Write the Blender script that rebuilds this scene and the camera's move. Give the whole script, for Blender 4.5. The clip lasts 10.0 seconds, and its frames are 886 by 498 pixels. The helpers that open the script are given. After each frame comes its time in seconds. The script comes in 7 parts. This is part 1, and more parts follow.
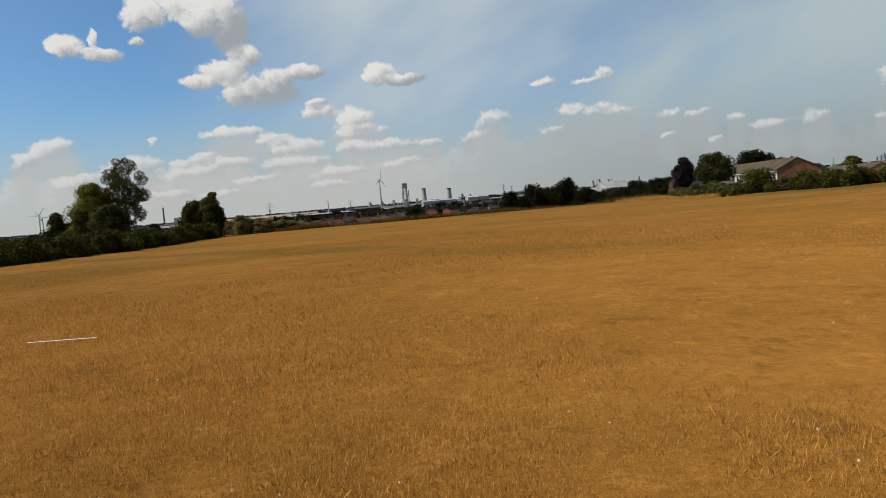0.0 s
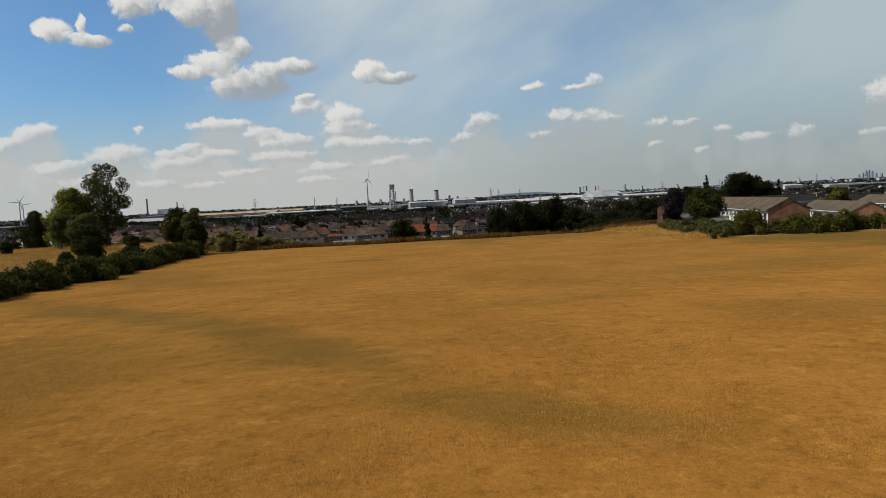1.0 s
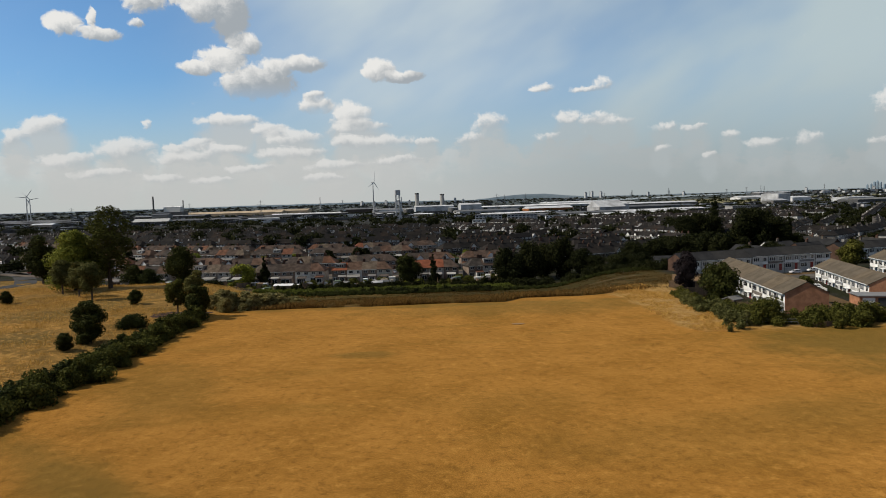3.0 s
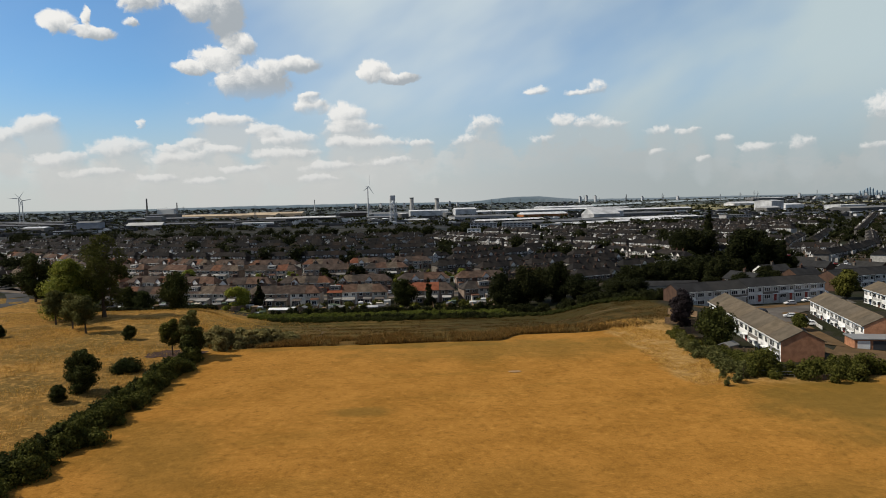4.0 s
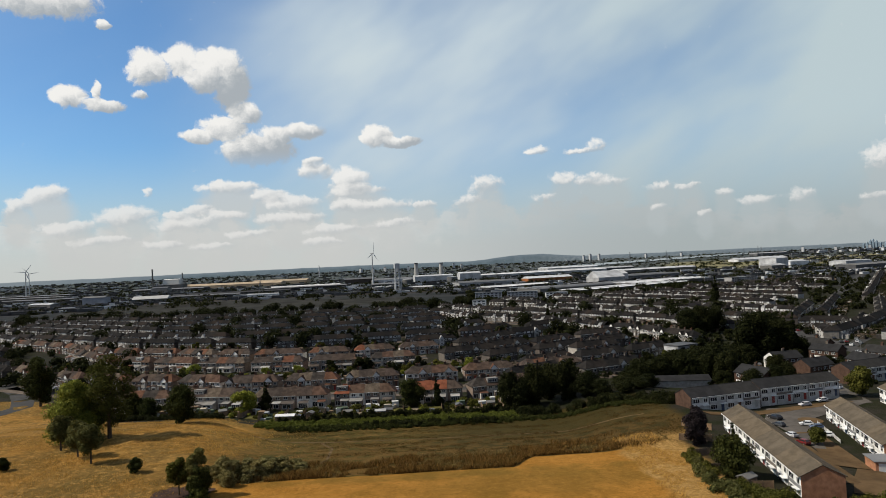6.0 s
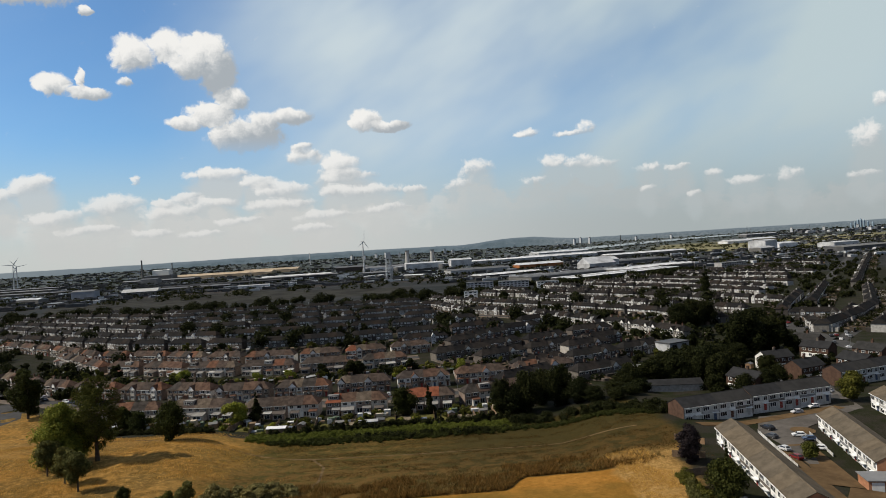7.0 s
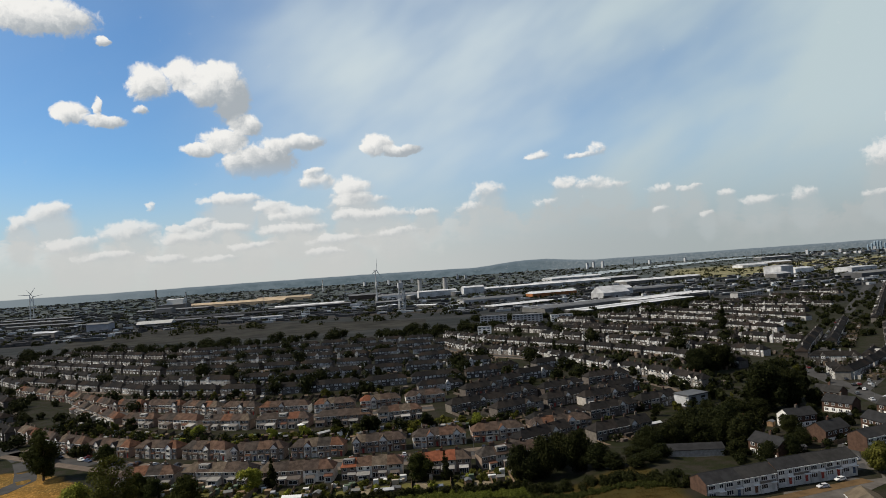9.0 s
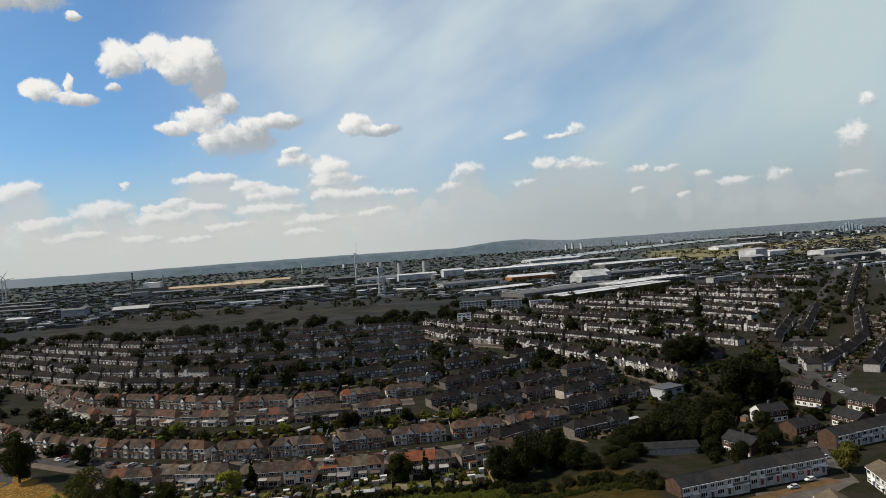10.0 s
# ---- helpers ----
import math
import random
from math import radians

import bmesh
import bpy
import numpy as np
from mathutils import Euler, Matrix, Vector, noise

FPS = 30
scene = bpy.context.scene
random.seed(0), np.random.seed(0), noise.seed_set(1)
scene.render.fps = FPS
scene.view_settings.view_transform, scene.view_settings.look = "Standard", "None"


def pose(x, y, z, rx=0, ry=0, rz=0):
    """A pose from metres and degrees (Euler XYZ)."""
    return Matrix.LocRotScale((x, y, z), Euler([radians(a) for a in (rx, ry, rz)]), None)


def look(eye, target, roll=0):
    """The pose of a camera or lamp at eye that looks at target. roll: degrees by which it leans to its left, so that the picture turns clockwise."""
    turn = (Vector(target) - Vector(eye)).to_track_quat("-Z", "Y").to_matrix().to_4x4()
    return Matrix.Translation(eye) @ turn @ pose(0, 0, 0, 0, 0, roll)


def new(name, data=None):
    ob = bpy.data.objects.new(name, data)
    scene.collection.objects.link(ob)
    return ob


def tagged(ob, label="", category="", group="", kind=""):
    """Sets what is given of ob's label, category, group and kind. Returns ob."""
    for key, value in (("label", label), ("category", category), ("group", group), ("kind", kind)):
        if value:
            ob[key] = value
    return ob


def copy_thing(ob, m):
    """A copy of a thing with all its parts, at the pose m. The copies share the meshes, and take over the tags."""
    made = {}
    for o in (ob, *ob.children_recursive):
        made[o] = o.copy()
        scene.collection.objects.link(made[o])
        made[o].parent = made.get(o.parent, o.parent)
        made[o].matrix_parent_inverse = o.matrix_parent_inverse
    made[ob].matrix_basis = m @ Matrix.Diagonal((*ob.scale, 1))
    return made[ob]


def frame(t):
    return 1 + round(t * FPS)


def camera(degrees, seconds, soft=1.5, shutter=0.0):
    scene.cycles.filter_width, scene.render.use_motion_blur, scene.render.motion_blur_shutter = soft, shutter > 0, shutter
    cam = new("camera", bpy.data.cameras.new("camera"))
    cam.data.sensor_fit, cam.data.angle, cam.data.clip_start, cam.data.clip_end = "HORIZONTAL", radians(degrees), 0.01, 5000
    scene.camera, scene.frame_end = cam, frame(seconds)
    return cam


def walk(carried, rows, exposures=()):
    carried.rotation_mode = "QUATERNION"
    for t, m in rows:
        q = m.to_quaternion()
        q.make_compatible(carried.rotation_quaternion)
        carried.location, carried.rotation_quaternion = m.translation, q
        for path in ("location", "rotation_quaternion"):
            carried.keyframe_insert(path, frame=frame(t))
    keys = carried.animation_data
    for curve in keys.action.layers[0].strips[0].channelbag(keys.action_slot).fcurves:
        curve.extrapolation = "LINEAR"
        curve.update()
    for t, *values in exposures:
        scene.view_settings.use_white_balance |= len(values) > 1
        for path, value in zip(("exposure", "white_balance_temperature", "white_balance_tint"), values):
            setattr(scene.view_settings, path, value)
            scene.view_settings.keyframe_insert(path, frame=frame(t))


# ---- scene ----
# The camera rises from a dry field and looks over a suburb.
cam = camera(68.06, 10.0, soft=0.9)
PATH = [
    (0.0, pose(-0.50, -7.58, 1.72, 85.99, 4.97, -1.80)),
    (0.5, pose(-0.74, -6.14, 4.04, 88.28, 4.46, -3.01)),
    (1.0, pose(-0.29, -4.85, 7.18, 85.94, 2.88, -2.95)),
    (1.5, pose(-0.13, -3.73, 10.48, 86.08, 2.21, -3.17)),
    (2.0, pose(-0.30, -2.75, 14.20, 85.64, 2.55, -3.33)),
    (2.5, pose(-0.09, -1.77, 17.63, 85.95, 2.28, -2.61)),
    (3.8, pose(-0.40, 0.41, 28.68, 85.92, 1.11, -2.83)),
    (4.0, pose(-0.43, 0.29, 30.19, 86.10, 1.31, -2.95)),
    (4.5, pose(-0.52, -0.32, 33.76, 89.79, 0.62, -2.70)),
    (5.0, pose(-0.86, 0.30, 38.12, 87.36, 0.37, -3.15)),
    (5.5, pose(-0.69, -0.32, 41.45, 92.58, 2.99, -3.00)),
    (5.7, pose(-0.68, -0.36, 42.68, 92.50, 2.82, -2.43)),
    (6.8, pose(0.26, 3.27, 52.85, 87.40, 2.38, -3.65)),
    (7.0, pose(0.48, 2.83, 54.00, 89.92, 3.54, -3.37)),
    (7.5, pose(0.94, 1.84, 56.93, 91.29, 2.00, -3.02)),
    (8.0, pose(0.86, 3.91, 61.98, 87.64, 1.52, -3.74)),
    (8.5, pose(0.60, 4.52, 66.20, 86.87, 1.35, -3.87)),
    (9.0, pose(0.42, 3.31, 69.35, 91.99, 4.01, -2.31)),
    (9.5, pose(1.05, 3.52, 73.56, 89.34, 0.79, -3.45)),
    (10.0, pose(1.00, 3.48, 77.56, 90.16, 4.10, -4.08)),
]
walk(cam, PATH, exposures=((0.0, 0.05), (2.7, 0.15), (4.5, 0.3), (10.0, 0.3)))

# ---- light: hazy summer sun from the left, sky with cumulus ----
SUN_AZ, SUN_EL = radians(-89), radians(46)
world = bpy.data.worlds.new("sky")
scene.world = world
world.use_nodes = True
WN, WL = world.node_tree.nodes, world.node_tree.links


def wmath(op, a, b=None, c=None, clamp=False):
    n = WN.new("ShaderNodeMath")
    n.operation, n.use_clamp = op, clamp
    for i, v in enumerate((a, b, c)):
        if v is None:
            continue
        if isinstance(v, (int, float)):
            n.inputs[i].default_value = v
        else:
            WL.new(v, n.inputs[i])
    return n.outputs[0]


def wvec(op, a, b=None, c=None):
    n = WN.new("ShaderNodeVectorMath")
    n.operation = op
    for i, v in enumerate((a, b, c)):
        if v is None:
            continue
        if isinstance(v, tuple):
            n.inputs[i].default_value = v
        else:
            WL.new(v, n.inputs[i])
    return n.outputs["Value" if op in ("LENGTH", "DOT_PRODUCT") else "Vector"]


def wnoise(vec, scale, detail=6.0, rough=0.55):
    n = WN.new("ShaderNodeTexNoise")
    n.inputs["Scale"].default_value, n.inputs["Detail"].default_value, n.inputs["Roughness"].default_value = scale, detail, rough
    WL.new(vec, n.inputs["Vector"])
    return n


def wmix(fac, a, b):
    n = WN.new("ShaderNodeMix")
    n.data_type = "RGBA"
    if isinstance(fac, float):
        n.inputs["Factor"].default_value = fac
    else:
        WL.new(fac, n.inputs["Factor"])
    for key, v in (("A", a), ("B", b)):
        sock = [s for s in n.inputs if s.name == key and s.type == "RGBA"][0]
        if isinstance(v, tuple):
            sock.default_value = (*v, 1)
        else:
            WL.new(v, sock)
    return [s for s in n.outputs if s.type == "RGBA"][0]


def wramp(v, lo, hi):
    n = WN.new("ShaderNodeMapRange")
    n.interpolation_type = "SMOOTHSTEP"
    n.inputs["From Min"].default_value, n.inputs["From Max"].default_value = lo, hi
    WL.new(v, n.inputs["Value"])
    return n.outputs[0]


sky = WN.new("ShaderNodeTexSky")
sky.sky_type, sky.sun_disc = "NISHITA", False
sky.sun_elevation, sky.sun_rotation = SUN_EL, SUN_AZ
sky.air_density, sky.dust_density, sky.ozone_density = 1.0, 0.4, 3.5
coord = WN.new("ShaderNodeTexCoord").outputs["Generated"]
sep = WN.new("ShaderNodeSeparateXYZ")
WL.new(coord, sep.inputs[0])
AZ = wmath("MULTIPLY", wmath("ARCTAN2", sep.outputs[0], sep.outputs[1]), 57.2958)
EL = wmath("MULTIPLY", wmath("ARCSINE", sep.outputs[2]), 57.2958)
comb = WN.new("ShaderNodeCombineXYZ")
WL.new(AZ, comb.inputs[0])
WL.new(EL, comb.inputs[1])
SKYP = comb.outputs[0]

# cumulus heaps: bearing, height, half width and half height in degrees, and how bright they stand
CLOUD_HIGH = [(-28.8, 20.6, 3.6, 1.1, 0.1), (-24.2, 19.3, 0.5, 0.3, -0.2), (-21.1, 16.5, 1.35, 1.15, 0.3), (-18.6, 17.2, 1.2, 1.1, 0.45), (-15.9, 17.0, 1.7, 1.25, 0.25), (-14.7, 15.3, 1.3, 1.6, -0.75),
              (-16.7, 15.8, 1.4, 0.9, -0.05), (-13.7, 13.2, 1.2, 0.8, 0.05), (-15.4, 12.0, 1.6, 0.8, 0.1), (-17.6, 11.3, 1.3, 0.42, 0.2), (-12.7, 10.3, 2.5, 1.2, -0.5), (-11.2, 11.3, 1.2, 0.7, -0.15),
              (-8.9, 11.8, 1.6, 0.6, -0.2), (-8.3, 9.2, 0.8, 0.4, -0.2), (-8.1, 8.4, 1.4, 0.5, -0.1), (-26.6, 13.9, 1.1, 0.65, 0.2), (-24.8, 14.5, 0.25, 0.8, 0.3), (-24.4, 13.4, 1.2, 0.42, 0.0),
              (-2.7, 11.3, 1.2, 0.75, 0.15), (-0.6, 10.7, 1.6, 0.42, -0.35)]
CLOUD_MID = [(-15.1, 7.2, 1.9, 0.42, 0.1), (-5.2, 7.7, 1.35, 0.7, 0.15), (-4.4, 6.6, 1.9, 0.5, -0.1), (-3.0, 5.3, 2.5, 0.5, -0.1), (-5.4, 5.4, 1.2, 0.4, -0.1), (1.2, 5.3, 0.9, 0.3, -0.1), (-9.9, 5.8, 1.7, 0.55, 0.1),
             (-12.0, 6.5, 1.2, 0.42, 0.0), (-10.2, 4.5, 2.2, 0.42, 0.0), (-28.3, 6.5, 1.2, 0.55, 0.1), (-30.2, 5.7, 0.7, 0.55, 0.0), (-22.9, 4.9, 1.5, 0.65, 0.1), (-26.9, 4.0, 1.5, 0.55, 0.05),
             (-17.6, 5.4, 0.9, 0.35, 0.1), (-19.4, 5.0, 0.8, 0.32, 0.0), (-18.6, 4.2, 1.8, 0.5, 0.05), (-15.6, 4.8, 1.4, 0.4, 0.05), (-13.6, 3.2, 1.4, 0.3, -0.1), (-6.4, 3.4, 1.8, 0.4, -0.1), (-1.4, 3.7, 1.6, 0.35, -0.15),
             (-24.4, 2.9, 1.6, 0.35, -0.1), (-20.4, 2.6, 1.3, 0.3, -0.1), (-7.6, 2.4, 1.5, 0.3, -0.1), (-16.6, 2.3, 1.4, 0.28, -0.1)]
CLOUD_RIGHT = [(-21.5, 6.7, 0.25, 0.35, 0.1), (-21.7, 14.4, 0.5, 0.26, -0.1), (11.3, 9.4, 0.7, 0.24, 0.0), (15.2, 9.2, 1.6, 0.2, -0.1), (16.4, 9.5, 0.75, 0.4, 0.1), (13.4, 6.9, 0.9, 0.5, 0.15), (15.6, 6.5, 1.5, 0.42, 0.0), (17.6, 6.2, 1.0, 0.3, -0.1), (6.7, 6.7, 1.2, 0.65, 0.0),
               (5.2, 5.5, 1.1, 0.45, -0.1), (11.6, 5.3, 0.9, 0.25, -0.1), (21.2, 5.7, 0.9, 0.26, 0.1), (23.4, 5.4, 0.9, 0.26, 0.0), (26.2, 4.7, 0.55, 0.3, 0.2), (20.9, 4.0, 0.5, 0.28, 0.05), (24.5, 3.2, 0.5, 0.2, 0.0),
               (28.4, 3.9, 1.2, 0.3, 0.0), (31.6, 4.1, 0.8, 0.45, 0.05), (36.8, 6.3, 0.9, 0.8, 0.1), (36.4, 3.6, 0.9, 0.22, 0.0), (37.6, 8.7, 0.4, 0.5, 0.1)]
warp = wvec("SUBTRACT", wnoise(SKYP, 0.55, 7.0, 0.6).outputs["Color"], (0.5, 0.5, 0.5))
warped = wvec("ADD", SKYP, wvec("MULTIPLY", warp, (1.6, 1.1, 0.0)))
heap, height, weight = None, None, None
for (az, el, ra, re, shine), density in [(c, 1.0) for c in CLOUD_HIGH] + [(c, 0.74) for c in CLOUD_MID] + [(c, 0.5) for c in CLOUD_RIGHT]:
    q = wvec("MULTIPLY_ADD", warped, (1 / ra, 1 / re, 0), (-az / ra, -el / re, 0))
    w = wmath("MULTIPLY", wmath("SUBTRACT", 1.55 if density == 1.0 else 1.85, wvec("LENGTH", q), clamp=True), density)
    g = wmath("ADD", wvec("DOT_PRODUCT", q, (-0.45, 0.85, 0)), shine)
    heap = w if heap is None else wmath("MAXIMUM", heap, w)
    height = wmath("MULTIPLY", w, g) if height is None else wmath("MULTIPLY_ADD", w, g, height)
    weight = w if weight is None else wmath("ADD", weight, w)
# the soft grey bodies under the lit tops of the lower heaps
body = None
for az, el, ra, re, shine in CLOUD_MID + CLOUD_RIGHT:
    if el < 8.0 and ra > 0.4:
        ra, deep = ra * 1.1 + 0.15, re * 1.5 + 0.75
        w = wmath("SUBTRACT", 1.5, wvec("LENGTH", wvec("MULTIPLY_ADD", warped, (1 / ra, 1 / deep, 0), (-az / ra, (deep * 0.95 - el) / deep, 0))), clamp=True)
        body = w if body is None else wmath("MAXIMUM", body, w)
tone = wmath("DIVIDE", height, wmath("MAXIMUM", weight, 0.02))
puff = wnoise(warped, 1.1, 6.0, 0.6).outputs["Fac"]
cover = wramp(wmath("MULTIPLY_ADD", wmath("SUBTRACT", puff, 0.5), 1.15, heap), 0.17, 0.60)
# the lower heaps melt into the haze at their feet
melt = wmath("MULTIPLY", wramp(tone, 0.15, -0.95), wramp(EL, 10.5, 8.0))
cover = wmath("MULTIPLY", cover, wmath("MULTIPLY_ADD", melt, -0.85, 1.0))
lit = wramp(wmath("MULTIPLY_ADD", wmath("SUBTRACT", puff, 0.5), 2.0, tone), -0.85, 0.6)
# thin high veil, thicker over the middle and the right, and haze towards the horizon
slant = WN.new("ShaderNodeMapping")
slant.inputs["Rotation"].default_value = (0, 0, radians(-27))
WL.new(SKYP, slant.inputs["Vector"])
streak = wnoise(wvec("MULTIPLY", slant.outputs[0], (0.036, 0.082, 0.0)), 1.0, 4.0, 0.5).outputs["Fac"]
veil_side = wramp(AZ, -22.0, -4.0)
veil = wmath("MULTIPLY", wmath("MULTIPLY_ADD", veil_side, 0.86, 0.12), wmath("MULTIPLY_ADD", wramp(streak, 0.34, 0.66), 0.62, 0.4))
# veil kept to the sky ahead; it fades out elsewhere to lower the fill light
ahead = wmath("MULTIPLY", wramp(EL, 42.0, 20.0), wramp(wmath("ABSOLUTE", AZ), 85.0, 45.0))
veil = wmath("MULTIPLY", veil, ahead)
haze = wmath("MULTIPLY", wramp(EL, 11.0, 0.5), 0.88)
# far cumulus merging into the haze: heaped tops over a soft base
tops = wnoise(wvec("MULTIPLY", SKYP, (0.24, 0.0, 0.0)), 1.0, 3.0, 0.6).outputs["Fac"]
lumps = wnoise(wvec("MULTIPLY", warped, (0.55, 0.9, 0.0)), 1.0, 5.0, 0.6).outputs["Fac"]
rise = wmath("SUBTRACT", wmath("ADD", wmath("MULTIPLY_ADD", tops, 6.5, wmath("MULTIPLY_ADD", wramp(AZ, 12.0, 34.0), -2.2, wmath("MULTIPLY_ADD", wramp(AZ, -4.0, 8.0), 0.9, 0.9))), wmath("MULTIPLY", wmath("SUBTRACT", lumps, 0.5), 4.2)), EL)
banks = wmath("MULTIPLY", wramp(rise, -0.1, 0.7), wmath("MULTIPLY_ADD", wramp(rise, 2.8, 0.3), 0.42, 0.2))
blue = wmix(1.0, sky.outputs[0], (0.74, 1.07, 1.27))
blue.node.blend_type = "MULTIPLY"
col = wmix(veil, blue, wmix(wramp(AZ, 5.0, 26.0), (6.0, 6.95, 7.4), (5.2, 6.25, 6.6)))
col = wmix(haze, col, wmix(wramp(EL, 7.0, 1.0), wmix(wramp(AZ, -12.0, 26.0), (5.0, 5.75, 5.95), (3.75, 4.5, 4.75)), wmix(wramp(AZ, -12.0, 26.0), (5.6, 5.75, 5.6), (3.75, 4.15, 4.2))))
col = wmix(banks, col, wmix(wramp(AZ, -4.0, 16.0), (7.4, 7.35, 7.05), (4.75, 5.0, 5.0)))
body = wmath("MULTIPLY", wramp(wmath("MULTIPLY_ADD", wmath("SUBTRACT", puff, 0.5), 0.5, body), 0.02, 0.85), wmath("MULTIPLY_ADD", wramp(AZ, -6.0, 10.0), -0.15, 0.72))
col = wmix(body, col, wmix(wramp(AZ, -8.0, 18.0), (6.0, 6.05, 5.9), (4.8, 5.25, 5.35)))
cloud = wmix(lit, (4.1, 4.5, 4.85), (9.2, 9.1, 8.8))
cloud = wmix(wmath("MULTIPLY", haze, 0.55), cloud, (6.2, 6.2, 6.1))
col = wmix(wmath("MULTIPLY", cover, wmath("SUBTRACT", 1.0, wmath("MULTIPLY", haze, 0.35))), col, cloud)
# unseen sky overhead and behind: a duller grey, to hold down fill and blue cast
around = wmath("MULTIPLY", wmath("SUBTRACT", 1.0, ahead), wmath("MULTIPLY_ADD", wramp(streak, 0.3, 0.7), 0.4, 0.4))
col = wmix(around, col, (2.7, 2.75, 2.8))
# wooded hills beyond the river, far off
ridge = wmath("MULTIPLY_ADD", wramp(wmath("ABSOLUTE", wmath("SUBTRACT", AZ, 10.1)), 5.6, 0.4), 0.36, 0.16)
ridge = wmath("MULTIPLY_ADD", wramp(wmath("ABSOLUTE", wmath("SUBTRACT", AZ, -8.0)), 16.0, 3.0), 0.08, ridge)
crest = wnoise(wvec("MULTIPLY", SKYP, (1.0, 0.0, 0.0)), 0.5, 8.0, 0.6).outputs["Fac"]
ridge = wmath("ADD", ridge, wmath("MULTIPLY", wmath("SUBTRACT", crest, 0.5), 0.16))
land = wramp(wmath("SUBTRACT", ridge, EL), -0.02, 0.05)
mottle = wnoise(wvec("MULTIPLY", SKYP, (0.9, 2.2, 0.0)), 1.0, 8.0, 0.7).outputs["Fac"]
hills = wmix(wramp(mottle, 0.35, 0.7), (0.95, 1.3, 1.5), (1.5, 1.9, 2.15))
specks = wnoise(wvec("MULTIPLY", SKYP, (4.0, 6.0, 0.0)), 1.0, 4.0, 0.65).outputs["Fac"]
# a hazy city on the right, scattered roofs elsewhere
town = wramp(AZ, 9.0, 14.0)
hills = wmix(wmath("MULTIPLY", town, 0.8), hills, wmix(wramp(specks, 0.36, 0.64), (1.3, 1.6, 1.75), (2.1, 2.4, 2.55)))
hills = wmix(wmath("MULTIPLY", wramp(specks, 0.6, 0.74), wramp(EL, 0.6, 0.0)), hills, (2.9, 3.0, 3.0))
# haze painted onto the hills: paler and bluer at the crest and leftward
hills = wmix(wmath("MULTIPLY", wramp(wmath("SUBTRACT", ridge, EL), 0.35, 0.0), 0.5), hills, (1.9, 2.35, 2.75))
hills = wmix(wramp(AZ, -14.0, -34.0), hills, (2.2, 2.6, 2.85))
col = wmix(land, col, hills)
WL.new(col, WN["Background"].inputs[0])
WN["Background"].inputs[1].default_value = 0.078

sun = new("sun", bpy.data.lights.new("sun", "SUN"))
sun.data.energy, sun.data.angle, sun.data.color = 4.1, radians(0.6), (1.0, 0.92, 0.79)
sun.matrix_world = look((math.sin(SUN_AZ) * math.cos(SUN_EL) * 300, math.cos(SUN_AZ) * math.cos(SUN_EL) * 300, math.sin(SUN_EL) * 300), (0, 0, 0))

# ---- materials ----
def base_mat(name, rough=0.85):
    m = bpy.data.materials.new(name)
    m.use_nodes = True
    nodes, links = m.node_tree.nodes, m.node_tree.links
    bsdf = nodes["Principled BSDF"]
    bsdf.inputs["Roughness"].default_value = rough
    bsdf.inputs["Specular IOR Level"].default_value = 0.25 if rough < 0.6 else 0.04
    return m, nodes, links, bsdf


def node_noise(nodes, links, vec, scale, detail=5.0, rough=0.6):
    n = nodes.new("ShaderNodeTexNoise")
    n.inputs["Scale"].default_value, n.inputs["Detail"].default_value, n.inputs["Roughness"].default_value = scale, detail, rough
    links.new(vec, n.inputs["Vector"])
    return n.outputs["Fac"]


def node_range(nodes, links, v, lo, hi, a=0.0, b=1.0):
    n = nodes.new("ShaderNodeMapRange")
    n.interpolation_type = "SMOOTHSTEP"
    for i, x in zip(("From Min", "From Max", "To Min", "To Max"), (lo, hi, a, b)):
        n.inputs[i].default_value = x
    links.new(v, n.inputs["Value"])
    return n.outputs[0]


def node_mix(nodes, links, fac, a, b, kind="MIX"):
    n = nodes.new("ShaderNodeMix")
    n.data_type, n.blend_type = "RGBA", kind
    if isinstance(fac, (int, float)):
        n.inputs["Factor"].default_value = fac
    else:
        links.new(fac, n.inputs["Factor"])
    for key, v in (("A", a), ("B", b)):
        sock = [s for s in n.inputs if s.name == key and s.type == "RGBA"][0]
        if isinstance(v, tuple):
            sock.default_value = (*v, 1)
        else:
            links.new(v, sock)
    return [s for s in n.outputs if s.type == "RGBA"][0]


def node_math(nodes, links, op, a, b=0.0):
    n = nodes.new("ShaderNodeMath")
    n.operation = op
    for i, v in enumerate((a, b)):
        if isinstance(v, (int, float)):
            n.inputs[i].default_value = v
        else:
            links.new(v, n.inputs[i])
    return n.outputs[0]


def place_of(nodes, links):
    """Object coordinates in metres, shifted by the object's own random number."""
    info = nodes.new("ShaderNodeObjectInfo")
    tc = nodes.new("ShaderNodeTexCoord")
    add = nodes.new("ShaderNodeVectorMath")
    add.operation = "MULTIPLY_ADD"
    comb = nodes.new("ShaderNodeCombineXYZ")
    for i in range(3):
        links.new(info.outputs["Random"], comb.inputs[i])
    links.new(comb.outputs[0], add.inputs[0])
    add.inputs[1].default_value = (37.0, 53.0, 71.0)
    links.new(tc.outputs["Object"], add.inputs[2])
    return add.outputs[0], info.outputs["Random"]


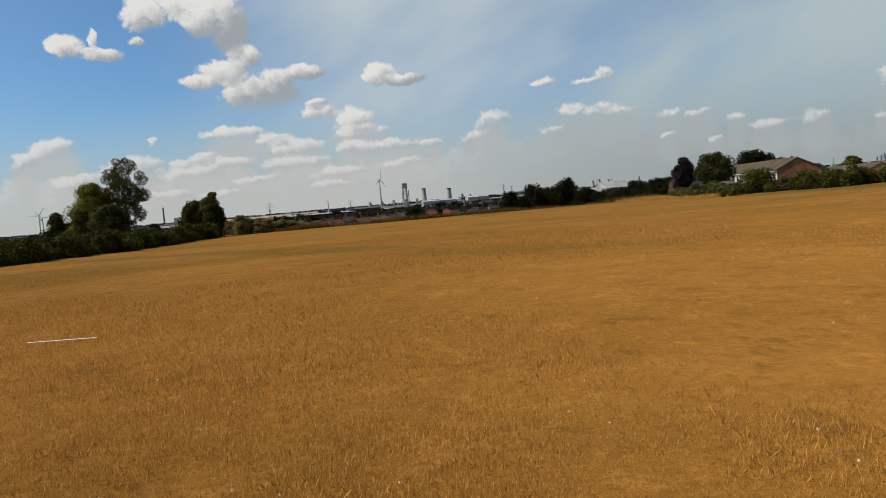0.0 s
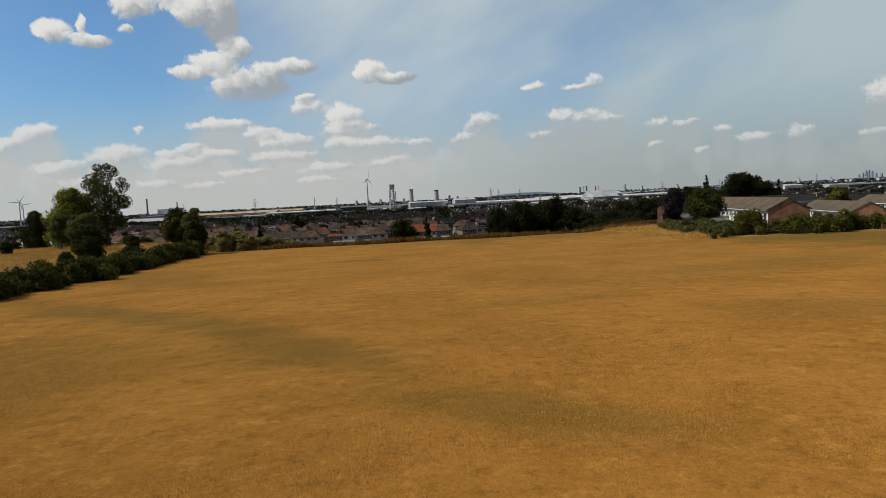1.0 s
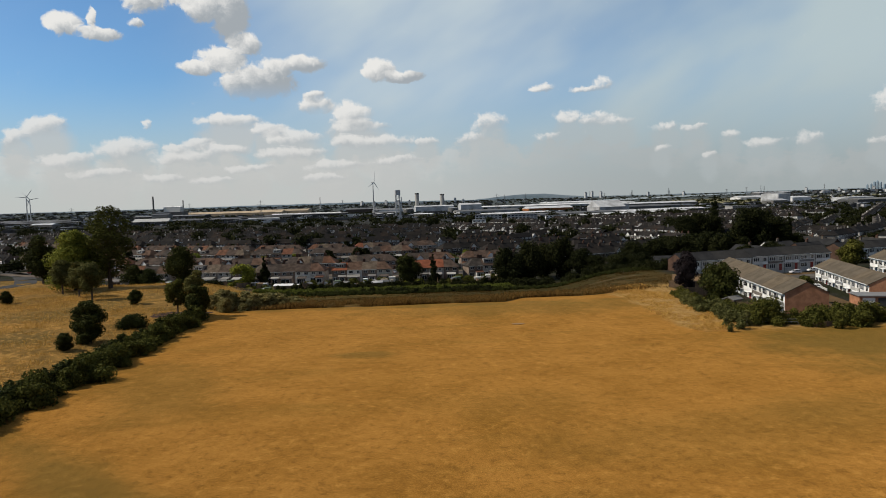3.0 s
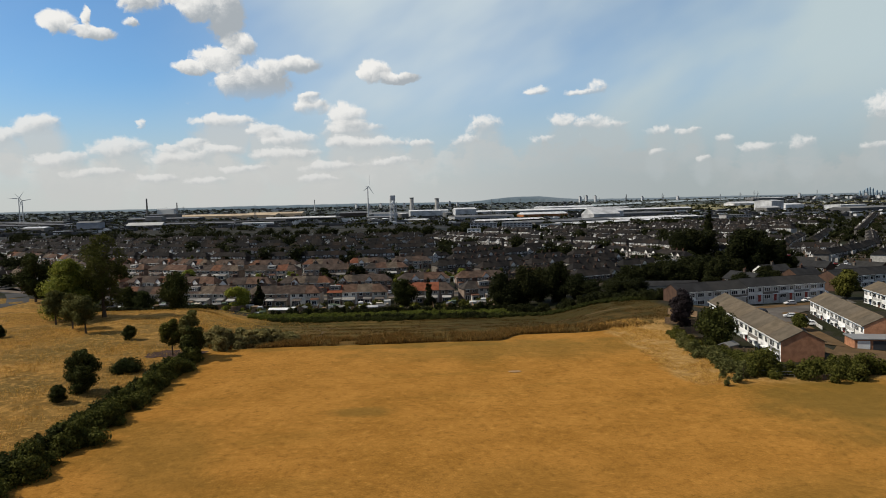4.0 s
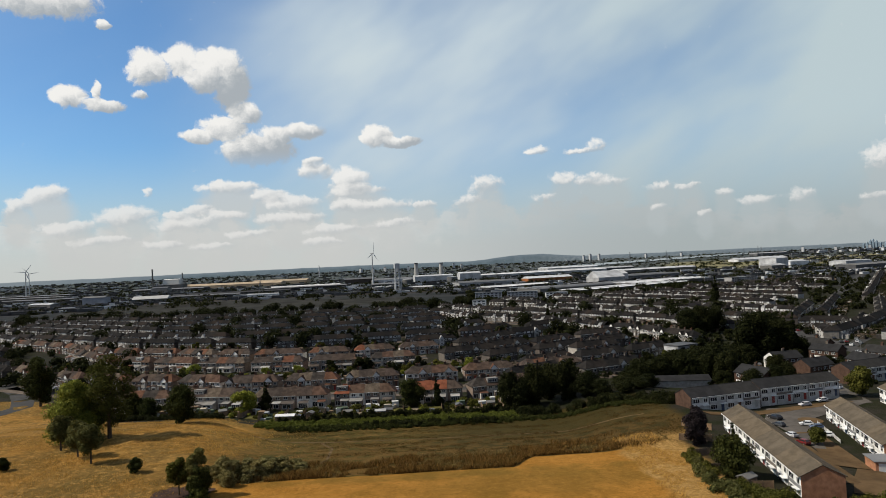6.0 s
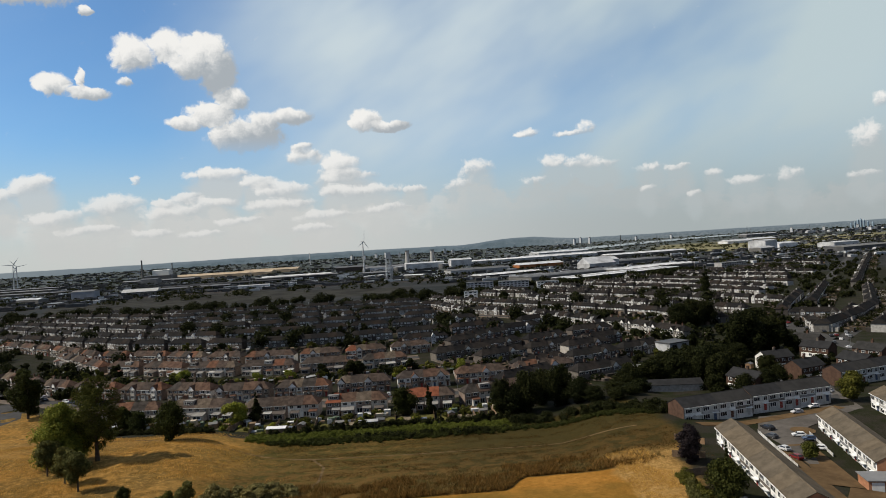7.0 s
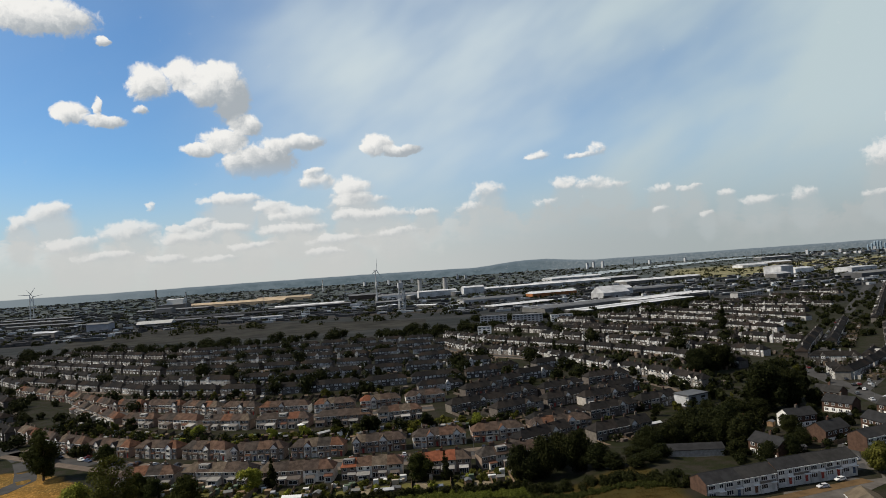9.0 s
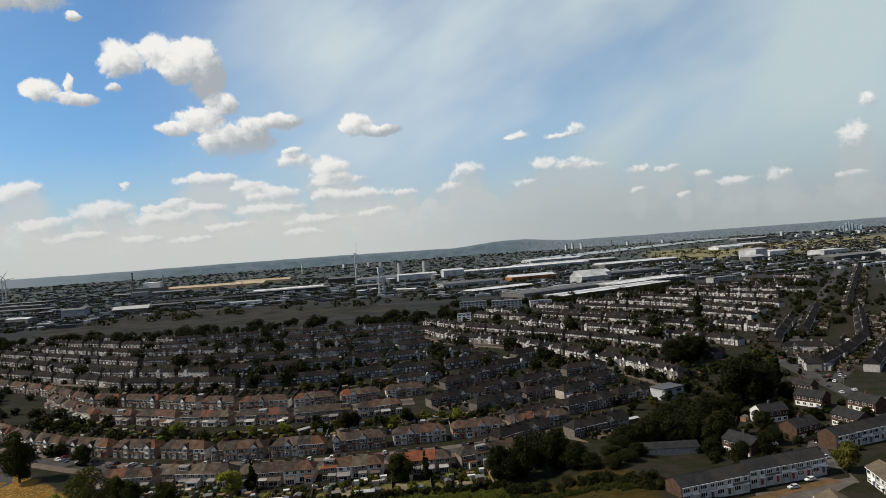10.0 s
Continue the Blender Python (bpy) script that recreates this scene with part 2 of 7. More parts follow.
def surface(name, colours, rough=0.85, coarse=0.6, fine=9.0, stain=0.35, bump=0.02, metal=0.0, island=False):
    """Weathered surface: a palette picked by the object, stained at two scales, with fine relief."""
    m, nodes, links, bsdf = base_mat(name, rough)
    vec, rand = place_of(nodes, links)
    if island:
        rand = nodes.new("ShaderNodeNewGeometry").outputs["Random Per Island"]
    if len(colours) > 1:
        ramp = nodes.new("ShaderNodeValToRGB")
        ramp.color_ramp.interpolation = "CONSTANT"
        el = ramp.color_ramp.elements
        while len(el) < len(colours):
            el.new(0.5)
        for i, c in enumerate(colours):
            el[i].position, el[i].color = i / len(colours), (*c, 1)
        links.new(rand, ramp.inputs[0])
        base = ramp.outputs[0]
    else:
        base = colours[0]
    big = node_noise(nodes, links, vec, coarse, 6.0, 0.65)
    small = node_noise(nodes, links, vec, fine, 4.0, 0.7)
    shade = node_mix(nodes, links, node_range(nodes, links, big, 0.3, 0.7), (1 - stain,) * 3, (1.0 + stain * 0.4,) * 3)
    col = node_mix(nodes, links, 1.0, base, shade, "MULTIPLY")
    grain = node_mix(nodes, links, small, (1 - stain * 0.7,) * 3, (1 + stain * 0.5,) * 3)
    col = node_mix(nodes, links, 1.0, col, grain, "MULTIPLY")
    links.new(col, bsdf.inputs["Base Color"])
    bsdf.inputs["Metallic"].default_value = metal
    if bump:
        b = nodes.new("ShaderNodeBump")
        b.inputs["Strength"].default_value, b.inputs["Distance"].default_value = 0.6, bump
        links.new(small, b.inputs["Height"])
        links.new(b.outputs[0], bsdf.inputs["Normal"])
    return m


def leafage(name, dark, light, rough=0.7):
    """Leaves: each leaf has its own green, between dark and light."""
    m, nodes, links, bsdf = base_mat(name, rough)
    geo = nodes.new("ShaderNodeNewGeometry")
    info = nodes.new("ShaderNodeObjectInfo")
    col = node_mix(nodes, links, geo.outputs["Random Per Island"], dark, light)
    tint = node_mix(nodes, links, info.outputs["Random"], (0.8, 0.85, 0.8), (1.15, 1.1, 0.95))
    col = node_mix(nodes, links, 1.0, col, tint, "MULTIPLY")
    links.new(col, bsdf.inputs["Base Color"])
    trans = nodes.new("ShaderNodeBsdfTranslucent")
    links.new(col, trans.inputs["Color"])
    mix = nodes.new("ShaderNodeMixShader")
    mix.inputs[0].default_value = 0.22
    links.new(bsdf.outputs[0], mix.inputs[1])
    links.new(trans.outputs[0], mix.inputs[2])
    links.new(mix.outputs[0], nodes["Material Output"].inputs["Surface"])
    return m


ROOF_TILE = surface("weathered_brown_roof_tile", [(0.080, 0.056, 0.044), (0.062, 0.050, 0.043), (0.098, 0.060, 0.044), (0.052, 0.045, 0.040), (0.102, 0.065, 0.047), (0.072, 0.054, 0.045),
                                                  (0.115, 0.090, 0.068), (0.060, 0.048, 0.041), (0.125, 0.064, 0.041), (0.076, 0.057, 0.046)], 0.9, 0.5, 5.0, 0.5, 0.03)
# darker copy of the roof tile: cloud shade on farther rows put in colour
ROOF_SHADED = surface("cloud_shaded_roof_tile", [(0.01995, 0.01833, 0.01752), (0.02436, 0.02193, 0.02031), (0.01734, 0.01653, 0.01653), (0.02811, 0.02406, 0.02163), (0.02175, 0.02013, 0.01932),
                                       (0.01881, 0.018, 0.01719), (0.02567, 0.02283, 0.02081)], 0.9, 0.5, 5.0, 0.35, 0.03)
ROOF_RED = surface("red_clay_roof_tile", [(0.16, 0.064, 0.038), (0.13, 0.060, 0.038), (0.19, 0.068, 0.038)], 0.85, 0.6, 6.0, 0.35, 0.03)
ROOF_GREY = surface("grey_brown_concrete_roof_tile", [(0.118, 0.094, 0.066), (0.106, 0.087, 0.064)], 0.9, 0.4, 5.0, 0.3, 0.03)
ROOF_SLATE = surface("dark_grey_concrete_roof_tile", [(0.034, 0.033, 0.032), (0.028, 0.028, 0.029)], 0.9, 0.4, 5.0, 0.3, 0.03)
WALL_MIX = surface("terrace_wall_render_and_brick", [(0.25, 0.205, 0.165), (0.74, 0.71, 0.65), (0.215, 0.165, 0.13), (0.44, 0.40, 0.345), (0.30, 0.26, 0.22),
                                                     (0.20, 0.155, 0.125), (0.56, 0.52, 0.455), (0.27, 0.205, 0.165)], 0.9, 0.7, 8.0, 0.3, 0.02)
# walls darkened too, for the cloud shade on the middle rows
WALL_DARK = surface("darkened_pebbledash_wall", [(0.112, 0.096, 0.0832), (0.152, 0.1328, 0.112), (0.096, 0.08, 0.0672), (0.384, 0.352, 0.312), (0.12, 0.1024, 0.0896),
                                             (0.08, 0.0656, 0.0576), (0.224, 0.2, 0.176)], 0.92, 0.7, 8.0, 0.3, 0.02)
FAR_WALL = surface("far_terrace_wall", [(0.095, 0.087, 0.080), (0.17, 0.155, 0.14), (0.075, 0.068, 0.062), (0.40, 0.385, 0.36), (0.12, 0.108, 0.098), (0.068, 0.060, 0.055)], 0.92, 0.7, 8.0, 0.3, 0.0, island=True)
# near-black tiles carry the cloud shade over the far terraces
FAR_ROOF = surface("far_cloud_shaded_roof", [(0.017, 0.01572, 0.0153), (0.02125, 0.0187, 0.017), (0.01445, 0.01403, 0.01445), (0.0272, 0.02125, 0.01785), (0.01785, 0.01615, 0.0153), (0.0153, 0.01445, 0.01403), (0.0238, 0.02125, 0.01955)], 0.9, 0.5, 5.0, 0.35, 0.0, island=True)
FAR_GABLE = surface("far_gable_render", [(0.1008, 0.0936, 0.0864), (0.3456, 0.3384, 0.324), (0.1584, 0.144, 0.1332), (0.4464, 0.4392, 0.4248), (0.072, 0.0648, 0.0576)], 0.9, 0.7, 8.0, 0.25, 0.0, island=True)
FAR_FRAME = surface("far_window_frame", [(0.30, 0.30, 0.29), (0.82, 0.82, 0.81), (0.56, 0.56, 0.54), (0.80, 0.80, 0.79)], 0.6, 1.0, 8.0, 0.1, 0.0, island=True)
# white render toned down for grime and for shade on the far terrace
WALL_CREAM = surface("weathered_off_white_render", [(0.50, 0.49, 0.46), (0.42, 0.41, 0.385), (0.58, 0.57, 0.545)], 0.85, 0.5, 7.0, 0.3, 0.008)
WALL_WHITE = surface("white_painted_render", [(0.74, 0.73, 0.70), (0.68, 0.67, 0.63), (0.78, 0.77, 0.75)], 0.8, 0.5, 7.0, 0.16, 0.008)
# brick raised to stand in for sun on the near gable ends
BRICK = surface("red_brown_brick", [(0.42, 0.205, 0.115), (0.38, 0.185, 0.105)], 0.9, 0.8, 12.0, 0.3, 0.01)
# on the far gables this darker brick takes the place of shade
BRICK_DARK = surface("dark_brown_brick", [(0.085, 0.052, 0.038)], 0.9, 0.8, 12.0, 0.3, 0.01)
CLADDING = surface("grey_hung_tile_cladding", [(0.20, 0.20, 0.20), (0.42, 0.41, 0.39), (0.16, 0.14, 0.12)], 0.85, 0.8, 8.0, 0.2, 0.01)
FRAME_WHITE = surface("white_window_frame", [(0.72, 0.72, 0.70)], 0.45, 1.0, 10.0, 0.1, 0.0)
DOOR_PAINT = surface("painted_door", [(0.55, 0.55, 0.53), (0.12, 0.05, 0.03), (0.05, 0.07, 0.12), (0.28, 0.04, 0.03), (0.4, 0.4, 0.38)], 0.5, 1.0, 6.0, 0.15, 0.0)
LEAN_TO = surface("lean_to_roof_sheet", [(0.17, 0.16, 0.15), (0.08, 0.065, 0.055), (0.34, 0.33, 0.31), (0.10, 0.085, 0.075), (0.12, 0.06, 0.04), (0.22, 0.21, 0.195)], 0.6, 0.7, 5.0, 0.25, 0.01)
GUTTER = surface("eaves_gutter", [(0.62, 0.62, 0.60), (0.05, 0.05, 0.05), (0.50, 0.49, 0.47), (0.12, 0.09, 0.07)], 0.6, 1.0, 8.0, 0.2, 0.0)
CHIMNEY = surface("sooty_brick_chimney", [(0.09078, 0.05698, 0.04398), (0.07367, 0.05287, 0.04247), (0.1378, 0.117, 0.0962)], 0.9, 1.0, 9.0, 0.3, 0.01)
FENCE_WOOD = surface("weathered_fence_timber", [(0.20, 0.14, 0.09), (0.15, 0.115, 0.085), (0.26, 0.17, 0.10), (0.21, 0.15, 0.10)], 0.9, 1.2, 8.0, 0.3, 0.01)
ASPHALT = surface("grey_asphalt", [(0.06, 0.058, 0.056)], 0.92, 0.12, 3.0, 0.25, 0.01)
FORECOURT = surface("paved_forecourt", [(0.125, 0.10, 0.08)], 0.92, 0.2, 3.0, 0.3, 0.01)
CONCRETE = surface("pale_concrete", [(0.42, 0.41, 0.39)], 0.85, 0.15, 2.5, 0.25, 0.01)
BARK = surface("grey_brown_bark", [(0.09, 0.07, 0.05), (0.12, 0.095, 0.07)], 0.95, 2.0, 14.0, 0.4, 0.03)
SHED_WHITE = surface("white_profiled_sheet", [(0.56, 0.565, 0.57), (0.40, 0.40, 0.40), (0.50, 0.505, 0.51), (0.66, 0.655, 0.65)], 0.5, 0.05, 0.6, 0.4, 0.0)
WALL_PALE = surface("pale_rendered_wall", [(0.40, 0.385, 0.36), (0.52, 0.50, 0.47), (0.20, 0.185, 0.165), (0.30, 0.285, 0.26)], 0.88, 0.6, 8.0, 0.25, 0.01)
SHED_GREY = surface("grey_profiled_sheet", [(0.12, 0.12, 0.122), (0.17, 0.17, 0.17), (0.085, 0.085, 0.086), (0.145, 0.14, 0.13)], 0.55, 0.05, 0.6, 0.3, 0.0)
SHED_DARK = surface("dark_weathered_sheet", [(0.05, 0.05, 0.052), (0.075, 0.072, 0.07)], 0.7, 0.05, 0.6, 0.3, 0.0)
SHED_TAN = surface("tan_corrugated_sheet", [(0.42, 0.33, 0.23), (0.36, 0.29, 0.21)], 0.7, 0.03, 0.5, 0.25, 0.0)
SHED_BLUE = surface("pale_blue_cladding", [(0.28, 0.30, 0.335), (0.34, 0.355, 0.38)], 0.6, 0.06, 0.6, 0.2, 0.0)
STEEL = surface("galvanised_steel", [(0.20, 0.205, 0.21)], 0.45, 0.5, 4.0, 0.2, 0.0, 0.4)
TURBINE_PAINT = surface("pale_grey_turbine_paint", [(0.45, 0.46, 0.47)], 0.45, 0.1, 2.0, 0.08, 0.0)
TYRE = surface("black_rubber_tyre", [(0.02, 0.02, 0.02)], 0.8, 2.0, 12.0, 0.2, 0.0)
RIM = surface("alloy_wheel_rim", [(0.42, 0.42, 0.43)], 0.35, 2.0, 12.0, 0.1, 0.0, 0.7)
CAR_PAINT = surface("car_paint", [(0.48, 0.48, 0.49), (0.03, 0.035, 0.045), (0.16, 0.165, 0.17), (0.60, 0.60, 0.59), (0.05, 0.07, 0.12), (0.025, 0.025, 0.027), (0.14, 0.02, 0.02), (0.06, 0.062, 0.065), (0.22, 0.22, 0.225)], 0.25, 0.5, 3.0, 0.06, 0.0)
LEAF_DARK = leafage("dark_green_leaves", (0.008097, 0.01054, 0.003915), (0.03026, 0.03305, 0.01214))
LEAF_GREEN = leafage("green_leaves", (0.015, 0.0195, 0.006), (0.055, 0.061, 0.018))
LEAF_MID = leafage("mid_green_leaves", (0.036, 0.040, 0.0088), (0.112, 0.108, 0.026))
LEAF_LIGHT = leafage("yellow_green_leaves", (0.095, 0.115, 0.018), (0.26, 0.265, 0.05))
LEAF_WILLOW = leafage("willow_green_leaves", (0.072, 0.090, 0.016), (0.25, 0.26, 0.052))
LEAF_BRAMBLE = leafage("fresh_bramble_leaves", (0.042, 0.056, 0.011), (0.125, 0.14, 0.03))
LEAF_PALE = leafage("pale_dry_scrub_leaves", (0.10, 0.09, 0.034), (0.27, 0.225, 0.10))
PALE_STRAW = leafage("pale_seeding_grass_blades", (0.15, 0.096, 0.03), (0.33, 0.22, 0.085), 0.8)
LEAF_DRY = leafage("dusty_olive_leaves", (0.055, 0.058, 0.019), (0.15, 0.138, 0.05))
LEAF_PLUM = leafage("dark_plum_leaves", (0.014, 0.012, 0.014), (0.04, 0.03, 0.035))
STRAW_BLADE = leafage("dry_straw_blades", (0.41, 0.20, 0.040), (0.76, 0.43, 0.13), 0.8)
TALL_STRAW = leafage("tall_golden_grass_blades", (0.34, 0.185, 0.04), (0.68, 0.41, 0.12), 0.8)
EDGE_BLADE = leafage("red_brown_dock_and_dry_grass", (0.060, 0.034, 0.010), (0.30, 0.165, 0.052), 0.8)
WEED_BLADE = leafage("brown_green_weed_stems", (0.029, 0.020, 0.006), (0.125, 0.068, 0.019), 0.8)
FLOWER = leafage("dry_white_clover_heads", (0.5, 0.42, 0.3), (0.72, 0.66, 0.55), 0.8)


def glass_mat():
    m, nodes, links, bsdf = base_mat("window_glass", 0.08)
    bsdf.inputs["Base Color"].default_value = (0.018, 0.02, 0.024, 1)
    bsdf.inputs["Specular IOR Level"].default_value = 0.6
    return m


GLASS = glass_mat()


def water_mat():
    m, nodes, links, bsdf = base_mat("river_water", 0.12)
    bsdf.inputs["Base Color"].default_value = (0.11, 0.12, 0.12, 1)
    tc = nodes.new("ShaderNodeTexCoord")
    b = nodes.new("ShaderNodeBump")
    b.inputs["Strength"].default_value = 0.4
    links.new(node_noise(nodes, links, tc.outputs["Object"], 0.2, 4.0), b.inputs["Height"])
    links.new(b.outputs[0], bsdf.inputs["Normal"])
    return m


WATER = water_mat()


def ground_mat():
    """Sun-dried field, rough margins, meadow, gardens and far town ground, each in its own place."""
    m, nodes, links, bsdf = base_mat("dry_ground", 0.95)
    tc = nodes.new("ShaderNodeTexCoord")
    vec = tc.outputs["Object"]
    sep = nodes.new("ShaderNodeSeparateXYZ")
    links.new(vec, sep.inputs[0])
    X, Y = sep.outputs[0], sep.outputs[1]
    wob = node_math(nodes, links, "MULTIPLY", node_math(nodes, links, "SUBTRACT", node_noise(nodes, links, vec, 0.12, 5.0), 0.5), 9.0)
    Yw = node_math(nodes, links, "ADD", Y, wob)
    Xw = node_math(nodes, links, "ADD", X, wob)
    big = node_noise(nodes, links, vec, 0.022, 5.0, 0.6)
    mid = node_noise(nodes, links, vec, 0.11, 6.0, 0.65)
    fine = node_noise(nodes, links, vec, 3.0, 6.0, 0.75)
    tuft = node_noise(nodes, links, vec, 14.0, 5.0, 0.8)
    # mown field
    field = node_mix(nodes, links, node_range(nodes, links, mid, 0.3, 0.7), (0.235, 0.109, 0.0185), (0.375, 0.178, 0.036))
    field = node_mix(nodes, links, node_range(nodes, links, big, 0.52, 0.70), field, (0.19, 0.093, 0.014))
    lane = nodes.new("ShaderNodeTexNoise")
    lane.inputs["Scale"].default_value, lane.inputs["Detail"].default_value = 0.05, 3.0
    stretch = nodes.new("ShaderNodeMapping")
    stretch.inputs["Scale"].default_value = (0.6, 2.6, 1.0)
    stretch.inputs["Rotation"].default_value = (0, 0, radians(24))
    links.new(vec, stretch.inputs["Vector"])
    links.new(stretch.outputs[0], lane.inputs["Vector"])
    field = node_mix(nodes, links, node_range(nodes, links, lane.outputs["Fac"], 0.56, 0.74, 0.0, 0.45), field, (0.125, 0.078, 0.013))
    field = node_mix(nodes, links, node_range(nodes, links, fine, 0.25, 0.75, 0.0, 0.55), field, (0.17, 0.076, 0.012))
    field = node_mix(nodes, links, node_range(nodes, links, tuft, 0.45, 0.75, 0.0, 0.6), field, (0.43, 0.2, 0.03))
    grain = node_noise(nodes, links, vec, 0.9, 8.0, 0.8)
    field = node_mix(nodes, links, node_range(nodes, links, grain, 0.51, 0.64, 0.0, 0.7), field, (0.135, 0.064, 0.0105))
    field = node_mix(nodes, links, node_range(nodes, links, grain, 0.47, 0.35, 0.0, 0.65), field, (0.45, 0.225, 0.048))
    speckle = node_noise(nodes, links, vec, 5.5, 4.0, 0.6)
    field = node_mix(nodes, links, node_range(nodes, links, speckle, 0.54, 0.68, 0.0, 0.4), field, (0.12, 0.056, 0.009))
    field = node_mix(nodes, links, node_range(nodes, links, speckle, 0.44, 0.32, 0.0, 0.35), field, (0.47, 0.245, 0.055))
    # brightness lift painted into the field colour in an ellipse round the start
    worn = nodes.new("ShaderNodeVectorMath")
    worn.operation = "LENGTH"
    near = nodes.new("ShaderNodeMapping")
    near.vector_type = "TEXTURE"
    near.inputs["Location"].default_value, near.inputs["Scale"].default_value = (1, 0, 0), (24, 17, 400)
    links.new(vec, near.inputs["Vector"])
    links.new(near.outputs[0], worn.inputs[0])
    field = node_mix(nodes, links, node_range(nodes, links, worn.outputs["Value"], 1.3, 0.2, 0.0, 0.12), field, (0.4066, 0.1872, 0.04416))
    # greener hollows in the mown grass
    for px, py, rx, ry, turn, depth in ((-28, 53, 26, 4.2, -42, 0.6), (-9, 100, 6, 3.0, 0, 0.5), (72, 92, 26, 30, 20, 0.7), (-46, 118, 4, 40, 0, 0.4), (30, 60, 26, 9, 10, 0.2), (10, 72, 14, 7, 0, 0.15), (0, 148, 46, 4.0, 0, 0.5), (24, 140, 44, 12, 0, 0.45),
                                            (-8, 33, 13, 4.5, -55, 0.55), (3, 18, 7, 3.0, -35, 0.5), (-22, 30, 16, 12, 0, 0.4), (-34, 84, 10, 20, 20, 0.35), (8, 44, 10, 5, 15, 0.2), (28, 34, 12, 6, -20, 0.3), (44, 66, 14, 7, 0, 0.2)):
        shift = nodes.new("ShaderNodeMapping")
        shift.vector_type = "TEXTURE"
        shift.inputs["Location"].default_value, shift.inputs["Rotation"].default_value, shift.inputs["Scale"].default_value = (px, py, 0), (0, 0, radians(turn)), (rx, ry, 400)
        links.new(vec, shift.inputs["Vector"])
        away = nodes.new("ShaderNodeVectorMath")
        away.operation = "LENGTH"
        links.new(shift.outputs[0], away.inputs[0])
        ragged = node_math(nodes, links, "ADD", away.outputs["Value"], node_math(nodes, links, "MULTIPLY", node_math(nodes, links, "SUBTRACT", mid, 0.5), 1.6))
        field = node_mix(nodes, links, node_range(nodes, links, ragged, 1.15, 0.3, 0.0, depth), field, (0.098, 0.069, 0.0145))
    field = node_mix(nodes, links, 1.0, field, (0.94, 0.91, 0.85), "MULTIPLY")
    # rough weeds beyond the far edge
    rough = node_mix(nodes, links, node_range(nodes, links, mid, 0.35, 0.65), (0.046, 0.030, 0.007), (0.098, 0.061, 0.0155))
    rough = node_mix(nodes, links, node_range(nodes, links, fine, 0.3, 0.7, 0.0, 0.6), rough, (0.062, 0.040, 0.0095))
    swath = nodes.new("ShaderNodeMapping")
    swath.inputs["Scale"].default_value = (0.03, 0.16, 1.0)
    links.new(vec, swath.inputs["Vector"])
    strip = node_noise(nodes, links, swath.outputs[0], 1.0, 5.0, 0.6)
    rough = node_mix(nodes, links, node_range(nodes, links, strip, 0.42, 0.6, 0.0, 0.6), rough, (0.040, 0.031, 0.007))
    rough = node_mix(nodes, links, node_range(nodes, links, strip, 0.42, 0.3, 0.0, 0.6), rough, (0.13, 0.078, 0.021))
    rough = node_mix(nodes, links, node_range(nodes, links, grain, 0.51, 0.63, 0.0, 0.7), rough, (0.024, 0.018, 0.0045))
    rough = node_mix(nodes, links, node_range(nodes, links, grain, 0.47, 0.36, 0.0, 0.7), rough, (0.155, 0.096, 0.027))
    clumps = node_noise(nodes, links, vec, 0.3, 4.0, 0.65)
    rough = node_mix(nodes, links, node_range(nodes, links, clumps, 0.5, 0.64, 0.0, 0.7), rough, (0.034, 0.033, 0.0075))
    rough = node_mix(nodes, links, node_range(nodes, links, clumps, 0.45, 0.33, 0.0, 0.6), rough, (0.125, 0.072, 0.018))
    # the rough ground turns darker towards the right
    right_dark = node_range(nodes, links, node_math(nodes, links, "ADD", Xw, node_math(nodes, links, "MULTIPLY", strip, 40.0)), 6.0, 40.0, 0.0, 0.9)
    rough = node_mix(nodes, links, right_dark, rough, node_mix(nodes, links, fine, (0.022, 0.018, 0.005), (0.042, 0.031, 0.0085)))
    front = node_math(nodes, links, "MULTIPLY", node_range(nodes, links, Yw, 212.0, 164.0, 0.0, 0.66), node_range(nodes, links, clumps, 0.6, 0.44, 0.05, 1.0))
    rough = node_mix(nodes, links, front, rough, node_mix(nodes, links, fine, (0.048, 0.027, 0.007), (0.145, 0.077, 0.022)))
    # meadow of tall gold grass
    meadow = node_mix(nodes, links, node_range(nodes, links, mid, 0.35, 0.65), (0.10, 0.055, 0.0105), (0.33, 0.165, 0.034))
    meadow = node_mix(nodes, links, node_range(nodes, links, fine, 0.3, 0.75, 0.0, 0.5), meadow, (0.19, 0.098, 0.022))
    meadow = node_mix(nodes, links, node_range(nodes, links, big, 0.46, 0.62, 0.0, 0.75), meadow, (0.11, 0.072, 0.021))
    patch = node_noise(nodes, links, vec, 0.055, 5.0, 0.6)
    meadow = node_mix(nodes, links, node_range(nodes, links, patch, 0.5, 0.62, 0.0, 0.75), meadow, (0.085, 0.058, 0.015))
    meadow = node_mix(nodes, links, node_range(nodes, links, patch, 0.46, 0.34, 0.0, 0.5), meadow, (0.40, 0.215, 0.052))
    meadow = node_mix(nodes, links, node_range(nodes, links, grain, 0.50, 0.38, 0.0, 0.75), meadow, (0.47, 0.26, 0.07))
    tussock = node_noise(nodes, links, vec, 0.38, 4.0, 0.6)
    meadow = node_mix(nodes, links, node_range(nodes, links, tussock, 0.5, 0.62, 0.0, 0.6), meadow, (0.095, 0.056, 0.0125))
    meadow = node_mix(nodes, links, 1.0, meadow, (0.87, 0.86, 0.86), "MULTIPLY")
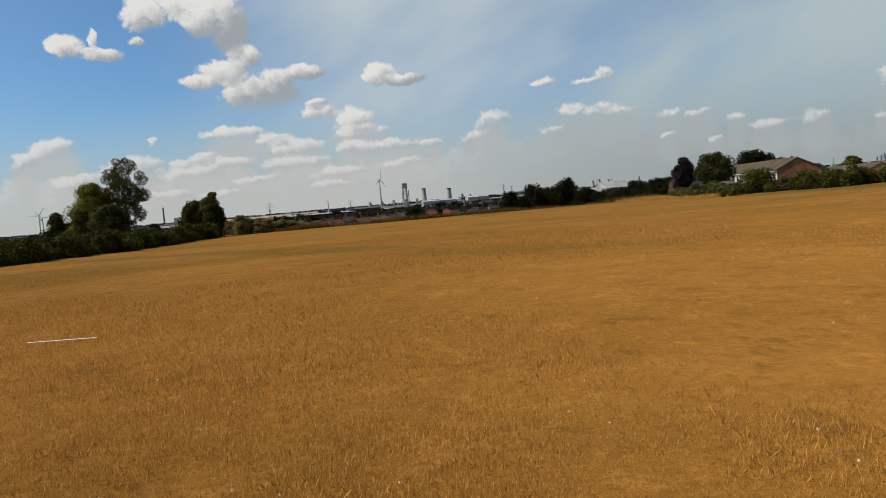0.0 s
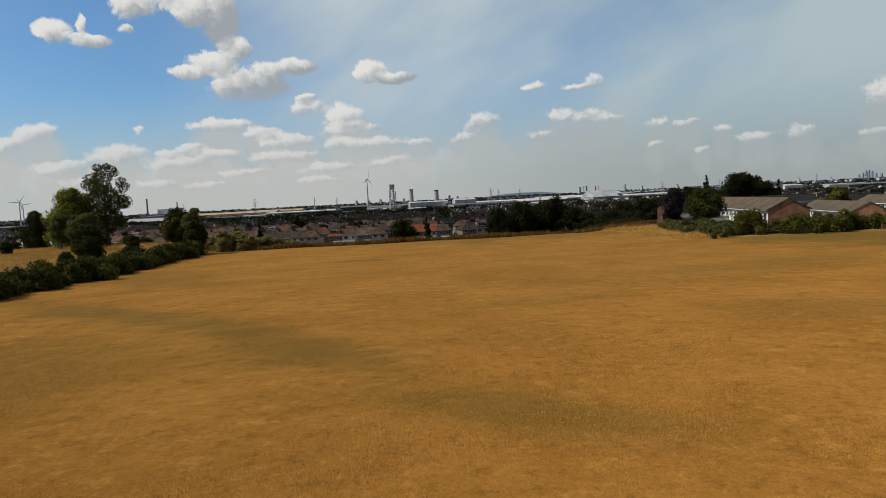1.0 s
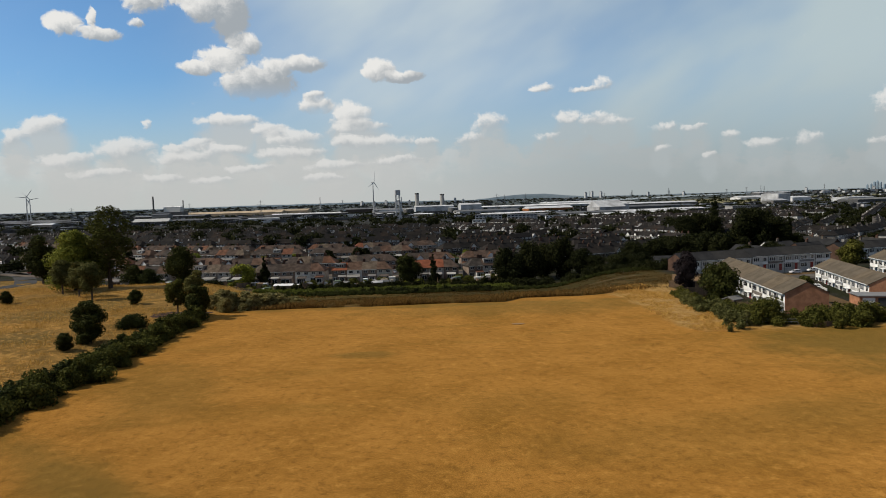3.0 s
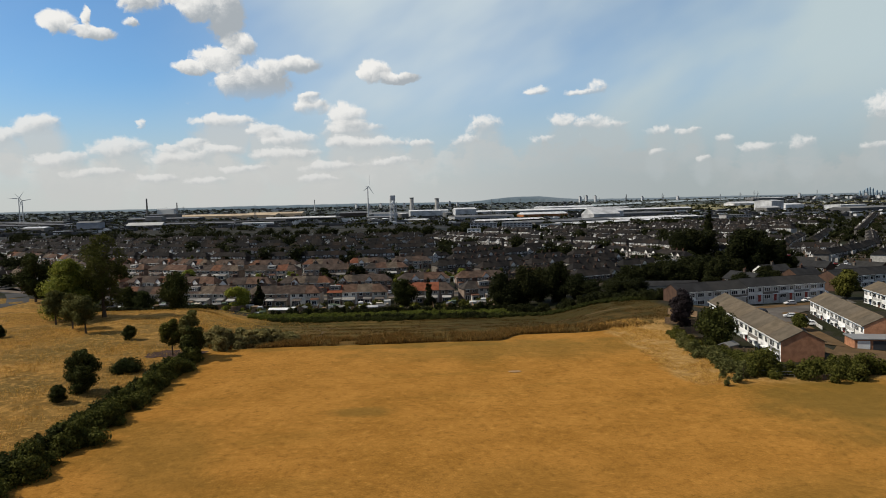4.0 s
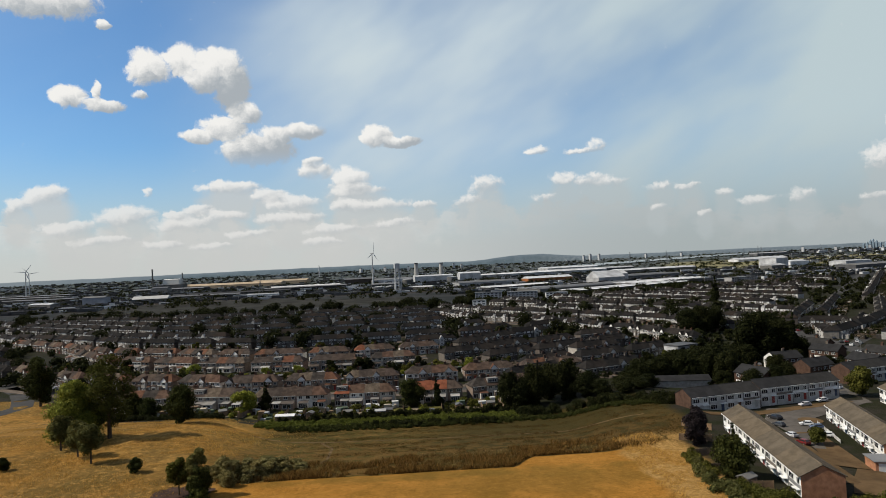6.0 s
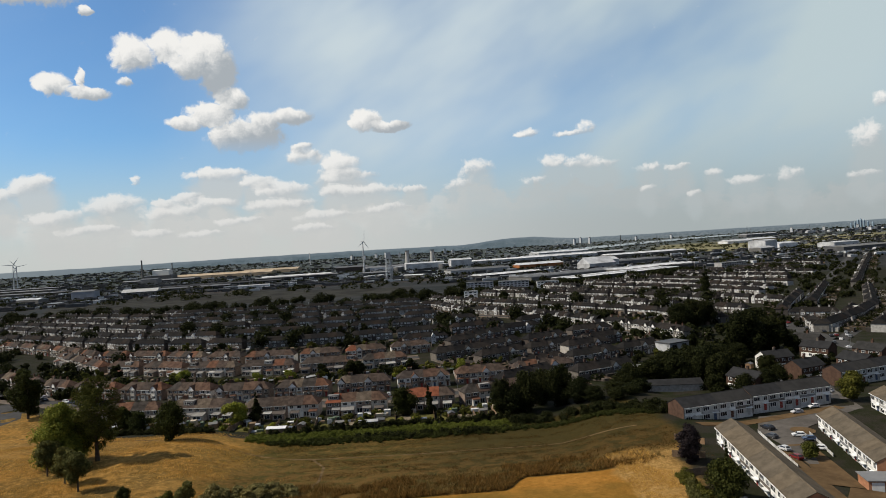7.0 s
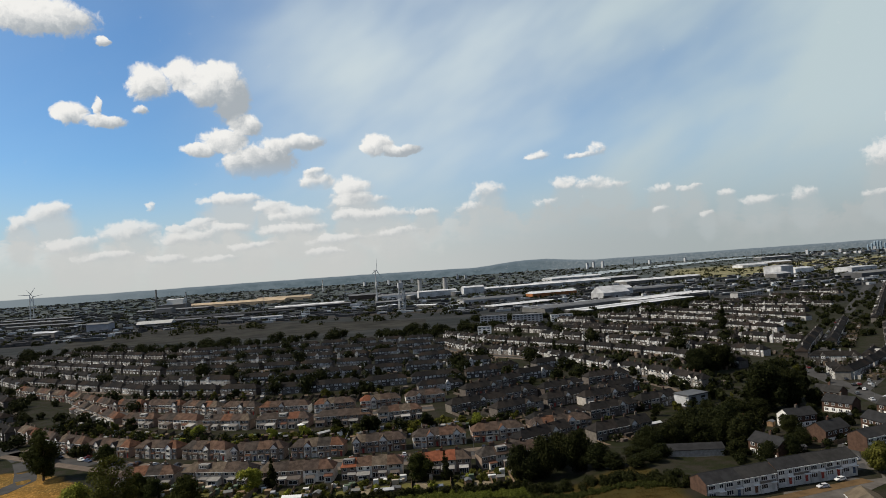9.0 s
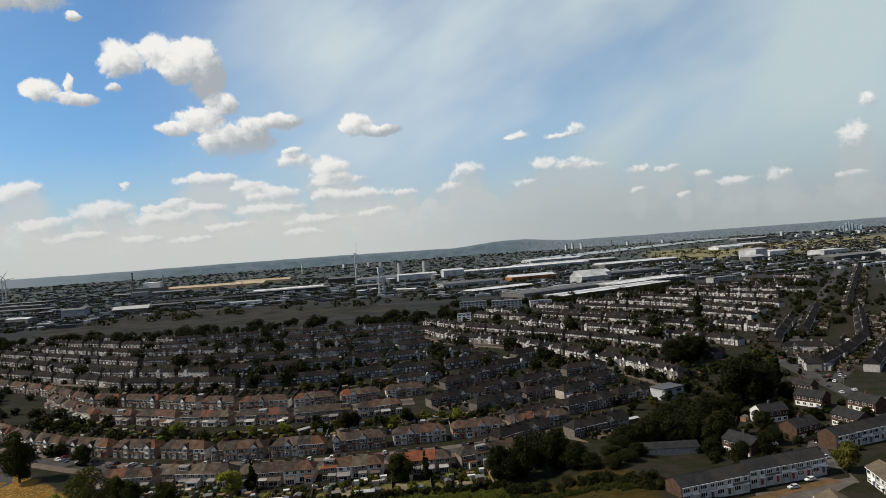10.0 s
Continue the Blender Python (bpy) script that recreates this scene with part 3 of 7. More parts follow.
    # gardens, yards and verges of the town
    # kept near black, the cloud shade over the town being part of this colour
    town = node_mix(nodes, links, node_range(nodes, links, mid, 0.4, 0.6), (0.014, 0.015, 0.006), (0.024, 0.020, 0.014))
    town = node_mix(nodes, links, node_range(nodes, links, fine, 0.4, 0.7, 0.0, 0.6), town, (0.011, 0.013, 0.006))
    # waste land and yards far off
    band = nodes.new("ShaderNodeMapping")
    band.inputs["Scale"].default_value = (0.15, 1.0, 1.0)
    links.new(vec, band.inputs["Vector"])
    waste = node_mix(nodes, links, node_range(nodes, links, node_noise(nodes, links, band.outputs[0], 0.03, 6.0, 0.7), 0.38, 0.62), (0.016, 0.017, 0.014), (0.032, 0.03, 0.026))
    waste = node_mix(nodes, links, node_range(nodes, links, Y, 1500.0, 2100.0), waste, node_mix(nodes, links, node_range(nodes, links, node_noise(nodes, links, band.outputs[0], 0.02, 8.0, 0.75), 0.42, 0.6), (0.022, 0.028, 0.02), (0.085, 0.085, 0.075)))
    scrub_zone = node_range(nodes, links, node_math(nodes, links, "SUBTRACT", node_math(nodes, links, "MULTIPLY_ADD", wob, 0.25), node_math(nodes, links, "SUBTRACT", node_range(nodes, links, X, 20.0, 27.0, 0.0, 8.5), Y)), 150.6, 152.0)
    left = node_range(nodes, links, Xw, -44.0, -48.0)
    side = node_math(nodes, links, "MULTIPLY", node_range(nodes, links, Xw, 46.0, 49.0), node_range(nodes, links, Yw, 106.0, 110.0))
    town_zone = node_range(nodes, links, node_math(nodes, links, "SUBTRACT", Yw, node_range(nodes, links, X, -85.0, -190.0, 0.0, 80.0)), 233.0, 238.0)
    right_town = node_math(nodes, links, "MULTIPLY", node_range(nodes, links, node_math(nodes, links, "SUBTRACT", Xw, node_range(nodes, links, Y, 160.0, 178.0, 0.0, 13.0)), 60.0, 66.0), node_range(nodes, links, Yw, 108.0, 112.0))
    far = node_range(nodes, links, Y, 830.0, 900.0)
    drift = node_math(nodes, links, "MULTIPLY", node_math(nodes, links, "SUBTRACT", node_noise(nodes, links, vec, 0.05, 5.0), 0.5), 50.0)
    left_rough = node_range(nodes, links, node_math(nodes, links, "ADD", X, drift), -40.0, -72.0)
    col = node_mix(nodes, links, left, field, meadow)
    col = node_mix(nodes, links, scrub_zone, col, node_mix(nodes, links, left_rough, rough, meadow))
    col = node_mix(nodes, links, node_math(nodes, links, "MULTIPLY", side, node_range(nodes, links, Yw, 175.0, 165.0)), col, node_mix(nodes, links, node_range(nodes, links, grain, 0.4, 0.56), (0.35, 0.205, 0.065), (0.20, 0.112, 0.03)))
    col = node_mix(nodes, links, right_town, col, town)
    col = node_mix(nodes, links, town_zone, col, town)
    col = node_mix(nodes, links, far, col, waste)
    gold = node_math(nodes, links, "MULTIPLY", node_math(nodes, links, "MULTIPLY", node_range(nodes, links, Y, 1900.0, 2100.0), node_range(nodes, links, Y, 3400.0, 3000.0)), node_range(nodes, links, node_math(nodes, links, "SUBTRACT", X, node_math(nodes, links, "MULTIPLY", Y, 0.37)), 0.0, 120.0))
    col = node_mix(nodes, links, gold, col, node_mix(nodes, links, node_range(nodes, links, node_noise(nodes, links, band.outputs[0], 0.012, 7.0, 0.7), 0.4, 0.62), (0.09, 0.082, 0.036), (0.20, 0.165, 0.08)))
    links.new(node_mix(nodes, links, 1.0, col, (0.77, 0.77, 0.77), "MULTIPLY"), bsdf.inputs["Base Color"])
    links.new(node_mix(nodes, links, 1.0, col, (2.6, 2.7, 3.2), "MULTIPLY"), bsdf.inputs["Sheen Tint"])
    bsdf.inputs["Sheen Weight"].default_value, bsdf.inputs["Sheen Roughness"].default_value = 0.7, 0.5
    b = nodes.new("ShaderNodeBump")
    b.inputs["Strength"].default_value, b.inputs["Distance"].default_value = 0.7, 0.05
    links.new(tuft, b.inputs["Height"])
    links.new(b.outputs[0], bsdf.inputs["Normal"])
    return m


GROUND = ground_mat()


# ---- mesh helpers ----
class Solid:
    """Collects vertices and faces of one mesh."""

    def __init__(self):
        self.v, self.f, self.m = [], [], []

    def poly(self, pts, slot=0):
        i = len(self.v)
        self.v += [tuple(p) for p in pts]
        self.f.append(tuple(range(i, i + len(pts))))
        self.m.append(slot)
        return self

    def hull(self, pts, faces, slot=0):
        i = len(self.v)
        self.v += [tuple(p) for p in pts]
        for f in faces:
            self.f.append(tuple(i + k for k in f))
            self.m.append(slot)
        return self

    def box(self, x0, x1, y0, y1, z0, z1, slot=0):
        p = [(x, y, z) for z in (z0, z1) for x, y in ((x0, y0), (x1, y0), (x1, y1), (x0, y1))]
        return self.hull(p, [(3, 2, 1, 0), (4, 5, 6, 7), (0, 1, 5, 4), (1, 2, 6, 5), (2, 3, 7, 6), (3, 0, 4, 7)], slot)

    def prism(self, prof, x0, x1, slot=0):
        """A (y, z) profile drawn out along x."""
        n = len(prof)
        p = [(x0, y, z) for y, z in prof] + [(x1, y, z) for y, z in prof]
        faces = [tuple(range(n)), tuple(range(2 * n - 1, n - 1, -1))] + [((i + 1) % n, i, n + i, n + (i + 1) % n) for i in range(n)]
        return self.hull(p, faces, slot)

    def tube(self, a, b, ra, rb, n=8, slot=0):
        a, b = Vector(a), Vector(b)
        d = (b - a).normalized()
        u = d.orthogonal().normalized()
        w = d.cross(u)
        ring = [(math.cos(2 * math.pi * k / n), math.sin(2 * math.pi * k / n)) for k in range(n)]
        p = [a + (u * c + w * s) * ra for c, s in ring] + [b + (u * c + w * s) * rb for c, s in ring]
        faces = [(k, (k + 1) % n, n + (k + 1) % n, n + k) for k in range(n)] + [tuple(range(n - 1, -1, -1)), tuple(range(n, 2 * n))]
        return self.hull(p, faces, slot)

    def mesh(self, name, *mats):
        me = bpy.data.meshes.new(name)
        me.from_pydata(self.v, [], self.f)
        for m in mats:
            me.materials.append(m)
        if len(mats) > 1:
            me.polygons.foreach_set("material_index", self.m)
        me.update()
        return me


def part(name, solid, material, parent, label=""):
    mats = material if isinstance(material, tuple) else (material,)
    ob = new(name, solid.mesh(name, *mats))
    ob.parent = parent
    if label:
        tagged(ob, label)
    return ob


def thing(name, label, category, group="", kind="", solid=None, material=None):
    data = None
    if solid is not None:
        data = solid.mesh(name, *(material if isinstance(material, tuple) else (material,)))
    return tagged(new(name, data), label, category, group, kind)


def quads_mesh(name, v, n_side, material):
    """A mesh of loose polygons with n_side corners each, from an array of corners."""
    me = bpy.data.meshes.new(name)
    n = len(v) // n_side
    me.vertices.add(len(v))
    me.vertices.foreach_set("co", np.ascontiguousarray(v, dtype=np.float32).ravel())
    me.loops.add(len(v))
    me.loops.foreach_set("vertex_index", np.arange(len(v), dtype=np.int32))
    me.polygons.add(n)
    me.polygons.foreach_set("loop_start", np.arange(0, len(v), n_side, dtype=np.int32))
    me.materials.append(material)
    me.update(calc_edges=True)
    me.validate()
    return me


def sm(a, b, v):
    u = np.clip((v - a) / (b - a), 0, 1)
    return u * u * (3 - 2 * u)


def terr(x, y):
    """Height of the ground: a level field that falls away to the town, and hills far beyond the river."""
    a, b = sm(40, 80, x), sm(40, 75, -x)
    z = -0.2 - 1.3 * sm(0, 110, y) + 0.9 * b * sm(20, 90, y)
    f = sm(140 + 45 * a + 55 * b, 232 + 110 * a + 40 * b, y)
    z = z + (-9.2 - z) * f + 36.0 * sm(2400, 4900, y)
    return z - 2.3 * sm(78, 100, x) * sm(112, 135, y) * (1 - f)


def gz(x, y):
    return float(terr(np.float64(x), np.float64(y)))


# ---- ground ----
def axis(lo, hi, dense_lo, dense_hi, step):
    a = list(np.arange(dense_lo, dense_hi + 0.1, step))
    s, v = step, a[-1]
    while v < hi:
        s *= 1.12
        v = min(v + s, hi)
        a.append(v)
    s, v = step, a[0]
    while v > lo:
        s *= 1.12
        v = max(v - s, lo)
        a.insert(0, v)
    return np.array(a)


def build_ground():
    xs, ys = axis(-4950, 4950, -180, 220, 4.0), axis(-4950, 4950, -40, 360, 4.0)
    gx, gy = np.meshgrid(xs, ys)
    z = terr(gx, gy)
    lump = np.sin(gx * 0.21 + np.sin(gy * 0.13)) * np.sin(gy * 0.17 + 1.0) * 0.07
    z = z + lump * (np.hypot(gx, gy + 8) > 6)
    v = np.stack([gx, gy, z], -1).reshape(-1, 3)
    nx = len(xs)
    faces = [(j * nx + i, j * nx + i + 1, (j + 1) * nx + i + 1, (j + 1) * nx + i) for j in range(len(ys) - 1) for i in range(nx - 1)]
    me = bpy.data.meshes.new("ground")
    me.from_pydata([tuple(p) for p in v], [], faces)
    me.materials.append(GROUND)
    me.polygons.foreach_set("use_smooth", [True] * len(faces))
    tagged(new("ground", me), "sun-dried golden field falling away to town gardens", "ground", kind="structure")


build_ground()


def ribbon(name, pts, width, material, lift, label, category, side=0.0, step=6.0):
    """A strip along a line, draped on the ground, with a low edge."""
    line, acc = [], []
    for (x0, y0), (x1, y1) in zip(pts, pts[1:]):
        n = max(1, int(math.hypot(x1 - x0, y1 - y0) / step))
        line += [(x0 + (x1 - x0) * k / n, y0 + (y1 - y0) * k / n) for k in range(n)]
    line.append(pts[-1])
    s = Solid()
    for k, (x, y) in enumerate(line):
        a, b = line[max(k - 1, 0)], line[min(k + 1, len(line) - 1)]
        d = Vector((b[0] - a[0], b[1] - a[1])).normalized()
        nx, ny = -d.y, d.x
        row = []
        for o, dz in ((-width / 2, -0.25), (-width / 2, lift), (width / 2, lift), (width / 2, -0.25)):
            px, py = x + nx * (o + side), y + ny * (o + side)
            row.append((px, py, gz(px, py) + dz))
        acc.append(row)
    for r, q in zip(acc, acc[1:]):
        for i in range(3):
            s.poly([r[i], q[i], q[i + 1], r[i + 1]])
    return thing(name, label, category, kind="structure", solid=s, material=material)


# ---- houses ----
HW, HD, EAVE, TOP = 6.0, 8.0, 5.0, 7.7


def glazed(x, z, w, h, y, cols, rows=1, t=0.09):
    """A window facing -y as one piece: a frame grid around sunk panes (second material)."""
    xs = [x - w / 2]
    for k in range(cols):
        a = x - w / 2 + t / 2 + (w - t) * k / cols
        xs += [a + t / 2, a + (w - t) / cols - t / 2]
    xs.append(x + w / 2)
    zs = [z]
    for k in range(rows):
        a = z + t / 2 + (h - t) * k / rows
        zs += [a + t / 2, a + (h - t) / rows - t / 2]
    zs.append(z + h)
    s, n = Solid(), len(xs)
    s.v = [(px, y - 0.07, pz) for pz in zs for px in xs]
    for j in range(len(zs) - 1):
        for i in range(n - 1):
            s.f.append((j * n + i, j * n + i + 1, (j + 1) * n + i + 1, (j + 1) * n + i))
            s.m.append(1 if i % 2 == 1 and j % 2 == 1 else 0)
    c = [0, n - 1, len(s.v) - 1, len(s.v) - n]
    k = len(s.v)
    s.v += [(s.v[i][0], y + 0.02, s.v[i][2]) for i in c]
    ring = [list(range(n)), list(range(n - 1, len(s.v) - 4, n)), list(range(len(s.v) - 5, len(s.v) - 5 - n, -1)), list(range(len(s.v) - 4 - n, -1, -n))]
    for side, (p, q) in zip(ring, ((0, 1), (1, 2), (2, 3), (3, 0))):
        s.f.append(tuple(side) + (k + q, k + p))
        s.m.append(0)
    return s


def window(parent, x, z, w, h, y, cols=2):
    return part("window", glazed(x, z, w, h, y, cols), (FRAME_WHITE, GLASS), parent)


def gable_roof(x0, x1, hd=HD / 2, eave=EAVE, top=TOP, over=0.35):
    k = (top - eave) / hd
    e = eave - over * k
    return Solid().prism([(-hd - over, e), (0, top), (hd + over, e), (hd + over, e + 0.16), (0, top + 0.18), (-hd - over, e + 0.16)], x0, x1)


def hip_roof(x0, x1, side, hd=HD / 2, eave=EAVE, top=TOP, over=0.35):
    """A roof hipped at one end (side +1: at x1; -1: at x0), or at both (0)."""
    k = (top - eave) / hd
    e = eave - over * k
    a, b = (x0, x1)
    ra, rb = a, b
    if side >= 0:
        b, rb = b + over, b - hd * 0.8
    if side <= 0:
        a, ra = a - over, a + hd * 0.8
    o = hd + over
    low = [(a, -o, e), (b, -o, e), (b, o, e), (a, o, e)]
    s = Solid()
    up = [(x, y, z + 0.16) for x, y, z in low]
    r0, r1 = (ra, 0, top + 0.16), (rb, 0, top + 0.16)
    s.hull(low + up + [r0, r1], [(0, 1, 5, 4), (1, 2, 6, 5), (2, 3, 7, 6), (3, 0, 4, 7), (4, 5, 9, 8), (6, 7, 8, 9), (5, 6, 9), (7, 4, 8), (3, 2, 1, 0)])
    # ridge tiles
    s.box(ra, rb, -0.12, 0.12, top + 0.14, top + 0.3)
    return s


def body_walls(x0, x1, gable_left, gable_right, hd=HD / 2, eave=EAVE, top=TOP):
    s = Solid().box(x0, x1, -hd, hd, -1.2, eave)
    for flag, x in ((gable_left, x0), (gable_right, x1)):
        if flag:
            d = 0.25 if x == x0 else -0.25
            s.prism([(-hd, eave), (hd, eave), (0, top - 0.02)], min(x, x + d), max(x, x + d))
    return s


def chimney(parent, x, z=TOP):
    c = part("chimney", Solid().box(x - 0.5, x + 0.5, -0.32, 0.32, z - 0.9, z + 1.15).box(x - 0.57, x + 0.57, -0.39, 0.39, z + 1.15, z + 1.3), CHIMNEY, parent)
    part("chimney_pot", Solid().tube((x + 0.25, 0, z + 1.3), (x + 0.25, 0, z + 1.75), 0.14, 0.11, 6), ROOF_RED, c)
    return c


def make_house(kind, end=None, wall=None, roof=None, name="terraced_house", near=True):
    """kind: front, gable, back or far. end: None in the row, -1 or 1 hipped at that end."""
    wall, roof = wall or WALL_MIX, roof or ROOF_TILE
    x0, x1, yf = -HW / 2, HW / 2, -HD / 2
    root = new(name)
    part("wall", body_walls(x0, x1, False, False), wall, root)
    if end is None:
        part("roof", gable_roof(x0 + 0.01, x1 - 0.01), roof, root)
        part("party_wall_gable", Solid().prism([(-HD / 2, EAVE), (HD / 2, EAVE), (0, TOP - 0.03)], x0 + 0.02, x0 + 0.22), wall, root)
    else:
        part("roof", hip_roof(x0 + (0 if end < 0 else 0.01), x1 - (0 if end > 0 else 0.01), end), roof, root)
    e = EAVE - 0.35 * (TOP - EAVE) / (HD / 2)
    part("gutter", Solid().box(x0 + 0.02, x1 - 0.02, -HD / 2 - 0.47, -HD / 2 - 0.36, e - 0.06, e + 0.12), GUTTER, root)
    if kind == "back4":
        part("dormer", Solid().box(-2.2, 2.2, -3.1, -0.3, EAVE + 0.3, TOP - 0.15), LEAN_TO, root, "flat-roofed loft dormer")
        part("dormer_window", glazed(0.0, EAVE + 1.0, 3.2, 1.15, -3.1, 4), (FRAME_WHITE, GLASS), root)
    if kind != "far" or end is None:
        chimney(root, x0 + 0.6 if end != -1 else x1 - 0.6)
    win = window
    if kind == "front" or kind == "gable":
        bx = -1.2
        hi = 4.9 if kind == "gable" else 2.7
        b = part("bay", Solid().hull([(bx - 1.5, yf, 0), (bx - 1.1, yf - 0.75, 0), (bx + 1.1, yf - 0.75, 0), (bx + 1.5, yf, 0)] + [(bx - 1.5, yf, hi), (bx - 1.1, yf - 0.75, hi), (bx + 1.1, yf - 0.75, hi), (bx + 1.5, yf, hi)],
                                     [(0, 1, 5, 4), (1, 2, 6, 5), (2, 3, 7, 6), (4, 5, 6, 7), (3, 2, 1, 0)]), wall, root)
        win(b, bx, 0.9, 2.0, 1.35, yf - 0.76, 3)
        if kind == "gable":
            win(b, bx, 3.35, 2.0, 1.25, yf - 0.76, 3)
            g = Solid().hull([(bx - 1.9, yf - 0.8, hi), (bx + 1.9, yf - 0.8, hi), (bx, yf - 0.8, hi + 2.0), (bx - 1.9, yf + 0.3, hi), (bx + 1.9, yf + 0.3, hi), (bx, yf + 2.9, hi + 2.0)],
                             [(0, 1, 2), (0, 2, 5, 3), (1, 4, 5, 2), (3, 5, 4), (0, 3, 4, 1)])
            part("bay_gable", g, WALL_WHITE, root, "white rendered gable over the bay")
            r = Solid()
            for sgn in (-1, 1):
                r.hull([(bx + sgn * 2.15, yf - 1.0, hi - 0.2), (bx, yf - 1.0, hi + 2.08), (bx, yf + 3.0, hi + 2.08), (bx + sgn * 2.15, yf + 0.6, hi - 0.2),
                        (bx + sgn * 2.15, yf - 1.0, hi - 0.06), (bx, yf - 1.0, hi + 2.24), (bx, yf + 3.0, hi + 2.24), (bx + sgn * 2.15, yf + 0.6, hi - 0.06)],
                       [(0, 1, 2, 3), (4, 5, 6, 7), (0, 1, 5, 4), (3, 2, 6, 7), (0, 3, 7, 4)])
            part("bay_roof", r, roof, root)
        else:
            part("bay_roof", Solid().hull([(bx - 1.7, yf - 0.02, hi), (bx - 1.25, yf - 0.95, hi), (bx + 1.25, yf - 0.95, hi), (bx + 1.7, yf - 0.02, hi), (bx - 1.3, yf - 0.02, hi + 0.55), (bx + 1.3, yf - 0.02, hi + 0.55)],
                                          [(0, 1, 4), (1, 2, 5, 4), (2, 3, 5), (3, 2, 1, 0)]), roof, root)
            win(root, bx, 3.4, 1.9, 1.2, yf)
        win(root, 1.7, 3.4, 1.2, 1.15, yf)
        part("door", Solid().box(1.3, 2.25, yf - 0.06, yf + 0.02, 0.05, 2.1).box(1.2, 2.35, yf - 0.1, yf, 2.1, 2.2), DOOR_PAINT, root)
        if near:
            part("porch_roof", Solid().prism([(yf - 1.0, 2.35), (yf, 2.75), (yf, 2.87), (yf - 1.0, 2.47)], 0.8, 2.75), roof, root)
    elif kind in ("back2", "back4"):
        part("rear_extension", Solid().box(-0.4, 2.7, yf - 2.2, yf + 0.01, -1.0, 2.4), wall, root)
        part("extension_roof", Solid().prism([(yf - 2.4, 2.42), (yf, 2.95), (yf, 3.07), (yf - 2.4, 2.54)], -0.55, 2.85), LEAN_TO, root)
        win(root, -1.5, 3.5, 1.5, 1.15, yf)
        win(root, 1.3, 3.5, 1.5, 1.15, yf)
        win(root, -1.75, 0.3, 2.0, 1.9, yf)
        win(root, 1.15, 0.5, 2.0, 1.6, yf - 2.21)
    elif kind == "back3":
        part("conservatory", glazed(0.0, 0.2, 3.4, 2.0, yf - 2.5, 4), (FRAME_WHITE, GLASS), root, "white framed glazed conservatory")
        part("conservatory_wall", Solid().box(-1.7, 1.7, yf - 2.48, yf + 0.01, -1.0, 2.15), wall, root)
        part("conservatory_roof", Solid().prism([(yf - 2.65, 2.2), (yf, 2.85), (yf, 2.93), (yf - 2.65, 2.28)], -1.85, 1.85), LEAN_TO, root)
        win(root, -1.5, 3.5, 1.4, 1.15, yf)
        win(root, 1.5, 3.4, 1.7, 1.25, yf)
    elif kind == "back":
        part("rear_extension", Solid().box(-2.7, 2.2, yf - 3.2, yf + 0.01, -1.0, 2.35), wall, root)
        part("extension_roof", Solid().prism([(yf - 3.5, 2.3), (yf, 3.05), (yf, 3.17), (yf - 3.5, 2.42)], -2.85, 2.35), LEAN_TO, root)
        win(root, -1.4, 3.5, 1.6, 1.15, yf)
        win(root, 1.5, 3.5, 1.2, 1.15, yf)
        win(root, -0.3, 0.5, 3.4, 1.6, yf - 3.21)
    else:
        win(root, -1.3, 3.45, 1.9, 1.1, yf)
        win(root, 1.5, 3.45, 1.5, 1.1, yf)
        win(root, -1.1, 0.9, 2.2, 1.2, yf)
    return root


LABELS = {"front": "brick and render terraced house with bay window and tiled roof",
          "gable": "terraced house with white gabled bay and brown tiled roof",
          "back": "terraced house rear with lean-to extension and brown tiled roof",
          "back2": "terraced house rear with small tiled outshot, brown roof",
          "back4": "terraced house rear with loft dormer and small outshot",
          "back3": "terraced house rear with white conservatory, brown tiled roof",
          "far": "distant terraced house with tiled roof toned for cloud shade, pale windows"}
HOUSES = {}


def house_at(key, m, label, group):
    """The first of a kind is built, the rest are copies."""
    kind, end, style = key
    if key not in HOUSES:
        wall, roof, near = {"near": (WALL_MIX, ROOF_TILE, True), "mid": (WALL_DARK, ROOF_SHADED, False), "red": (WALL_MIX, ROOF_RED, True),
                            "white": (WALL_PALE, ROOF_SHADED, False)}[style]
        root = make_house(kind, end, wall, roof, near=near)
        tagged(root, label, "house", group)
        root.matrix_world = m
        HOUSES[key] = root
        return root
    ob = copy_thing(HOUSES[key], m)
    return tagged(ob, label, "house", group)


FAR = Solid()
PLOTS, SHRUBS = Solid(), []


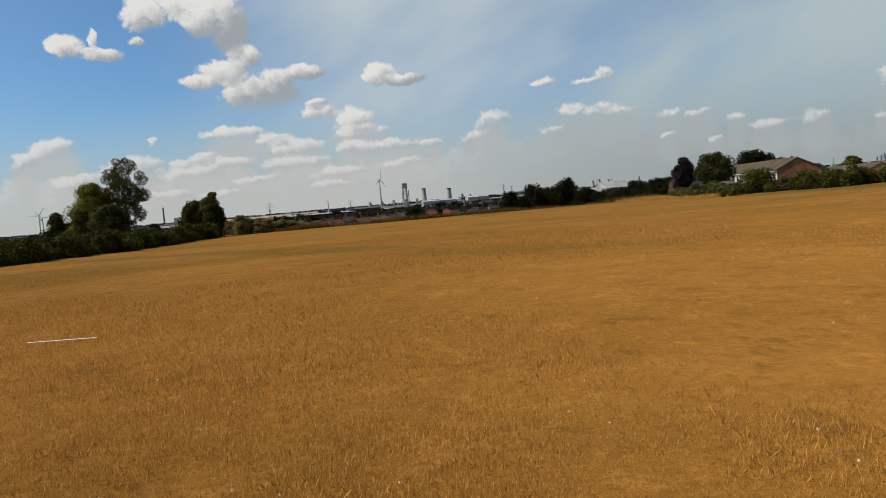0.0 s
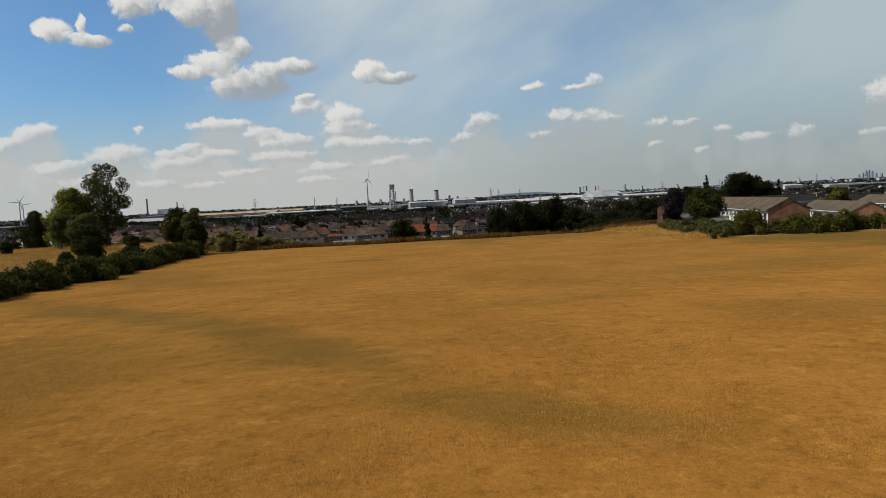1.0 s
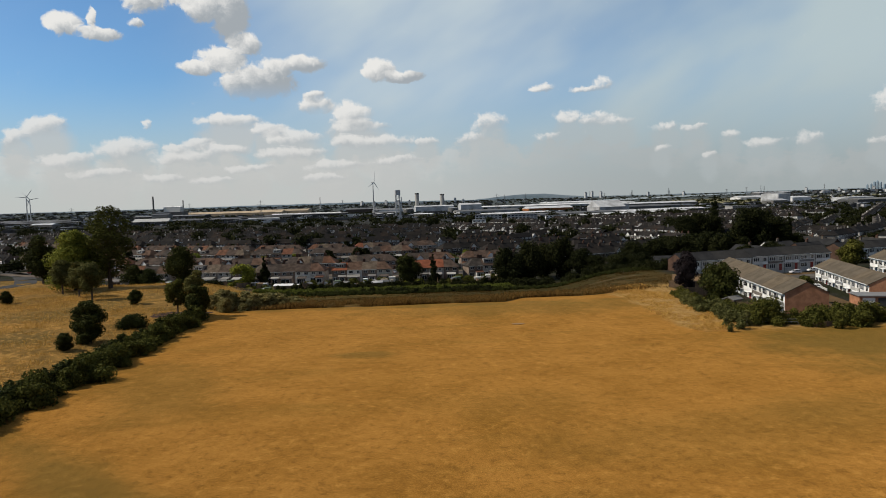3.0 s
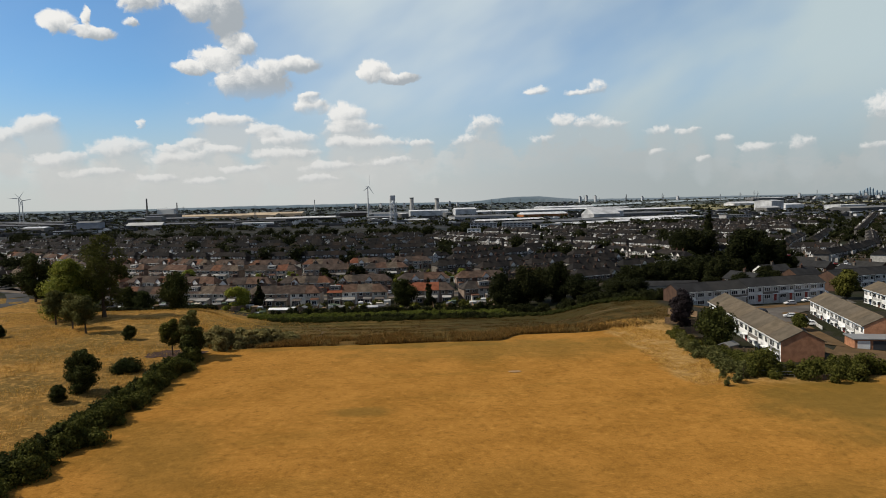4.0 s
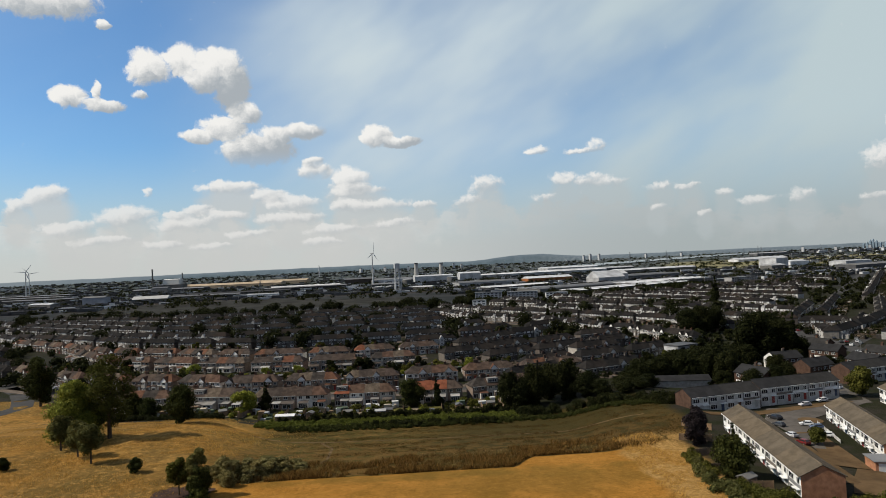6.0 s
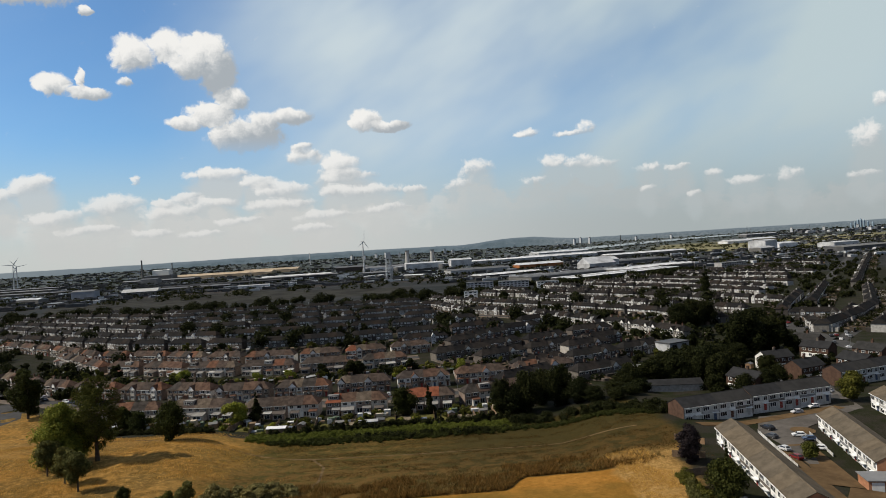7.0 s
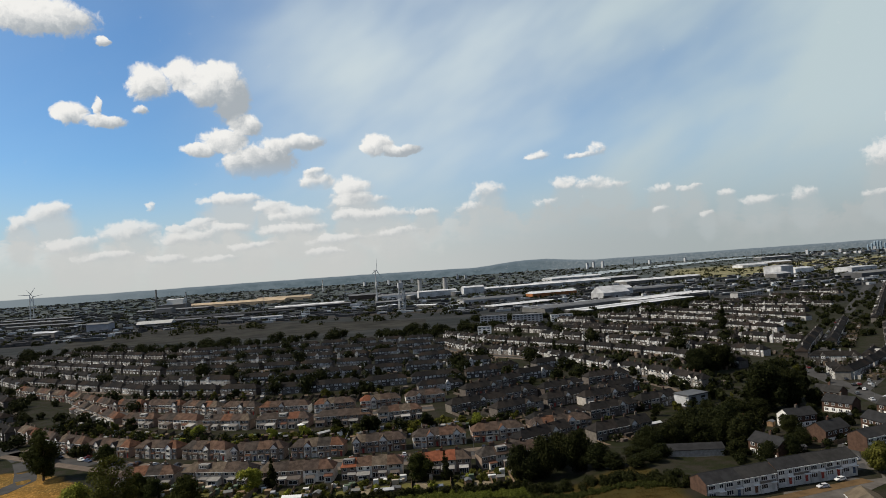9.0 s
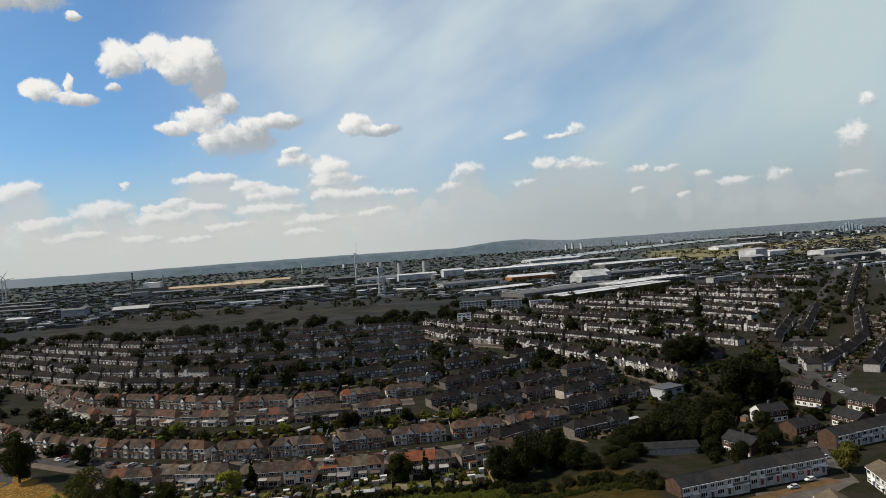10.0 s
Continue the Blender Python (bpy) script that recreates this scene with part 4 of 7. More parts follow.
def plot(x, y, z, ux, uy, side, depth, rnd):
    """Garden behind a house: a fence down one edge, often a shed, and shrubs."""
    def spot(a, b):
        return x + a * ux - b * uy, y + a * uy + b * ux

    def slab(a0, a1, b0, b1, h):
        q = [spot(a, b) for a, b in ((a0, b0), (a1, b0), (a1, b1), (a0, b1))]
        PLOTS.hull([(px, py, z - 0.3) for px, py in q] + [(px, py, z + h) for px, py in q],
                   [(3, 2, 1, 0), (4, 5, 6, 7), (0, 1, 5, 4), (1, 2, 6, 5), (2, 3, 7, 6), (3, 0, 4, 7)])
    b0, b1 = (4.1, 4.1 + depth) if side > 0 else (-4.1 - depth, -4.1)
    slab(-3.05, -2.95, b0, b1, rnd.uniform(1.2, 1.9))
    if rnd.random() < 0.6:
        a, b = rnd.uniform(-1.2, 1.2), (b1 - 1.6 if side > 0 else b0 + 1.6)
        slab(a - 1.3, a + 1.3, b - 1.1, b + 1.1, rnd.uniform(1.9, 2.5))
    if rnd.random() < 0.5:
        slab(-1.8, rnd.uniform(0.5, 2.4), b0 if side > 0 else b1 - 2.6, b0 + 2.6 if side > 0 else b1, rnd.uniform(2.2, 2.8))
    for k in range(rnd.choice((2, 3, 4))):
        px, py = spot(rnd.uniform(-2.8, 2.8), rnd.uniform(b0 + 1.5, b1))
        SHRUBS.append((px, py, rnd.uniform(0.6, 1.7) if rnd.random() < 0.82 else rnd.uniform(2.0, 3.4)))




def far_house(x, y, z, ux, uy, end, gabled, rnd):
    """A house of the joined far terraces, in world places."""
    start = len(FAR.v)
    x0, x1, yf = -HW / 2, HW / 2, -HD / 2
    FAR.box(x0, x1, yf, -yf, -1.0, EAVE, 0)
    r = gable_roof(x0, x1) if end is None else hip_roof(x0, x1, end)
    FAR.hull(r.v, r.f, 1)
    if rnd.random() < 0.7:
        FAR.box(x0 - 0.45, x0 + 0.45, -0.35, 0.35, TOP - 0.8, TOP + 1.3, 0)
    spots = [(-1.4, 3.4, 2.0, 1.15), (1.6, 3.4, 1.3, 1.15), (-1.3, 0.8, 2.1, 1.3)]
    if gabled:
        FAR.prism([(yf - 0.7, EAVE - 0.4), (yf + 2.2, EAVE - 0.4), (yf + 2.2, EAVE)], -2.9, 0.4, 1)
        FAR.hull([(-2.9, yf - 0.7, 0), (0.4, yf - 0.7, 0), (0.4, yf + 0.1, 0), (-2.9, yf + 0.1, 0), (-2.9, yf - 0.7, EAVE), (0.4, yf - 0.7, EAVE), (0.4, yf + 0.1, EAVE), (-2.9, yf + 0.1, EAVE),
                  (-1.25, yf - 0.7, EAVE + 1.9), (-1.25, yf + 2.6, EAVE + 1.9)], [(0, 1, 5, 8, 4), (1, 2, 6, 5), (3, 0, 4, 7), (4, 8, 9, 7), (5, 6, 9, 8)], 2)
        spots = [(-1.25, 3.3, 1.9, 1.2), (1.6, 3.4, 1.3, 1.15), (-1.25, 0.8, 2.0, 1.3)]
    for k, (wx, wz, w, h) in enumerate(spots):
        q = yf - (0.7 if gabled and wx < 0 else 0)
        g = glazed(wx, wz, w + 0.3, h + 0.1, q, 2, t=0.3)
        i = len(FAR.v)
        FAR.v += g.v
        FAR.f += [tuple(i + c for c in f) for f in g.f]
        FAR.m += [3 + m for m in g.m]
    for wx, wz, w, h in ((-1.5, 3.4, 1.7, 1.15), (1.5, 3.4, 1.4, 1.1), (0.2, 0.7, 2.6, 1.4)):
        g = glazed(wx, wz, w, h, yf, 2, t=0.26)
        i = len(FAR.v)
        FAR.v += [(-px, -py, pz) for px, py, pz in g.v]
        FAR.f += [tuple(i + c for c in f) for f in g.f]
        FAR.m += [3 + m for m in g.m]
    FAR.v[start:] = [(x + px * ux - py * uy, y + px * uy + py * ux, z + pz) for px, py, pz in FAR.v[start:]]


def terrace(pts, kinds, style, group, block=4, gap=3.2, seed=1, red=(), garden=0, depth=11.0):
    """Houses in blocks along a line; local -y, the side with the features, faces right of the line's way."""
    rnd = random.Random(seed)
    seg = [math.hypot(b[0] - a[0], b[1] - a[1]) for a, b in zip(pts, pts[1:])]
    total, s, n = sum(seg), 0.0, 0
    while s + HW * block <= total + HW:
        size = block + rnd.choice((0, 0, 1))
        for k in range(size):
            c = s + HW * (k + 0.5)
            if c > total:
                break
            # blocks stand straight: take the line's way at the block's middle
            d = min(s + HW * size / 2, total - 0.1)
            for (a, b), length in zip(zip(pts, pts[1:]), seg):
                if d <= length:
                    break
                d -= length
            ux, uy = (b[0] - a[0]) / length, (b[1] - a[1]) / length
            mx, my = a[0] + ux * d, a[1] + uy * d
            off = HW * (k + 0.5 - size / 2)
            x, y = mx + ux * off, my + uy * off
            kind = kinds[(n + k) % len(kinds)]
            end = -1 if k == 0 else (1 if k == size - 1 else None)
            st, label = style, LABELS[kind]
            if garden:
                plot(x, y, gz(mx, my), ux, uy, garden, depth, rnd)
            if style == "far":
                far_house(x, y, gz(mx, my), ux, uy, end, kind == "gable", rnd)
                continue
            if n + k in red:
                st, label = "red", "terraced house with bright red clay tiled roof"
            house_at((kind, end, st), pose(x, y, gz(mx, my), 0, 0, math.degrees(math.atan2(uy, ux))), label, group)
        s += HW * size + gap
        n += size


ROWS = {}
ROWS["a"] = [(-126, 281.5), (-85, 277), (-55, 270), (-25, 268), (5, 267), (24, 268), (44, 273)]
ROWS["b"] = [(-232, 395), (-196, 363), (-172, 347), (-141, 331), (-111, 320), (-80, 308), (-47, 305), (-15, 306), (18, 308), (47, 310), (76, 316)]
ROWS["c"] = [(-242, 476), (-185, 411), (-146, 394), (-125, 383), (-93, 373), (-62, 368), (-28, 366), (9, 370)]
ROWS["d"] = [(-336, 571), (-263, 513), (-213, 464), (-164, 442), (-130, 423), (-92, 408), (-62, 404), (-30, 404), (4, 408), (20, 414)]
ROWS["e"] = [(-376, 639), (-248, 548), (-209, 518), (-160, 498), (-110, 480), (-75, 477), (-42, 478), (30, 484), (72, 492)]
ROWS["f"] = [(-438, 744), (-250, 581), (-165, 545), (-110, 540), (-53, 541), (62, 546)]
ROWS["g"] = [(-455, 793), (-247, 638), (-150, 610), (-57, 596), (44, 602)]
ROWS["h"] = [(-480, 856), (-272, 703), (-160, 672), (-63, 653), (30, 652)]
ROWS["i"] = [(-470, 900), (-262, 757), (-160, 732), (-69, 715), (40, 706)]
ROWS["j"] = [(-440, 930), (-258, 805), (-76, 780), (30, 764)]

# ---- trees, shrubs, hedges ----
def leaf_cards(centres, radii, n, size, rng, squash=0.85):
    """Corners of n leaf clumps, each a small bent card on the shell of one of the given round masses."""
    pick = rng.choice(len(centres), n, p=(radii ** 2) / (radii ** 2).sum())
    d = rng.normal(size=(n, 3))
    d /= np.linalg.norm(d, axis=1)[:, None]
    shell = radii[pick][:, None] * (0.55 + 0.5 * rng.random((n, 1)) ** 0.6)
    c = centres[pick] + d * shell * np.array([1, 1, squash])
    nrm = d + rng.normal(size=(n, 3)) * 0.55
    nrm /= np.linalg.norm(nrm, axis=1)[:, None]
    u = np.cross(nrm, rng.normal(size=(n, 3)))
    u /= np.linalg.norm(u, axis=1)[:, None]
    w = np.cross(nrm, u)
    s = size * (0.55 + 0.9 * rng.random((n, 1)))
    droop = nrm * s * 0.25
    p = np.stack([c - u * s, c - w * s * 0.55 + droop, c + u * s, c + w * s * 0.55 + droop], 1)
    return p.reshape(-1, 3)


def crown_masses(h, w, base, shape, n, rng):
    """Round masses that fill a crown of the given shape."""
    cs, rs = [], []
    for k in range(n):
        u = (k + rng.random()) / n
        z = base + (h - base) * u
        if shape == "cone":
            reach = w / 2 * (1 - u) ** 0.8
        elif shape == "column":
            reach = w / 2 * (math.sin(math.pi * (0.12 + 0.8 * u)) ** 0.6)
        elif shape == "dome":
            reach = w / 2 * math.sqrt(max(0.05, 1 - u ** 2.2))
        else:
            reach = w / 2 * (math.sin(math.pi * (0.1 + 0.82 * u)) ** 0.75)
        r = max(0.1, reach) * (0.34 + 0.2 * rng.random()) + 0.03 * w
        a, q = rng.random() * 2 * math.pi, math.sqrt(rng.random()) * max(0, reach - r * 0.6)
        cs.append((math.cos(a) * q, math.sin(a) * q, min(z, h - r * 0.6)))
        rs.append(r)
    return np.array(cs), np.array(rs)


def make_tree(name, label, h, w, base, shape, leaf, masses=16, cards=3000, size=0.3, seed=1, category="tree", limbs=5, core=True, puff=1.0):
    rng = np.random.default_rng(seed)
    root = tagged(new(name), label, category)
    s = Solid()
    r0 = max(0.05, h * 0.022)
    lean = (rng.random() - 0.5) * 0.06 * h, (rng.random() - 0.5) * 0.06 * h
    top = (lean[0], lean[1], h * 0.72)
    s.tube((0, 0, -0.3), (lean[0] * 0.4, lean[1] * 0.4, h * 0.35), r0 * 1.25, r0 * 0.8, 8)
    s.tube((lean[0] * 0.4, lean[1] * 0.4, h * 0.35), top, r0 * 0.8, r0 * 0.25, 7)
    cs, rs = crown_masses(h, w, base, shape, masses, rng)
    rs = rs * puff
    for k in range(limbs):
        f = 0.22 + 0.4 * k / max(1, limbs - 1)
        c = cs[(k * 3) % len(cs)]
        s.tube((lean[0] * f, lean[1] * f, h * f), tuple(c), r0 * 0.42, r0 * 0.1, 5)
    part("trunk", s, BARK, root)
    v = leaf_cards(cs, rs, cards, size, rng)
    if core:
        v = np.concatenate([v, leaf_cards(cs, rs * 0.6, cards // 3, size * 1.5, rng)])
    crown = new("crown", quads_mesh("crown", v, 4, leaf))
    crown.parent = root
    return root


def plant(proto, spots, label="", group=""):
    """Copies of a tree at (x, y, height factor, width factor)."""
    for k, (x, y, sh, sw) in enumerate(spots):
        ob = copy_thing(proto, pose(x, y, gz(x, y), 0, 0, (k * 137.5 + x * 7) % 360) @ Matrix.Diagonal((sw, sw, sh, 1)))
        if label:
            tagged(ob, label, "", group)


def put(ob, x, y, turn=0.0, scale=1.0):
    ob.matrix_world = pose(x, y, gz(x, y), 0, 0, turn) @ Matrix.Diagonal((scale, scale, scale, 1))
    return ob


# trees of the meadow
put(make_tree("willow_tree", "broad yellow-green willow tree standing in dry meadow", 17.3, 16.5, 2.6, "dome", LEAF_WILLOW, 44, 19000, 0.27, 11, limbs=10, puff=0.9), -99.8, 194)
put(make_tree("poplar_tree", "tall dark poplar tree with open ragged crown", 24.6, 16.0, 3.6, "round", LEAF_MID, 46, 14000, 0.24, 12, limbs=14, core=False, puff=0.56), -90.6, 196)
put(make_tree("ash_tree", "dark green ash tree beside a path", 21.5, 14.5, 1.8, "round", LEAF_GREEN, 24, 7000, 0.4, 13), -168, 300)
small = put(make_tree("hawthorn_tree", "small olive-leaved hawthorn tree with bare trunk in meadow", 9.6, 7.0, 2.8, "round", LEAF_DRY, 16, 3600, 0.24, 14), -83.7, 170.4)
plant(small, [(-90.2, 177, 0.98, 1.0), (-98.7, 185.0, 0.98, 0.98)])
bush_dark = put(make_tree("holly_bush", "dense dark green rounded bush in dry grass", 7.5, 6.3, 0.2, "round", LEAF_GREEN, 26, 6500, 0.2, 15, "bush"), -57.5, 115.0)
plant(bush_dark, [(-58.8, 109.3, 0.40, 0.46), (-68.5, 160.3, 0.47, 0.57), (-103.5, 167.7, 0.44, 0.5)])
put(make_tree("bramble_bush", "low spreading dark bramble bush in dry meadow", 2.5, 6.4, 0.0, "dome", LEAF_GREEN, 20, 3200, 0.18, 16, "bush"), -56.8, 130.0)
put(make_tree("rowan_tree", "young rowan tree with a bare trunk by hedge", 8.0, 5.6, 2.6, "round", LEAF_MID, 15, 3600, 0.2, 17), -52.3, 143)
put(make_tree("elder_bush", "tall olive-green elder bush ending the hedge", 10.0, 5.2, 0.2, "column", LEAF_DRY, 24, 6000, 0.22, 18, "bush"), -48.0, 142.5)
put(make_tree("elder_bush", "dark green elder bush beside the field hedge", 7.2, 5.0, 0.2, "column", LEAF_GREEN, 20, 4200, 0.22, 19, "bush"), -46.6, 138.6)
willow_scrub = put(make_tree("willow_scrub", "pale grey-green willow scrub at the field corner", 4.6, 5.4, 0.0, "dome", LEAF_PALE, 18, 3200, 0.2, 20, "shrub"), -44.5, 152.0)
plant(willow_scrub, [(-39.0, 156.0, 0.8, 1.0), (-36.0, 157.0, 0.7, 1.0), (-34.5, 161.5, 0.7, 1.1), (-44.0, 156.5, 0.85, 1.0), (-43.5, 148.5, 0.7, 0.8), (-38.5, 161.5, 0.7, 1.1), (-48.0, 154.0, 0.7, 0.9), (-29.5, 160.0, 0.4, 0.9), (-41.2, 157.5, 0.9, 1.1), (-36.6, 160.2, 0.75, 1.2), (-40.5, 152.5, 0.6, 0.9), (-33.2, 158.0, 0.6, 0.9), (-47.5, 158.5, 0.9, 1.1), (-31.0, 163.0, 0.5, 1.0)])

# trees about the white houses
put(make_tree("plum_tree", "dark purple-leaved plum tree by a garden", 9.2, 7.0, 0.6, "round", LEAF_PLUM, 24, 6500, 0.24, 21), 66.3, 157.5)
put(make_tree("sycamore_tree", "dense dark green sycamore beside white houses", 8.8, 8.2, 0.6, "round", LEAF_GREEN, 26, 7000, 0.26, 22), 63.2, 133.2)
put(make_tree("cypress_tree", "narrow dark cypress beside the white houses", 7.6, 2.6, 0.3, "cone", LEAF_DARK, 16, 2400, 0.2, 23), 70.5, 148.0)
put(make_tree("lollipop_tree", "small clipped green street tree on verge", 4.2, 4.9, 1.5, "dome", LEAF_MID, 16, 3200, 0.2, 24), 97.5, 159.5)
put(make_tree("lime_tree", "yellow-green lime tree by the close", 9.6, 8.6, 1.2, "round", LEAF_MID, 22, 5200, 0.3, 25), 143.8, 209.5)
put(make_tree("cypress_tree", "dark cypress before the white terrace", 8.2, 4.6, 0.4, "column", LEAF_DARK, 16, 3000, 0.24, 26), 105.5, 207.0)

# trees along the first gardens
garden_round = put(make_tree("garden_tree", "round green garden tree behind the terraces", 10.2, 11.0, 0.6, "round", LEAF_GREEN, 22, 5200, 0.3, 27), -3.7, 257)
plant(garden_round, [(-78.5, 219.5, 1.2, 0.92), (-112, 262, 0.9, 0.9), (-104, 258, 0.75, 0.8), (-150, 318, 0.9, 0.9)])
wood_tree = put(make_tree("wood_tree", "dense dark tree in a small wood behind the terraces", 10.2, 11.0, 0.4, "round", LEAF_DARK, 24, 5200, 0.3, 33), 38, 246)
plant(wood_tree, [(33.8, 247, 1.25, 1.0), (42.5, 247, 1.45, 1.1), (56.0, 249, 1.5, 1.1), (50, 256, 1.3, 1.1), (73, 232, 0.45, 0.8), (76, 246, 0.4, 0.9), (66, 238, 0.55, 0.9),
                  (120, 266, 1.25, 1.2), (106, 272, 1.1, 1.2), (101, 268, 1.0, 1.1), (114, 268, 1.2, 1.3), (126, 276, 1.25, 1.3), (112, 282, 1.05, 1.2), (134, 288, 1.1, 1.2), (120, 250, 1.2, 1.1), (84, 262, 0.45, 0.9), (90, 272, 0.5, 0.9),
                  (86, 257, 0.9, 1.0), (96, 260, 1.0, 1.1), (106, 259, 1.1, 1.1), (115, 257, 1.1, 1.0), (86, 244, 0.5, 0.7), (126, 258, 1.2, 1.1), (62, 244, 0.9, 1.0), (112, 240, 0.6, 0.7), (80, 238, 0.4, 0.8)])
light_garden = put(make_tree("garden_tree", "light green garden tree behind the terraces", 8.6, 9.6, 0.4, "round", LEAF_LIGHT, 18, 3800, 0.3, 28), -68.5, 259)
plant(light_garden, [(-61, 336, 0.8, 0.7), (-78, 340, 0.7, 0.6), (-118, 352, 0.9, 0.8), (26, 338, 0.7, 0.7)])
conifer = put(make_tree("conifer_tree", "dark narrow garden conifer", 11.0, 5.6, 0.3, "cone", LEAF_DARK, 20, 3600, 0.28, 29), 6.2, 254.5)
plant(conifer, [(-60.8, 262, 1.05, 1.15), (202.5, 347, 1.8, 1.5), (294.8, 634, 2.75, 2.6), (113, 560, 1.5, 1.2)])
big_dark = put(make_tree("horse_chestnut", "massive dark green horse chestnut tree", 23.0, 21.0, 1.5, "round", LEAF_DARK, 30, 6500, 0.55, 30), 165, 318)
plant(big_dark, [(181, 334, 0.95, 0.9), (180, 322, 0.8, 0.8), (128, 300, 0.44, 0.6), (118, 290, 0.42, 0.6), (143, 306, 0.42, 0.6), (152, 299, 0.42, 0.5), (178, 425, 0.75, 0.85), (190, 432, 0.8, 0.9), (203, 440, 0.7, 0.7)])

plant(wood_tree, [(128, 232, 0.8, 0.8), (140, 246, 0.7, 0.7), (148, 266, 0.8, 0.8), (172, 292, 0.7, 0.7), (142, 292, 1.0, 0.9), (168, 246, 0.6, 0.6), (176, 276, 0.55, 0.6), (116, 226, 0.8, 0.8), (190, 318, 0.9, 0.8), (152, 278, 0.6, 0.6), (196, 270, 0.5, 0.55), (212, 300, 0.5, 0.5)])
# scattered town trees, fewer leaves
town_a = put(make_tree("town_tree", "dark rounded tree among the terraces", 9.0, 8.0, 0.6, "round", LEAF_DARK, 10, 420, 0.75, 31, limbs=3), -30, 338)
town_b = put(make_tree("town_tree", "small mid-green garden tree among the terraces", 6.0, 6.0, 0.5, "round", LEAF_MID, 8, 320, 0.6, 32, limbs=3), -45, 339)
rnd = random.Random(5)
GARDENS = [(-220, 60, 334, 344, 34), (-200, 30, 436, 454, 26), (-230, 70, 508, 528, 26), (110, 250, 340, 480, 26), (60, 130, 300, 345, 10)]
for x0, x1, y0, y1, n in GARDENS:
    for k in range(n):
        x = rnd.uniform(x0, x1)
        y = rnd.uniform(y0, y1) + max(0.0, -90 - x) * 0.55
        sc = rnd.uniform(0.4, 1.0)
        plant(town_b if (rnd.random() < 0.5 and y0 < 460) else town_a, [(x, y, sc, sc * rnd.uniform(0.85, 1.2))])


def far_foliage(name, spots, cards, size, leaf, label, seed, squash=0.8):
    """Joined far trees: round leafy masses at (x, y, radius)."""
    rng = np.random.default_rng(seed)
    q = np.array(spots)
    c = np.stack([q[:, 0], q[:, 1], terr(q[:, 0], q[:, 1]) + q[:, 2] * 0.75], -1)
    v = np.concatenate([leaf_cards(c, q[:, 2], cards, size, rng, squash), leaf_cards(c, q[:, 2] * 0.6, cards // 3, size * 1.8, rng, squash)])
    tagged(new(name, quads_mesh(name, v, 4, leaf)), label, "trees", kind="stuff")


spots = []
for x0, x1, y0, y1, n in ((-240, 60, 332, 346, 130), (-215, 30, 430, 460, 110), (-245, 60, 500, 530, 150), (-290, 60, 562, 585, 150), (-320, 60, 612, 640, 150), (-350, 60, 668, 700, 150), (-330, 50, 725, 770, 150)):
    for k in range(n):
        x = rnd.uniform(x0, x1)
        spots.append((x, rnd.uniform(y0, y1) + max(0.0, -110 - x) * 0.6, rnd.uniform(0.9, 2.3) if rnd.random() < 0.8 else rnd.uniform(2.5, 4.0)))
far_foliage("garden_greenery", spots, 34000, 0.55, LEAF_DARK, "dark garden shrubs and small trees between terraces", 80)
spots = []
for k in range(300):
    y = rnd.uniform(330, 940)
    x = rnd.uniform(100 - (y - 360) * 0.12, 170 + (y - 300) * 0.75)
    spots.append((x, y, rnd.uniform(1.5, 4.6)))
for k in range(30):
    f = rnd.random()
    x, y = 250 + 420 * f, 420 + 555 * f
    spots.append((x + rnd.uniform(12, 44), y, rnd.uniform(2.0, 5.5)))
for k in range(420):
    y = rnd.uniform(400, 930)
    x = rnd.uniform(60 - (y - 400) * 0.1, 240 + (y - 400) * 0.8)
    spots.append((x, y, rnd.uniform(0.8, 2.6)))
for k in range(110):
    y = rnd.uniform(560, 1180)
    spots.append((0.62 * y + 10 + rnd.uniform(0, 170), y, rnd.uniform(1.2, 3.8)))
for k in range(180):
    spots.append((rnd.uniform(60, 620), rnd.uniform(880, 1010), rnd.uniform(2.0, 5.5) if k % 4 else rnd.uniform(5.5, 8.0)))
for k in range(190):
    x = rnd.uniform(-560, 110)
    spots.append((x, rnd.uniform(812, 915) + max(0, -x - 280) * 0.2, rnd.uniform(2.5, 6.0) if k % 3 else rnd.uniform(6.0, 9.0)))
for k in range(70):
    y = rnd.uniform(440, 800)
    spots.append((rnd.uniform(-0.5, 0.5) * y, y, rnd.uniform(5.0, 8.0)))
for k in range(110):
    f = rnd.uniform(-0.6, 1.1)
    spots.append((255 + 227 * f, 979 + (136 * f if f > 0 else -40 * f) - rnd.uniform(0, 26), rnd.uniform(2.4, 4.4)))
for k in range(160):
    x = rnd.uniform(-0.62, -0.42)
    y = rnd.uniform(330, 900)
    spots.append((x * y - 20, y, rnd.uniform(1.5, 5.0)))
far_foliage("town_trees", spots, 110000, 0.95, LEAF_DARK, "dark trees scattered through the far town", 81)


